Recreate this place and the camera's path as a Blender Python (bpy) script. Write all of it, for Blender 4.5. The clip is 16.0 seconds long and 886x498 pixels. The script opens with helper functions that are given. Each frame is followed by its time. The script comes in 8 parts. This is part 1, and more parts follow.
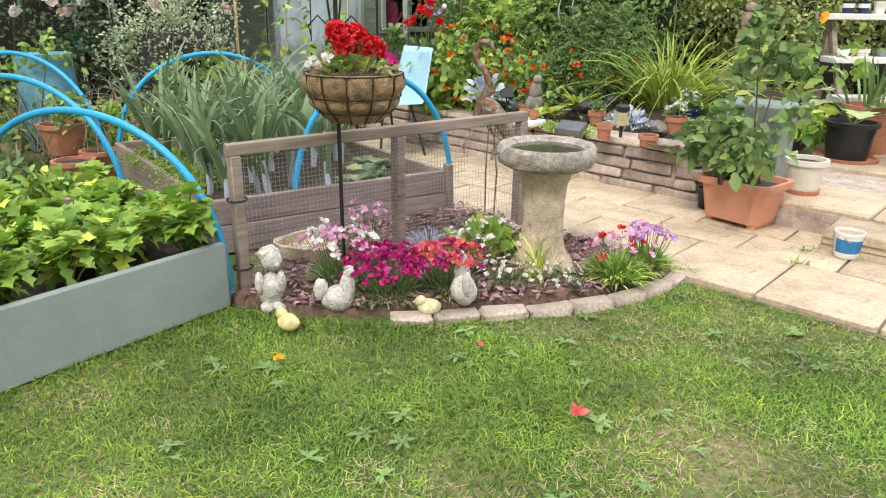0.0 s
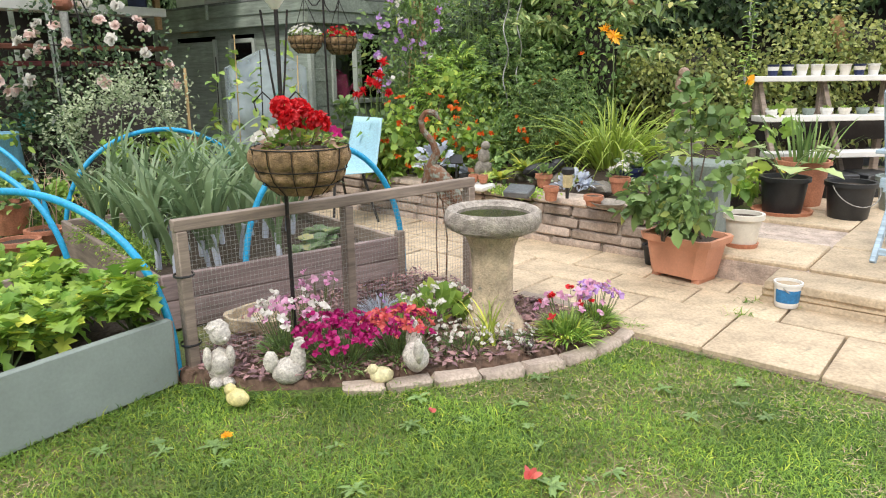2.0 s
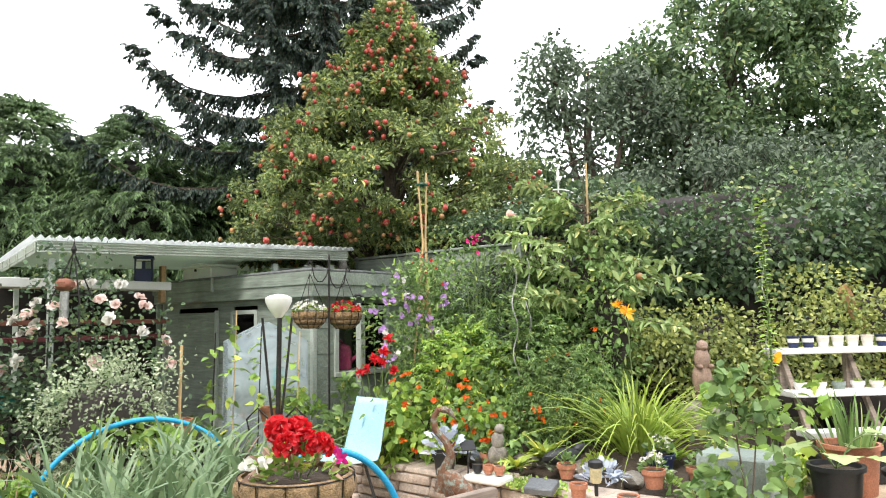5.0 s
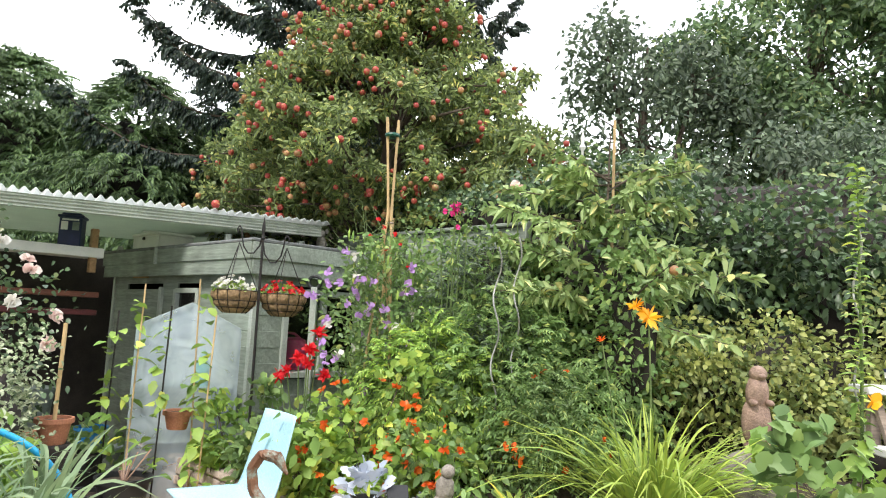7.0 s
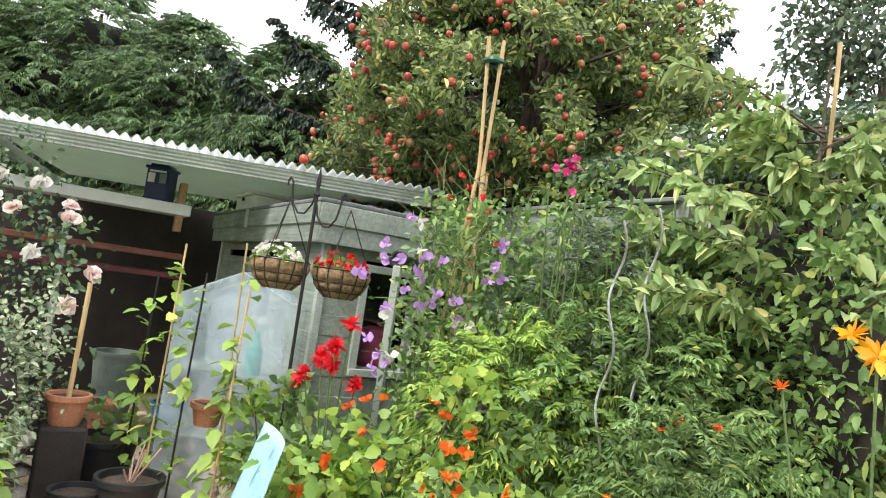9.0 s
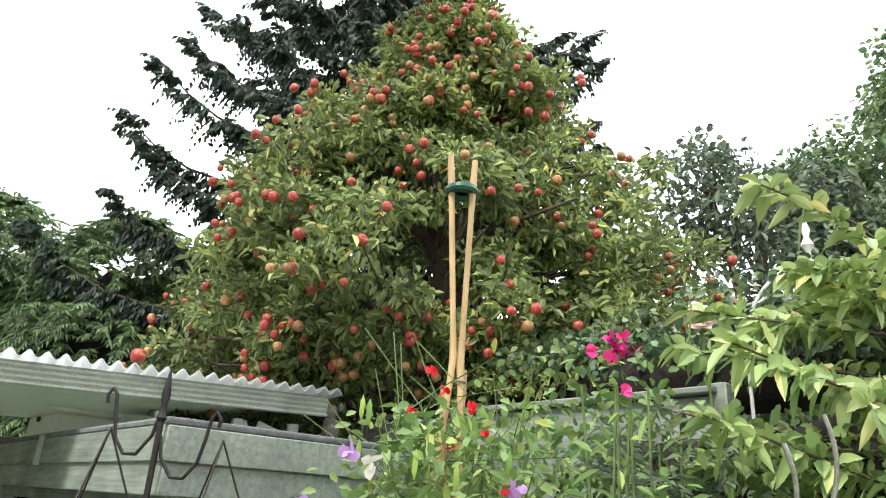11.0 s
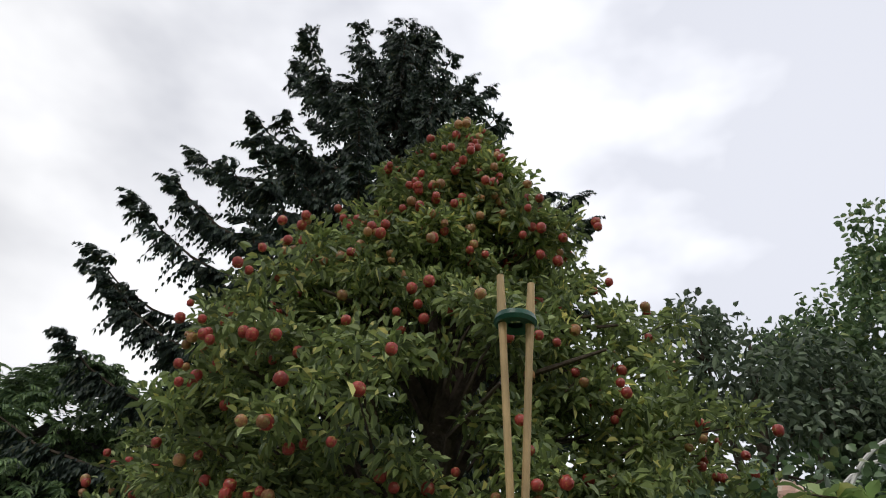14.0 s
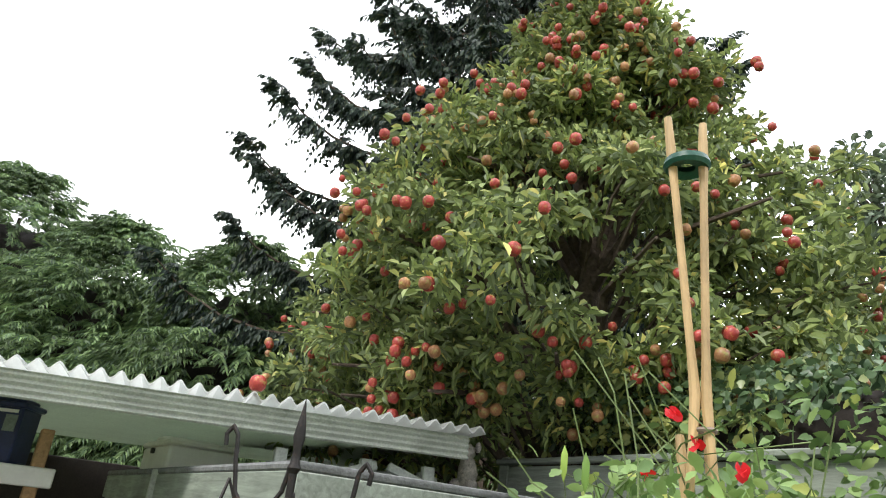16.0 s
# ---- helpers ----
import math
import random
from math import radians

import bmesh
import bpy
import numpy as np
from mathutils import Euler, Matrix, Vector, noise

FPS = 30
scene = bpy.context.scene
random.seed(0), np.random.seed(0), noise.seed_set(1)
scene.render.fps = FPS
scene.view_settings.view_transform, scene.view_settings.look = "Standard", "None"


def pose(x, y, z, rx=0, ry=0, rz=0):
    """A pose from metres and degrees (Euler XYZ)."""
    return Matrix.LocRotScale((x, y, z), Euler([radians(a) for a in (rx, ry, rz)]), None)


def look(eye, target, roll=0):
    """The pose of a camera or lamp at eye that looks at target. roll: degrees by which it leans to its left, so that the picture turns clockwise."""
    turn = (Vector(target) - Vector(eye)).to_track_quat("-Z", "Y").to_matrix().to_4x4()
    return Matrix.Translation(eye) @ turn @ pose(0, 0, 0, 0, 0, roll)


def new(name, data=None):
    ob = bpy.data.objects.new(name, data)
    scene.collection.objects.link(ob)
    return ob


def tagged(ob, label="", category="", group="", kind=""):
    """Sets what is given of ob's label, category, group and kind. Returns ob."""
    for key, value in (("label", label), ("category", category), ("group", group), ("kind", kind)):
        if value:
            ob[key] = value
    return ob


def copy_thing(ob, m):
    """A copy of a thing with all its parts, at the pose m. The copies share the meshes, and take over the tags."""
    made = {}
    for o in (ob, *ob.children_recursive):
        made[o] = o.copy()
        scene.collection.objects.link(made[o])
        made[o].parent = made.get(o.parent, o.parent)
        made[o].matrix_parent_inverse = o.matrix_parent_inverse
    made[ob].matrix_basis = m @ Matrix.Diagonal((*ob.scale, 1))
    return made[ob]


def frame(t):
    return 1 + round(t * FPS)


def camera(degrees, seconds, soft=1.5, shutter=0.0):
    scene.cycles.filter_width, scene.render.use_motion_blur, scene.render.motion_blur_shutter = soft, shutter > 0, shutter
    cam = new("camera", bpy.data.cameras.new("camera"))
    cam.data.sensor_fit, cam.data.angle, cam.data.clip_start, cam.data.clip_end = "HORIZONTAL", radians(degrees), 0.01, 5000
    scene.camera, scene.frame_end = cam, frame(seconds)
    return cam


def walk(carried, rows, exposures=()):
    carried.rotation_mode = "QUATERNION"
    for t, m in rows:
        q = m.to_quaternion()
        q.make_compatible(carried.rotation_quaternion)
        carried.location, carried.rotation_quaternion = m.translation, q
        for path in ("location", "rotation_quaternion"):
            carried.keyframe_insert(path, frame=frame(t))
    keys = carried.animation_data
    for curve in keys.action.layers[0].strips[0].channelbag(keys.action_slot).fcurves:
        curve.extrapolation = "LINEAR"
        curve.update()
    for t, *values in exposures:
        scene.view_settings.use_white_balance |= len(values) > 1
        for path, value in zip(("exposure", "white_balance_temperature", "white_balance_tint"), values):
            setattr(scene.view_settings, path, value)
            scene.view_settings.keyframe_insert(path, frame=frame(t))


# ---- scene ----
cam = camera(65.4, 16.0, soft=1.1)
PATH = [
    (0, (0.202, 0.184, 1.228), (0.138, 2.066, 0.554), 0.7),
    (0.5, (0.235, 0.165, 1.219), (0.275, 2.052, 0.558), -0.5),
    (1, (0.259, 0.152, 1.226), (0.406, 2.037, 0.576), -1.3),
    (1.5, (0.274, 0.15, 1.224), (0.404, 2.064, 0.658), -0.9),
    (2, (0.255, 0.162, 1.248), (0.301, 2.098, 0.749), -0.6),
    (2.3, (0.236, 0.166, 1.26), (0.267, 2.11, 0.792), -0.4),
    (2.5, (0.228, 0.183, 1.264), (0.258, 2.14, 0.853), -0.6),
    (3, (0.213, 0.197, 1.299), (0.237, 2.184, 1.078), -1.4),
    (3.5, (0.201, 0.216, 1.314), (0.206, 2.216, 1.292), -0.8),
    (4, (0.185, 0.228, 1.356), (0.155, 2.223, 1.493), -0.2),
    (4.5, (0.181, 0.367, 1.483), (0.262, 2.332, 1.846), 0.7),
    (5, (0.183, 0.557, 1.484), (0.246, 2.546, 1.686), -1.1),
    (5.2, (0.203, 0.65, 1.435), (0.252, 2.643, 1.589), -0.1),
    (7.3, (0.984, 2.413, 1.433), (0.851, 4.394, 1.676), 2.4),
    (7.5, (1.052, 2.594, 1.457), (0.863, 4.565, 1.74), 2.2),
    (8, (1.272, 2.964, 1.485), (0.635, 4.847, 1.703), 8.8),
    (8.2, (1.324, 3.085, 1.451), (0.617, 4.953, 1.565), 9.3),
    (10.3, (0.697, 4.454, 1.662), (0.189, 6.361, 1.989), 6.3),
    (10.5, (0.609, 4.579, 1.676), (0.092, 6.451, 2.152), 7.0),
    (11, (0.429, 4.856, 1.744), (0.178, 6.711, 2.449), 3.5),
    (11.5, (0.277, 5.076, 1.794), (0.069, 6.912, 2.559), 1.8),
    (12, (0.218, 5.283, 1.847), (0.028, 7.07, 2.724), 3.5),
    (12.5, (0.183, 5.373, 1.867), (0.034, 7.129, 2.813), 2.7),
    (13, (0.176, 5.4, 1.869), (0.04, 7.145, 2.835), 3.4),
    (13.5, (0.163, 5.386, 1.877), (0.006, 7.105, 2.885), 4.1),
    (14, (0.157, 5.362, 1.889), (-0.009, 7.009, 3.011), 4.8),
    (14.5, (0.15, 5.369, 1.884), (-0.053, 7.087, 2.888), 5.7),
    (15, (0.122, 5.365, 1.86), (-0.16, 7.157, 2.702), 6.2),
    (15.5, (0.093, 5.386, 1.853), (-0.336, 7.178, 2.633), 6.2),
    (16, (0.078, 5.378, 1.848), (-0.458, 7.147, 2.611), 6.5),
]
EXPOSURES = [(0, -0.04), (2, -0.12), (3, 0.1), (3.5, 0.38), (4, 0.42), (5, 0.36), (8, 0.36), (10.4, 0.48), (11, 0.42), (12, 0.1), (13, -0.35), (13.5, -0.75), (14, -1.35), (14.5, -1.8), (15, -0.5), (15.5, 0.05), (16, 0.15)]
walk(cam, [(t, look(eye, target, roll)) for t, eye, target, roll in PATH], EXPOSURES)

# ---- sky and sun: a bright overcast day ----
world = bpy.data.worlds.new("sky")
scene.world = world
world.use_nodes = True
wt = world.node_tree
wt.nodes.clear()
w_out = wt.nodes.new("ShaderNodeOutputWorld")
w_bg = wt.nodes.new("ShaderNodeBackground")
w_sky = wt.nodes.new("ShaderNodeTexSky")
w_sky.sky_type = "NISHITA"
w_sky.sun_disc = False
w_sky.sun_elevation = radians(52)
w_sky.sun_rotation = radians(200)
w_dim = wt.nodes.new("ShaderNodeVectorMath")
w_dim.operation = "SCALE"
w_dim.inputs["Scale"].default_value = 0.1
w_co = wt.nodes.new("ShaderNodeTexCoord")
w_map = wt.nodes.new("ShaderNodeMapping")
w_map.inputs["Scale"].default_value = (1.0, 1.0, 1.8)
w_map.inputs["Location"].default_value = (0.35, 0.1, 0.0)
w_noise = wt.nodes.new("ShaderNodeTexNoise")
w_noise.inputs["Scale"].default_value = 1.9
w_noise.inputs["Detail"].default_value = 5
w_noise.inputs["Roughness"].default_value = 0.5
w_ramp = wt.nodes.new("ShaderNodeValToRGB")
w_ramp.color_ramp.elements[0].position = 0.36
w_ramp.color_ramp.elements[0].color = (0.95, 0.97, 1.06, 1)
w_ramp.color_ramp.elements[1].position = 0.66
w_ramp.color_ramp.elements[1].color = (1.95, 1.95, 1.98, 1)
w_mix = wt.nodes.new("ShaderNodeMixRGB")
w_mix.inputs["Fac"].default_value = 0.88
wt.links.new(w_co.outputs["Generated"], w_map.inputs["Vector"])
wt.links.new(w_map.outputs["Vector"], w_noise.inputs["Vector"])
wt.links.new(w_noise.outputs["Fac"], w_ramp.inputs["Fac"])
wt.links.new(w_sky.outputs["Color"], w_dim.inputs[0])
wt.links.new(w_dim.outputs["Vector"], w_mix.inputs["Color1"])
wt.links.new(w_ramp.outputs["Color"], w_mix.inputs["Color2"])
# the cloud is thinnest, and so brightest, ahead and to the right
w_dot = wt.nodes.new("ShaderNodeVectorMath")
w_dot.operation = "DOT_PRODUCT"
w_dot.inputs[1].default_value = (0.42, 0.66, 0.62)
w_rng = wt.nodes.new("ShaderNodeMapRange")
w_rng.inputs["From Min"].default_value, w_rng.inputs["From Max"].default_value = 0.0, 1.0
w_rng.inputs["To Min"].default_value, w_rng.inputs["To Max"].default_value = 0.75, 2.9
w_thin = wt.nodes.new("ShaderNodeVectorMath")
w_thin.operation = "SCALE"
wt.links.new(w_co.outputs["Generated"], w_dot.inputs[0])
wt.links.new(w_dot.outputs["Value"], w_rng.inputs["Value"])
wt.links.new(w_mix.outputs["Color"], w_thin.inputs[0])
wt.links.new(w_rng.outputs["Result"], w_thin.inputs["Scale"])
wt.links.new(w_thin.outputs["Vector"], w_bg.inputs["Color"])
w_bg.inputs["Strength"].default_value = 0.84
wt.links.new(w_bg.outputs["Background"], w_out.inputs["Surface"])

sun = new("sun", bpy.data.lights.new("sun", "SUN"))
sun.data.energy = 2.6
sun.data.angle = radians(14)
sun.data.color = (1.0, 0.96, 0.9)
sun.matrix_world = look((-3.0, -4.5, 8.0), (0, 2, 0))

# ---- materials ----
MATS = {}


def nodes_of(name):
    m = bpy.data.materials.new(name)
    m.use_nodes = True
    t = m.node_tree
    return m, t, t.nodes["Principled BSDF"], t.nodes["Material Output"]


def plain(name, col, rough=0.7, metal=0.0, dark=0.6, light=1.25, size=6.0, fine=90.0, bump=0.15, each=0.0, coat=0.0, speck=0.2, worn=None, worn_at=0.62):
    """A surface with broad stains, fine grain and relief; each: spread of brightness from piece to piece; worn: a second colour in patches."""
    m, t, b, out = nodes_of(name)
    co = t.nodes.new("ShaderNodeTexCoord")
    n1 = t.nodes.new("ShaderNodeTexNoise")
    n1.inputs["Scale"].default_value = size
    n1.inputs["Detail"].default_value = 6
    n1.inputs["Roughness"].default_value = 0.65
    n2 = t.nodes.new("ShaderNodeTexNoise")
    n2.inputs["Scale"].default_value = fine
    n2.inputs["Detail"].default_value = 3
    t.links.new(co.outputs["Object"], n1.inputs["Vector"])
    t.links.new(co.outputs["Object"], n2.inputs["Vector"])
    ramp = t.nodes.new("ShaderNodeValToRGB")
    ramp.color_ramp.elements[0].position = 0.3
    ramp.color_ramp.elements[0].color = (*[c * dark for c in col], 1)
    ramp.color_ramp.elements[1].position = 0.72
    ramp.color_ramp.elements[1].color = (*[min(1, c * light) for c in col], 1)
    t.links.new(n1.outputs["Fac"], ramp.inputs["Fac"])
    grain = t.nodes.new("ShaderNodeMapRange")
    grain.inputs["From Min"].default_value, grain.inputs["From Max"].default_value = 0.3, 0.7
    grain.inputs["To Min"].default_value, grain.inputs["To Max"].default_value = 1 - speck, 1 + speck * 0.75
    t.links.new(n2.outputs["Fac"], grain.inputs["Value"])
    mul = t.nodes.new("ShaderNodeVectorMath")
    mul.operation = "SCALE"
    t.links.new(ramp.outputs["Color"], mul.inputs[0])
    t.links.new(grain.outputs["Result"], mul.inputs["Scale"])
    last = mul.outputs["Vector"]
    if worn:
        n3 = t.nodes.new("ShaderNodeTexNoise")
        n3.inputs["Scale"].default_value = size * 2.3
        n3.inputs["Detail"].default_value = 8
        n3.inputs["Roughness"].default_value = 0.7
        t.links.new(co.outputs["Object"], n3.inputs["Vector"])
        edge = t.nodes.new("ShaderNodeMapRange")
        edge.inputs["From Min"].default_value, edge.inputs["From Max"].default_value = worn_at - 0.06, worn_at + 0.08
        t.links.new(n3.outputs["Fac"], edge.inputs["Value"])
        mixw = t.nodes.new("ShaderNodeMixRGB")
        mixw.inputs["Color2"].default_value = (*worn, 1)
        t.links.new(edge.outputs["Result"], mixw.inputs["Fac"])
        t.links.new(last, mixw.inputs["Color1"])
        last = mixw.outputs["Color"]
    if each:
        info = t.nodes.new("ShaderNodeObjectInfo")
        rng = t.nodes.new("ShaderNodeMapRange")
        rng.inputs["To Min"].default_value, rng.inputs["To Max"].default_value = 1 - each, 1 + each
        t.links.new(info.outputs["Random"], rng.inputs["Value"])
        mul2 = t.nodes.new("ShaderNodeVectorMath")
        mul2.operation = "SCALE"
        t.links.new(last, mul2.inputs[0])
        t.links.new(rng.outputs["Result"], mul2.inputs["Scale"])
        last = mul2.outputs["Vector"]
    t.links.new(last, b.inputs["Base Color"])
    b.inputs["Roughness"].default_value = rough
    b.inputs["Metallic"].default_value = metal
    b.inputs["Coat Weight"].default_value = coat
    if bump:
        bp = t.nodes.new("ShaderNodeBump")
        bp.inputs["Strength"].default_value = bump
        bp.inputs["Distance"].default_value = 0.01
        addn = t.nodes.new("ShaderNodeMath")
        t.links.new(n1.outputs["Fac"], addn.inputs[0])
        t.links.new(n2.outputs["Fac"], addn.inputs[1])
        t.links.new(addn.outputs["Value"], bp.inputs["Height"])
        t.links.new(bp.outputs["Normal"], b.inputs["Normal"])
    return m


def leafy(name, col, other=None, spread=0.35, rough=0.5, through_light=0.25, odd=0.0):
    """Leaves or petals: each one its own shade between two colours, letting some light through. odd: share of bleached or yellowed ones."""
    m, t, b, out = nodes_of(name)
    other = other or [c * 0.55 for c in col]
    gain = 1.0 if "petal" in name else 1.48
    if gain > 1:
        col, other = [(c[0] * 1.12 * gain, c[1] * gain, (c[2] * 1.3 + 0.008) * gain) for c in (col, other)]
    geo = t.nodes.new("ShaderNodeNewGeometry")
    ramp = t.nodes.new("ShaderNodeValToRGB")
    ramp.color_ramp.elements[0].color = (*other, 1)
    ramp.color_ramp.elements[1].color = (*col, 1)
    ramp.color_ramp.elements[1].position = 0.9
    if odd:
        e = ramp.color_ramp.elements.new(1 - odd)
        e.color = (*col, 1)
        ramp.color_ramp.elements[-1].position = 1.0
        ramp.color_ramp.elements[-1].color = (min(1, col[0] * 1.9 + 0.03), min(1, col[1] * 1.4 + 0.02), col[2] * 1.3, 1)
    t.links.new(geo.outputs["Random Per Island"], ramp.inputs["Fac"])
    co = t.nodes.new("ShaderNodeTexCoord")
    n1 = t.nodes.new("ShaderNodeTexNoise")
    n1.inputs["Scale"].default_value = 2.2
    n1.inputs["Detail"].default_value = 4
    t.links.new(co.outputs["Object"], n1.inputs["Vector"])
    rng = t.nodes.new("ShaderNodeMapRange")
    rng.inputs["From Min"].default_value, rng.inputs["From Max"].default_value = 0.3, 0.7
    rng.inputs["To Min"].default_value, rng.inputs["To Max"].default_value = 1 - spread, 1 + spread
    t.links.new(n1.outputs["Fac"], rng.inputs["Value"])
    mul = t.nodes.new("ShaderNodeVectorMath")
    mul.operation = "SCALE"
    t.links.new(ramp.outputs["Color"], mul.inputs[0])
    t.links.new(rng.outputs["Result"], mul.inputs["Scale"])
    t.links.new(mul.outputs["Vector"], b.inputs["Base Color"])
    b.inputs["Roughness"].default_value = rough
    tr = t.nodes.new("ShaderNodeBsdfTranslucent")
    t.links.new(mul.outputs["Vector"], tr.inputs["Color"])
    mx = t.nodes.new("ShaderNodeMixShader")
    mx.inputs["Fac"].default_value = through_light
    t.links.new(b.outputs["BSDF"], mx.inputs[1])
    t.links.new(tr.outputs["BSDF"], mx.inputs[2])
    t.links.new(mx.outputs["Shader"], out.inputs["Surface"])
    return m


def wood(name, col, rough=0.75, along=(1, 14, 14), bump=0.3, each=0.12, size=3.0):
    """Wood with grain along the piece's own x axis."""
    m, t, b, out = nodes_of(name)
    co = t.nodes.new("ShaderNodeTexCoord")
    mp = t.nodes.new("ShaderNodeMapping")
    mp.inputs["Scale"].default_value = along
    t.links.new(co.outputs["Object"], mp.inputs["Vector"])
    n1 = t.nodes.new("ShaderNodeTexNoise")
    n1.inputs["Scale"].default_value = size
    n1.inputs["Detail"].default_value = 7
    n1.inputs["Roughness"].default_value = 0.7
    n1.inputs["Distortion"].default_value = 0.6
    t.links.new(mp.outputs["Vector"], n1.inputs["Vector"])
    n2 = t.nodes.new("ShaderNodeTexNoise")
    n2.inputs["Scale"].default_value = 3.5
    n2.inputs["Detail"].default_value = 4
    t.links.new(co.outputs["Object"], n2.inputs["Vector"])
    ramp = t.nodes.new("ShaderNodeValToRGB")
    ramp.color_ramp.elements[0].position, ramp.color_ramp.elements[1].position = 0.28, 0.75
    ramp.color_ramp.elements[0].color = (*[c * 0.5 for c in col], 1)
    ramp.color_ramp.elements[1].color = (*[min(1, c * 1.25) for c in col], 1)
    t.links.new(n1.outputs["Fac"], ramp.inputs["Fac"])
    info = t.nodes.new("ShaderNodeObjectInfo")
    rng = t.nodes.new("ShaderNodeMapRange")
    rng.inputs["To Min"].default_value, rng.inputs["To Max"].default_value = 1 - each, 1 + each
    t.links.new(info.outputs["Random"], rng.inputs["Value"])
    st = t.nodes.new("ShaderNodeMapRange")
    st.inputs["From Min"].default_value, st.inputs["From Max"].default_value = 0.3, 0.7
    st.inputs["To Min"].default_value, st.inputs["To Max"].default_value = 0.75, 1.15
    t.links.new(n2.outputs["Fac"], st.inputs["Value"])
    mm = t.nodes.new("ShaderNodeMath")
    mm.operation = "MULTIPLY"
    t.links.new(rng.outputs["Result"], mm.inputs[0])
    t.links.new(st.outputs["Result"], mm.inputs[1])
    mul = t.nodes.new("ShaderNodeVectorMath")
    mul.operation = "SCALE"
    t.links.new(ramp.outputs["Color"], mul.inputs[0])
    t.links.new(mm.outputs["Value"], mul.inputs["Scale"])
    t.links.new(mul.outputs["Vector"], b.inputs["Base Color"])
    b.inputs["Roughness"].default_value = rough
    bp = t.nodes.new("ShaderNodeBump")
    bp.inputs["Strength"].default_value = bump
    bp.inputs["Distance"].default_value = 0.006
    t.links.new(n1.outputs["Fac"], bp.inputs["Height"])
    t.links.new(bp.outputs["Normal"], b.inputs["Normal"])
    return m


def ground_mat(name):
    """Lawn soil: green thatch with dry straw-coloured patches."""
    m, t, b, out = nodes_of(name)
    co = t.nodes.new("ShaderNodeTexCoord")
    n1 = t.nodes.new("ShaderNodeTexNoise")
    n1.inputs["Scale"].default_value = 1.6
    n1.inputs["Detail"].default_value = 6
    n2 = t.nodes.new("ShaderNodeTexNoise")
    n2.inputs["Scale"].default_value = 60
    n2.inputs["Detail"].default_value = 4
    for n in (n1, n2):
        t.links.new(co.outputs["Object"], n.inputs["Vector"])
    r1 = t.nodes.new("ShaderNodeValToRGB")
    r1.color_ramp.elements[0].position, r1.color_ramp.elements[1].position = 0.42, 0.66
    r1.color_ramp.elements[0].color = (0.065, 0.12, 0.018, 1)
    r1.color_ramp.elements[1].color = (0.25, 0.205, 0.1, 1)
    t.links.new(n1.outputs["Fac"], r1.inputs["Fac"])
    r2 = t.nodes.new("ShaderNodeMapRange")
    r2.inputs["From Min"].default_value, r2.inputs["From Max"].default_value = 0.3, 0.7
    r2.inputs["To Min"].default_value, r2.inputs["To Max"].default_value = 0.5, 1.3
    t.links.new(n2.outputs["Fac"], r2.inputs["Value"])
    mul = t.nodes.new("ShaderNodeVectorMath")
    mul.operation = "SCALE"
    t.links.new(r1.outputs["Color"], mul.inputs[0])
    t.links.new(r2.outputs["Result"], mul.inputs["Scale"])
    t.links.new(mul.outputs["Vector"], b.inputs["Base Color"])
    b.inputs["Roughness"].default_value = 0.95
    bp = t.nodes.new("ShaderNodeBump")
    bp.inputs["Strength"].default_value = 0.6
    bp.inputs["Distance"].default_value = 0.02
    t.links.new(n2.outputs["Fac"], bp.inputs["Height"])
    t.links.new(bp.outputs["Normal"], b.inputs["Normal"])
    return m


def film_mat(name, col=(0.7, 0.82, 0.9), clear=0.8):
    """Creased see-through plastic film."""
    m, t, b, out = nodes_of(name)
    b.inputs["Base Color"].default_value = (*col, 1)
    b.inputs["Roughness"].default_value = 0.25
    co = t.nodes.new("ShaderNodeTexCoord")
    n1 = t.nodes.new("ShaderNodeTexNoise")
    n1.inputs["Scale"].default_value = 5
    n1.inputs["Detail"].default_value = 3
    n1.inputs["Distortion"].default_value = 1.5
    t.links.new(co.outputs["Object"], n1.inputs["Vector"])
    bp = t.nodes.new("ShaderNodeBump")
    bp.inputs["Strength"].default_value = 0.3
    bp.inputs["Distance"].default_value = 0.02
    t.links.new(n1.outputs["Fac"], bp.inputs["Height"])
    t.links.new(bp.outputs["Normal"], b.inputs["Normal"])
    tp = t.nodes.new("ShaderNodeBsdfTransparent")
    mx = t.nodes.new("ShaderNodeMixShader")
    rng = t.nodes.new("ShaderNodeMapRange")
    rng.inputs["From Min"].default_value, rng.inputs["From Max"].default_value = 0.35, 0.65
    rng.inputs["To Min"].default_value, rng.inputs["To Max"].default_value = clear - 0.06, clear + 0.06
    t.links.new(n1.outputs["Fac"], rng.inputs["Value"])
    t.links.new(rng.outputs["Result"], mx.inputs["Fac"])
    t.links.new(b.outputs["BSDF"], mx.inputs[1])
    t.links.new(tp.outputs["BSDF"], mx.inputs[2])
    t.links.new(mx.outputs["Shader"], out.inputs["Surface"])
    return m


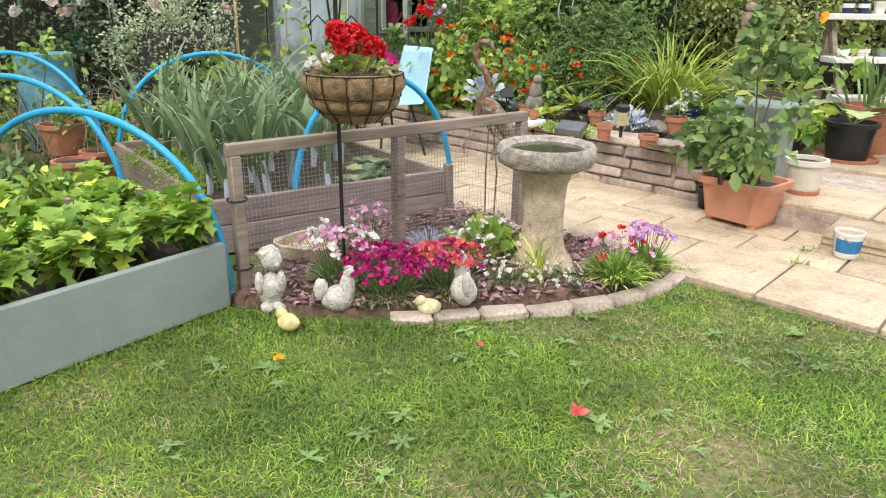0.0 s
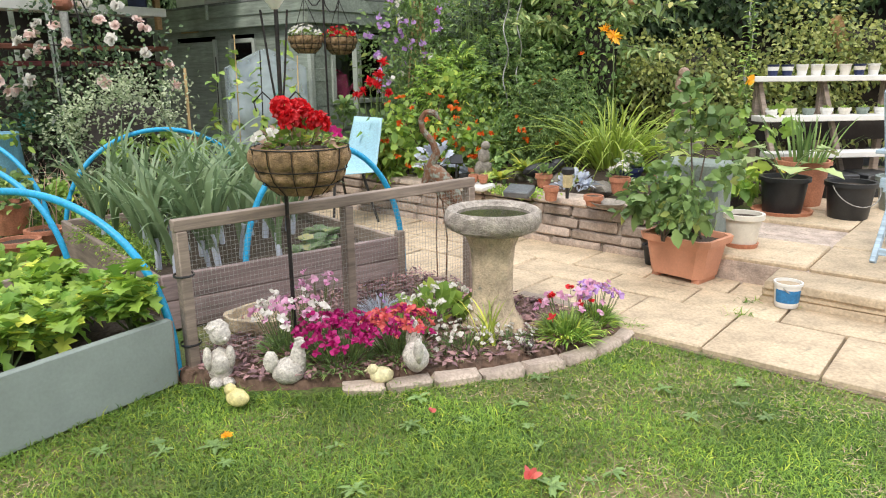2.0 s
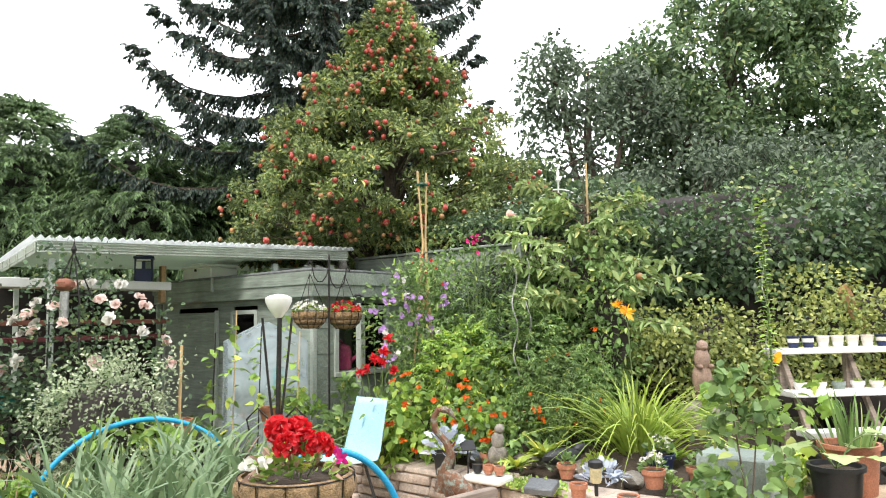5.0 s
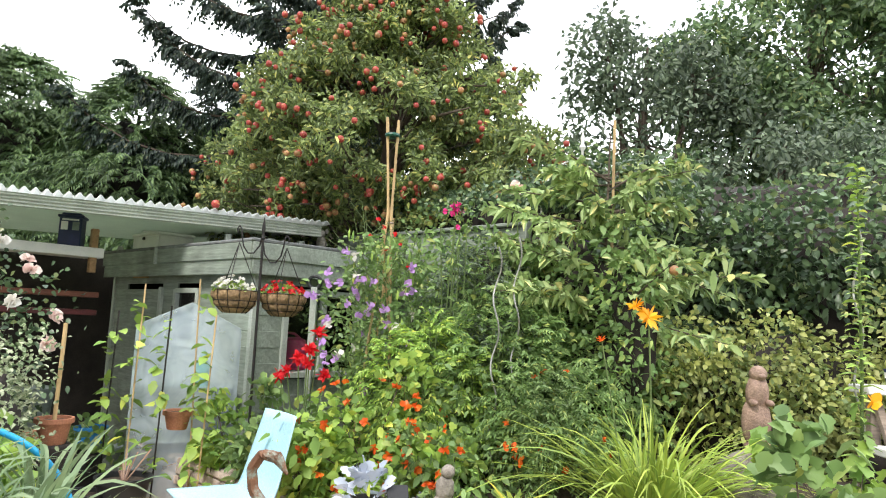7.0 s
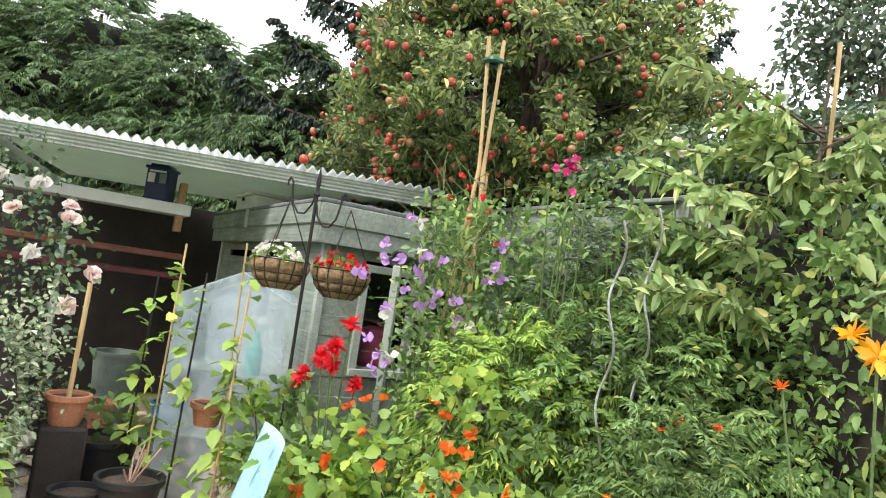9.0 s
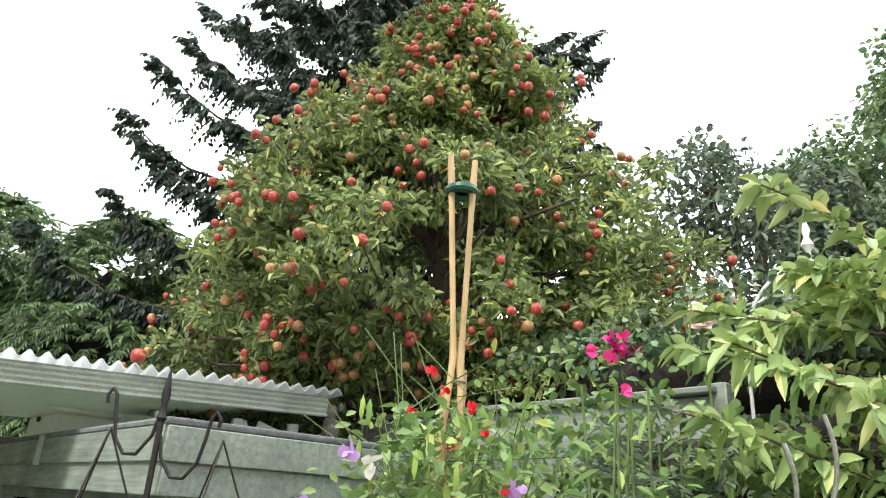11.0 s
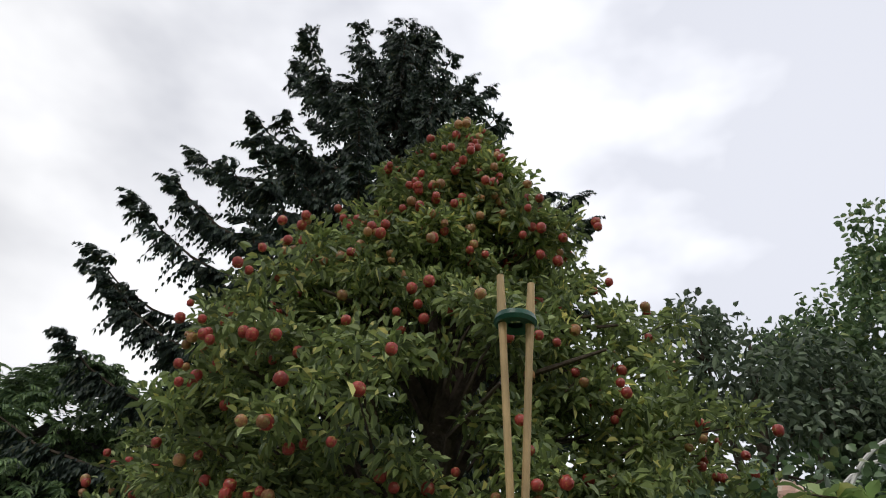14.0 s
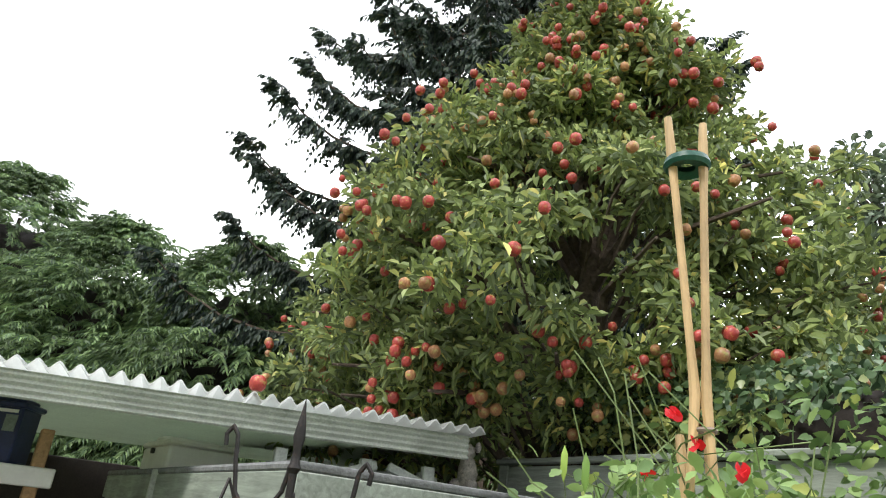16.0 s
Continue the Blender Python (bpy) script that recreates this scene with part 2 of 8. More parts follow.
def sheet_light(name, col):
    """Weathered translucent roofing plastic."""
    m = plain(name, col, 0.4, dark=0.72, light=1.12, size=3, bump=0.05)
    t = m.node_tree
    b, out = t.nodes["Principled BSDF"], t.nodes["Material Output"]
    tr = t.nodes.new("ShaderNodeBsdfTranslucent")
    tr.inputs["Color"].default_value = (*col, 1)
    mx = t.nodes.new("ShaderNodeMixShader")
    mx.inputs["Fac"].default_value = 0.7
    t.links.new(b.outputs["BSDF"], mx.inputs[1])
    t.links.new(tr.outputs["BSDF"], mx.inputs[2])
    t.links.new(mx.outputs["Shader"], out.inputs["Surface"])
    return m


def glass_mat(name):
    m, t, b, out = nodes_of(name)
    b.inputs["Base Color"].default_value = (0.9, 0.95, 0.95, 1)
    b.inputs["Roughness"].default_value = 0.05
    b.inputs["Transmission Weight"].default_value = 1.0
    b.inputs["IOR"].default_value = 1.45
    return m


# ---- shapes ----
def rot_z(deg):
    a = radians(deg)
    return np.array([[math.cos(a), -math.sin(a), 0], [math.sin(a), math.cos(a), 0], [0, 0, 1.0]])


def unit(a):
    a = np.asarray(a, float)
    return a / np.maximum(np.linalg.norm(a, axis=-1, keepdims=True), 1e-9)


def chamfer_faces():
    signs = [(sx, sy, sz) for sx in (-1, 1) for sy in (-1, 1) for sz in (-1, 1)]
    def k(s):
        return signs.index(tuple(s))
    faces = []
    for a in range(3):
        b, c = (a + 1) % 3, (a + 2) % 3
        for s in (-1, 1):
            loop = []
            for sb, sc in ((-1, -1), (1, -1), (1, 1), (-1, 1)):
                v = [0, 0, 0]
                v[a], v[b], v[c] = s, sb, sc
                loop.append(k(v) * 3 + a)
            faces.append(loop)
        for sb in (-1, 1):
            for sc in (-1, 1):
                v0, v1 = [0, 0, 0], [0, 0, 0]
                v0[a], v1[a] = -1, 1
                v0[b] = v1[b] = sb
                v0[c] = v1[c] = sc
                faces.append([k(v0) * 3 + b, k(v1) * 3 + b, k(v1) * 3 + c, k(v0) * 3 + c])
    for s in signs:
        faces.append([k(s) * 3, k(s) * 3 + 1, k(s) * 3 + 2])
    pts = chamfer_points(1, 1, 1, 0.2)
    done = []
    for loop in faces:
        p = pts[loop]
        n = np.cross(p[1] - p[0], p[2] - p[0])
        done.append(loop if n @ p.mean(0) > 0 else loop[::-1])
    return done


def chamfer_points(hx, hy, hz, c):
    out = []
    for sx in (-1, 1):
        for sy in (-1, 1):
            for sz in (-1, 1):
                out.append((hx * sx, (hy - c) * sy, (hz - c) * sz))
                out.append(((hx - c) * sx, hy * sy, (hz - c) * sz))
                out.append(((hx - c) * sx, (hy - c) * sy, hz * sz))
    return np.array(out, float)


CHAMFER = chamfer_faces()


def g_box(size, at=(0, 0, 0), turn=None, c=0.006):
    """A box with chamfered edges; at is its centre."""
    h = [v / 2 for v in size]
    p = chamfer_points(*h, min(c, min(h) * 0.6))
    if turn is not None:
        p = p @ np.asarray(turn).T
    return p + np.array(at), CHAMFER


def g_bar(a, b, w, d, c=0.004, up=(0, 0, 1)):
    """A rectangular bar from a to b."""
    a, b = np.array(a, float), np.array(b, float)
    x = unit(b - a)
    u = np.array(up, float)
    if abs(x @ u) > 0.98:
        u = np.array([0, 1.0, 0])
    y = unit(np.cross(u, x))
    z = np.cross(x, y)
    return g_box((np.linalg.norm(b - a), w, d), (a + b) / 2, np.stack([x, y, z], 1), c)


def g_tube(path, radii, n=8):
    path = np.asarray(path, float)
    k = len(path)
    radii = np.full(k, radii, float) if np.isscalar(radii) else np.asarray(radii, float)
    tan = unit(np.gradient(path, axis=0))
    ref = np.array([0.31, 0.17, 0.93])
    if abs(unit(path[-1] - path[0]) @ unit(ref)) > 0.9:
        ref = np.array([1.0, 0.2, 0.1])
    x = unit(np.cross(tan, ref))
    y = np.cross(tan, x)
    a = np.linspace(0, 2 * np.pi, n, endpoint=False)
    ring = x[:, None] * np.cos(a)[None, :, None] + y[:, None] * np.sin(a)[None, :, None]
    v = (path[:, None] + ring * radii[:, None, None]).reshape(-1, 3)
    f = [[i * n + j, i * n + (j + 1) % n, (i + 1) * n + (j + 1) % n, (i + 1) * n + j] for i in range(k - 1) for j in range(n)]
    return v, f + [list(range(n))[::-1], [(k - 1) * n + j for j in range(n)]]


def g_lathe(profile, n=28, at=(0, 0, 0), wob=0.0, seed=0, cap=True):
    """A turned shape from (radius, height) pairs, bottom first; wob roughens it."""
    pr = np.array(profile, float)
    a = np.linspace(0, 2 * np.pi, n, endpoint=False)
    r = pr[:, 0][:, None] * np.ones(n)
    if wob:
        rs = np.random.RandomState(seed)
        r = r * (1 + wob * rs.randn(len(pr), n) * 0.5 + wob * np.sin(a * 3 + rs.rand() * 6)[None])
    v = np.stack([r * np.cos(a), r * np.sin(a), np.repeat(pr[:, 1][:, None], n, 1)], -1).reshape(-1, 3) + np.array(at)
    k = len(pr)
    f = [[i * n + j, i * n + (j + 1) % n, (i + 1) * n + (j + 1) % n, (i + 1) * n + j] for i in range(k - 1) for j in range(n)]
    if cap:
        f = f + [list(range(n))[::-1], [(k - 1) * n + j for j in range(n)]]
    return v, f


def ico(sub):
    bm = bmesh.new()
    bmesh.ops.create_icosphere(bm, subdivisions=sub, radius=1)
    v = np.array([x.co[:] for x in bm.verts])
    f = [[x.index for x in q.verts] for q in bm.faces]
    bm.free()
    return v, f


ICO = {s: ico(s) for s in (1, 2, 3, 4)}


def g_blob(at, size, rough=0.15, freq=1.8, seed=0, sub=3, turn=None):
    """A lumpy rounded body."""
    v, f = ICO[sub]
    off = Vector((seed * 7.3, seed * 3.1, seed * 1.7))
    k = np.array([1 + rough * noise.noise(Vector(p) * freq + off) + rough * 0.4 * noise.noise(Vector(p) * freq * 3 + off) for p in v]) if rough else np.ones(len(v))
    p = v * k[:, None] * np.array(size)
    if turn is not None:
        p = p @ np.asarray(turn).T
    return p + np.array(at), f


def side_of(d, rs):
    """A random unit vector across each direction."""
    r = rs.randn(*d.shape)
    return unit(np.cross(d, r))


def g_leaves(pos, way, length, width, droop=0.25, fold=0.25, seed=0, flat=0.0, oval=False):
    """One folded pointed leaf at each place. flat: how far its face turns to the sky."""
    rs = np.random.RandomState(seed)
    pos, way = np.asarray(pos, float), unit(way)
    n = len(pos)
    length = np.broadcast_to(length, n).astype(float) * rs.uniform(0.7, 1.25, n)
    width = np.broadcast_to(width, n).astype(float) * rs.uniform(0.8, 1.2, n)
    s = side_of(way, rs)
    if flat:
        s2 = unit(np.cross(way, np.array([0, 0, 1.0])) + 1e-6)
        s = unit(s * (1 - flat) + s2 * flat)
    up = np.cross(s, way)
    up = np.where(up[:, 2:3] < 0, -up, up)
    l, w = length[:, None], width[:, None]
    if oval:
        down = np.array([0, 0, 1.0])
        a1, a2 = pos + way * l * 0.26 - down * l * droop * 0.07, pos + way * l * 0.66 - down * l * droop * 0.45
        end = pos + way * l - down * l * droop
        v = np.stack([pos, a1 + s * w * 0.4 + up * w * fold * 0.8, a2 + s * w * 0.42 + up * w * fold, end, a2 - s * w * 0.42 + up * w * fold, a1 - s * w * 0.4 + up * w * fold * 0.8], 1).reshape(-1, 3)
        b = np.arange(n)[:, None] * 6
        return v, np.concatenate([b + np.array([[0, 3, 2, 1]]), b + np.array([[0, 5, 4, 3]])]).tolist()
    mid = pos + way * l * 0.45
    tip = pos + way * l - np.array([0, 0, 1.0]) * l * droop
    lift = up * w * fold
    v = np.stack([pos, mid + s * w * 0.5 + lift, tip, mid - s * w * 0.5 + lift], 1).reshape(-1, 3)
    b = np.arange(n)[:, None] * 4
    f = np.concatenate([b + np.array([[0, 2, 1]]), b + np.array([[0, 3, 2]])])
    return v, f.tolist()


def g_broad(pos, way, length, width, droop=0.3, fold=0.2, seed=0, flat=0.6, cut=0.0):
    """Rounder leaves with a midrib and toothed lobes: eight rim points round a rib. cut: depth of the lobes."""
    rs = np.random.RandomState(seed)
    pos, way = np.asarray(pos, float), unit(way)
    n = len(pos)
    length = np.broadcast_to(length, n).astype(float) * rs.uniform(0.7, 1.25, n)
    width = np.broadcast_to(width, n).astype(float) * rs.uniform(0.8, 1.2, n)
    s = side_of(way, rs)
    s2 = unit(np.cross(way, np.array([0, 0, 1.0])) + 1e-6)
    s = unit(s * (1 - flat) + s2 * flat)
    up = np.cross(s, way)
    up = np.where(up[:, 2:3] < 0, -up, up)
    rim = [(0, 0), (0.14, 0.30), (0.28, 0.30 - 0.22 * cut), (0.42, 0.5), (0.6, 0.42 - 0.26 * cut), (0.74, 0.36), (0.86, 0.2 - 0.1 * cut), (1.0, 0)]
    pts = []
    for u, h in rim:
        base = pos + way * (length * u)[:, None] - np.array([0, 0, 1.0]) * (length * droop * u * u)[:, None]
        pts.append((base, h))
    v = [pts[0][0]]
    for base, h in pts[1:-1]:
        v.append(base + s * (width * h)[:, None] + up * (width * fold * h)[:, None])
    v.append(pts[-1][0])
    for base, h in pts[1:-1][::-1]:
        v.append(base - s * (width * h)[:, None] + up * (width * fold * h)[:, None])
    rib = pos + way * (length * 0.5)[:, None] - np.array([0, 0, 1.0]) * (length * droop * 0.25)[:, None]
    v.append(rib)
    v = np.stack(v, 1)
    k = v.shape[1]
    b = np.arange(n)[:, None] * k
    f = np.concatenate([b + np.array([[i, (i + 1) % (k - 1), k - 1]]) for i in range(k - 1)])
    return v.reshape(-1, 3), f.tolist()


def g_blades(pos, way, length, width, bend=0.6, seg=4, seed=0):
    """Grass-like strips that rise along way and bend over."""
    rs = np.random.RandomState(seed)
    pos, way = np.asarray(pos, float), unit(way)
    n = len(pos)
    length = np.broadcast_to(length, n).astype(float) * rs.uniform(0.65, 1.2, n)
    width = np.broadcast_to(width, n).astype(float) * rs.uniform(0.8, 1.2, n)
    bend = np.broadcast_to(bend, n).astype(float) * rs.uniform(0.4, 1.4, n)
    out = way * np.array([1, 1, 0.0]) + rs.randn(n, 3) * np.array([0.25, 0.25, 0])
    out = unit(out)
    s = unit(np.cross(out, np.array([0, 0, 1.0])) + rs.randn(n, 3) * 0.25)
    rows = []
    for i in range(seg + 1):
        u = i / seg
        p = pos + way * (length * u)[:, None] + out * (length * bend * u * u * 0.55)[:, None] - np.array([0, 0, 1.0]) * (length * bend * u ** 2.6 * 0.75)[:, None]
        w = (width * (1 - u ** 2.2) * 0.5 + 0.0003)[:, None]
        rows.append(p - s * w)
        rows.append(p + s * w)
    v = np.stack(rows, 1)
    k = v.shape[1]
    b = np.arange(n)[:, None] * k
    f = np.concatenate([b + np.array([[2 * i, 2 * i + 1, 2 * i + 3, 2 * i + 2]]) for i in range(seg)])
    return v.reshape(-1, 3), f.tolist()


def g_fronds(pos, way, length, count, sub_len, sub_w, droop=0.5, splay=0.8, seed=0, hang=0.2):
    """Feathered sprays: small leaves in two ranks along a drooping rib."""
    rs = np.random.RandomState(seed)
    pos, way = np.asarray(pos, float), unit(way)
    n = len(pos)
    length = np.broadcast_to(length, n).astype(float) * rs.uniform(0.7, 1.25, n)
    s = unit(np.cross(way, np.array([0, 0, 1.0])) + rs.randn(n, 3) * 0.25)
    ps, ws, ls = [], [], []
    for i in range(count):
        u = (i + 1) / count
        p = pos + way * (length * u)[:, None] - np.array([0, 0, 1.0]) * (length * droop * u * u)[:, None]
        ahead = unit(way - np.array([0, 0, 1.0]) * (2 * droop * u))
        for sg in (-1, 1):
            ps.append(p)
            ws.append(ahead * (1 - splay * 0.5) + s * sg * splay * (1.15 - 0.6 * u) - np.array([0, 0, 1.0]) * hang)
            ls.append(np.full(n, sub_len * (1.1 - 0.5 * u)))
    return g_leaves(np.concatenate(ps), np.concatenate(ws), np.concatenate(ls), sub_w, 0.2, 0.15, seed + 1)


# ---- objects ----
def mesh_of(name, chunks, mats, smooth=True):
    """One mesh from pieces (points, faces) or (points, faces, material index)."""
    vs, fs, ms, n = [], [], [], 0
    for ch in chunks:
        v, f = ch[0], ch[1]
        vs.append(np.asarray(v, float))
        fs += [[i + n for i in q] for q in f]
        ms += [ch[2] if len(ch) > 2 else 0] * len(f)
        n += len(v)
    me = bpy.data.meshes.new(name)
    me.from_pydata(np.concatenate(vs).tolist(), [], fs)
    for m in mats if isinstance(mats, (list, tuple)) else [mats]:
        me.materials.append(m)
    if len(me.materials) > 1:
        me.polygons.foreach_set("material_index", ms)
    if smooth:
        me.polygons.foreach_set("use_smooth", [True] * len(me.polygons))
        me.set_sharp_from_angle(angle=radians(40))
    me.update()
    return me


def thing(name, label, category, at=(0, 0, 0), turn=0.0, group="", kind=""):
    ob = new(name)
    ob.empty_display_size = 0.05
    ob.matrix_basis = pose(*at, 0, 0, turn)
    return tagged(ob, label, category, group, kind)


def part(name, chunks, mat, parent, label="", smooth=True, at=None, turn=0.0):
    ob = new(name, mesh_of(name, chunks, mat, smooth))
    ob.parent = parent
    if at is not None:
        ob.matrix_basis = pose(*at, 0, 0, turn)
    if label:
        tagged(ob, label)
    return ob


def piece(name, me, parent, m):
    ob = new(name, me)
    ob.parent = parent
    ob.matrix_basis = m
    return ob


def solid(name, chunks, mat, label, category, at=(0, 0, 0), turn=0.0, group="", kind="", smooth=True):
    ob = new(name, mesh_of(name, chunks, mat, smooth))
    ob.matrix_basis = pose(*at, 0, 0, turn)
    return tagged(ob, label, category, group, kind)


def inside_ball(n, rs, shell=0.0):
    """Random points in a unit ball, pushed to its skin by shell."""
    d = unit(rs.randn(n, 3))
    return d * (rs.rand(n, 1) ** (1 / 3) * (1 - shell) + shell)


# the garden's grid: s runs along the low wall towards the lawn, r across the path
ORIGIN, E1, E2, GRID = np.array([1.27, 3.3]), np.array([0.75, -0.66]), np.array([0.66, 0.75]), -41.4


def grid(s, r, z=0.0):
    p = ORIGIN + E1 * s + E2 * r
    return (float(p[0]), float(p[1]), z)

# ---- palette ----
M_GRASS = leafy("lawn_grass", (0.16, 0.27, 0.02), (0.045, 0.115, 0.008), 0.45, odd=0.05)
M_GROUND = ground_mat("lawn_soil")
M_SLAB = plain("sandstone_slab", (0.58, 0.46, 0.32), 0.85, dark=0.68, light=1.18, size=5, fine=70, bump=0.25, each=0.1, worn=(0.25, 0.22, 0.16), worn_at=0.66)
M_JOINT = plain("sandy_joint", (0.24, 0.19, 0.13), 0.95, size=8)
M_MORTAR = plain("grey_mortar", (0.36, 0.31, 0.26), 0.95, size=12, bump=0.3)
M_STONE = plain("walling_stone", (0.47, 0.38, 0.32), 0.9, dark=0.55, light=1.3, size=9, fine=80, bump=0.5, each=0.28, worn=(0.10, 0.10, 0.07), worn_at=0.64)
M_COPING = plain("coping_stone", (0.48, 0.39, 0.32), 0.9, dark=0.6, light=1.25, size=7, bump=0.4, each=0.15, worn=(0.16, 0.15, 0.10), worn_at=0.63)
M_SOIL = plain("dark_soil", (0.07, 0.05, 0.035), 0.95, size=14, fine=60, bump=0.9)
M_MULCH = plain("bark_mulch", (0.16, 0.10, 0.07), 0.9, dark=0.5, light=1.5, size=20, fine=60, bump=0.8)
M_CHIP = leafy("bark_chip", (0.26, 0.17, 0.12), (0.07, 0.045, 0.035), 0.2, 0.85, 0.0)
M_GREYWOOD = wood("weathered_grey_wood", (0.34, 0.27, 0.22))
M_BEDPAINT = plain("sage_painted_board", (0.27, 0.315, 0.29), 0.7, dark=0.85, light=1.08, size=3, bump=0.08, speck=0.05, worn=(0.22, 0.22, 0.18), worn_at=0.7)
M_PURPLEWOOD = wood("mauve_stained_wood", (0.33, 0.25, 0.24))
M_BLUEPIPE = plain("blue_water_pipe", (0.02, 0.36, 0.66), 0.4, dark=0.9, light=1.06, size=4, bump=0.02)
M_SHED = wood("sage_green_shed_paint", (0.30, 0.345, 0.29), 0.7, bump=0.15, each=0.06)
M_SHEDTRIM = plain("pale_sage_paint", (0.42, 0.46, 0.41), 0.65, dark=0.85, light=1.1, size=5, bump=0.08)
M_FELT = plain("grey_roofing_felt", (0.19, 0.2, 0.2), 0.95, size=12, bump=0.4)
M_SHEET = plain("corrugated_sheet", (0.5, 0.54, 0.47), 0.5, dark=0.7, light=1.15, size=3, bump=0.08, worn=(0.22, 0.25, 0.18), worn_at=0.64)
M_CLEARSHEET = sheet_light("white_corrugated_sheet", (0.85, 0.87, 0.86))
M_SOFFIT = sheet_light("green_tinted_sheet", (0.66, 0.72, 0.62))
# near-black wood; also carries the deep shade in the store and inside foliage
M_DARK = plain("dark_wood_and_shade", (0.035, 0.028, 0.025), 0.9, size=5, bump=0.2)
M_BLACK = plain("black_plastic", (0.02, 0.021, 0.023), 0.45, dark=0.8, light=1.3, size=8, bump=0.05)
M_IRON = plain("black_wrought_iron", (0.025, 0.023, 0.022), 0.55, 0.4, size=20, bump=0.2, worn=(0.09, 0.05, 0.035), worn_at=0.62)
M_TERRA = plain("terracotta_clay", (0.50, 0.21, 0.12), 0.75, dark=0.75, light=1.15, size=7, bump=0.12, worn=(0.55, 0.4, 0.32), worn_at=0.68)
M_TERRAPLASTIC = plain("terracotta_plastic", (0.62, 0.29, 0.18), 0.6, speck=0.05, dark=0.85, light=1.1, size=5, bump=0.05)
M_WHITEPLASTIC = plain("white_plastic", (0.8, 0.79, 0.76), 0.45, speck=0.03, dark=0.88, light=1.04, size=5, bump=0.03)
M_CREAM = plain("cream_glazed_pot", (0.74, 0.7, 0.62), 0.5, speck=0.05, dark=0.82, light=1.08, size=8, bump=0.06)
M_CHAIRBLUE = plain("pale_blue_plastic", (0.42, 0.68, 0.80), 0.4, dark=0.92, light=1.05, size=4, bump=0.04)
M_SLATBLUE = wood("pale_blue_painted_wood", (0.48, 0.63, 0.76), 0.6, bump=0.1, each=0.05)
M_BATH = plain("mossy_cast_stone", (0.44, 0.39, 0.34), 0.92, dark=0.45, light=1.35, size=22, fine=120, bump=0.9, worn=(0.14, 0.15, 0.09), worn_at=0.63)
M_STEM = plain("buff_cast_stone", (0.62, 0.5, 0.35), 0.9, dark=0.5, light=1.2, size=9, fine=100, bump=0.7, worn=(0.22, 0.22, 0.18), worn_at=0.63)
M_STATUE = plain("weathered_white_stone", (0.74, 0.69, 0.62), 0.9, dark=0.45, light=1.2, size=22, fine=120, bump=0.7, worn=(0.24, 0.2, 0.16), worn_at=0.62)
M_GREYSTONE = plain("grey_garden_stone", (0.3, 0.27, 0.23), 0.92, dark=0.5, light=1.35, size=12, bump=0.7)
M_OTTER = plain("brown_resin", (0.33, 0.22, 0.17), 0.6, dark=0.5, light=1.5, size=9, fine=90, bump=0.6)
M_CRANE = plain("rusted_verdigris_metal", (0.24, 0.12, 0.07), 0.6, 0.5, size=14, bump=0.3, worn=(0.28, 0.33, 0.28), worn_at=0.55)
M_COIR = plain("coconut_fibre", (0.32, 0.21, 0.11), 0.95, dark=0.45, light=1.5, size=26, fine=160, bump=1.0)
M_BAMBOO = wood("bamboo_cane", (0.68, 0.48, 0.24), 0.55, along=(4, 4, 1), bump=0.1, each=0.08)
M_BARK = plain("tree_bark", (0.11, 0.085, 0.065), 0.95, dark=0.5, light=1.4, size=9, fine=50, bump=0.9)
M_TWIG = plain("green_stem", (0.13, 0.19, 0.06), 0.7, size=10, bump=0.1)
M_NAVY = plain("navy_paint", (0.015, 0.025, 0.09), 0.45, size=8, bump=0.05)
M_PINK = plain("pink_plastic", (0.62, 0.07, 0.2), 0.45, size=6, bump=0.03)
M_TUBBLUE = plain("blue_print", (0.03, 0.22, 0.5), 0.45, size=10, bump=0.02)
M_TEAL = plain("teal_plastic", (0.05, 0.4, 0.36), 0.45, size=6, bump=0.03)
M_FENCE = wood("sage_waney_board", (0.30, 0.34, 0.29), 0.8, bump=0.35, each=0.12)
M_DARKFENCE = wood("dark_fence_board", (0.10, 0.10, 0.11), 0.85, each=0.2)
M_RAWWOOD = wood("raw_timber", (0.5, 0.3, 0.14), 0.7)
M_BRICK = plain("red_brick", (0.48, 0.2, 0.13), 0.9, dark=0.65, light=1.25, size=12, bump=0.5, each=0.15)
M_WATER = plain("murky_water", (0.06, 0.055, 0.035), 0.08, size=9, bump=0.02)
M_GREENBOX = plain("grey_green_box_plastic", (0.24, 0.29, 0.26), 0.5, size=4, bump=0.03)
M_WIRE = plain("galvanised_wire", (0.42, 0.42, 0.4), 0.45, 0.6, size=30, bump=0.0)
M_LAMPGLASS = plain("cream_lamp_diffuser", (0.72, 0.62, 0.36), 0.4, size=10, bump=0.02)
M_FILM = film_mat("greenhouse_film", (0.7, 0.82, 0.92), 0.64)
M_GLASS = glass_mat("window_glass")
L_CELERY = leafy("celery_leaf", (0.225, 0.36, 0.035), (0.085, 0.2, 0.018), 0.4, odd=0.08)
L_LEEK = leafy("leek_leaf", (0.17, 0.25, 0.09), (0.09, 0.16, 0.055), 0.3, 0.42, odd=0.08)
L_BRIGHT = leafy("bright_leaf", (0.25, 0.39, 0.055), (0.11, 0.22, 0.03), 0.4, odd=0.06)
L_MID = leafy("mid_green_leaf", (0.16, 0.27, 0.06), (0.07, 0.14, 0.03), 0.4, odd=0.05)
L_DARK = leafy("dark_green_leaf", (0.085, 0.15, 0.045), (0.03, 0.06, 0.02), 0.45, 0.35, 0.2, odd=0.03)
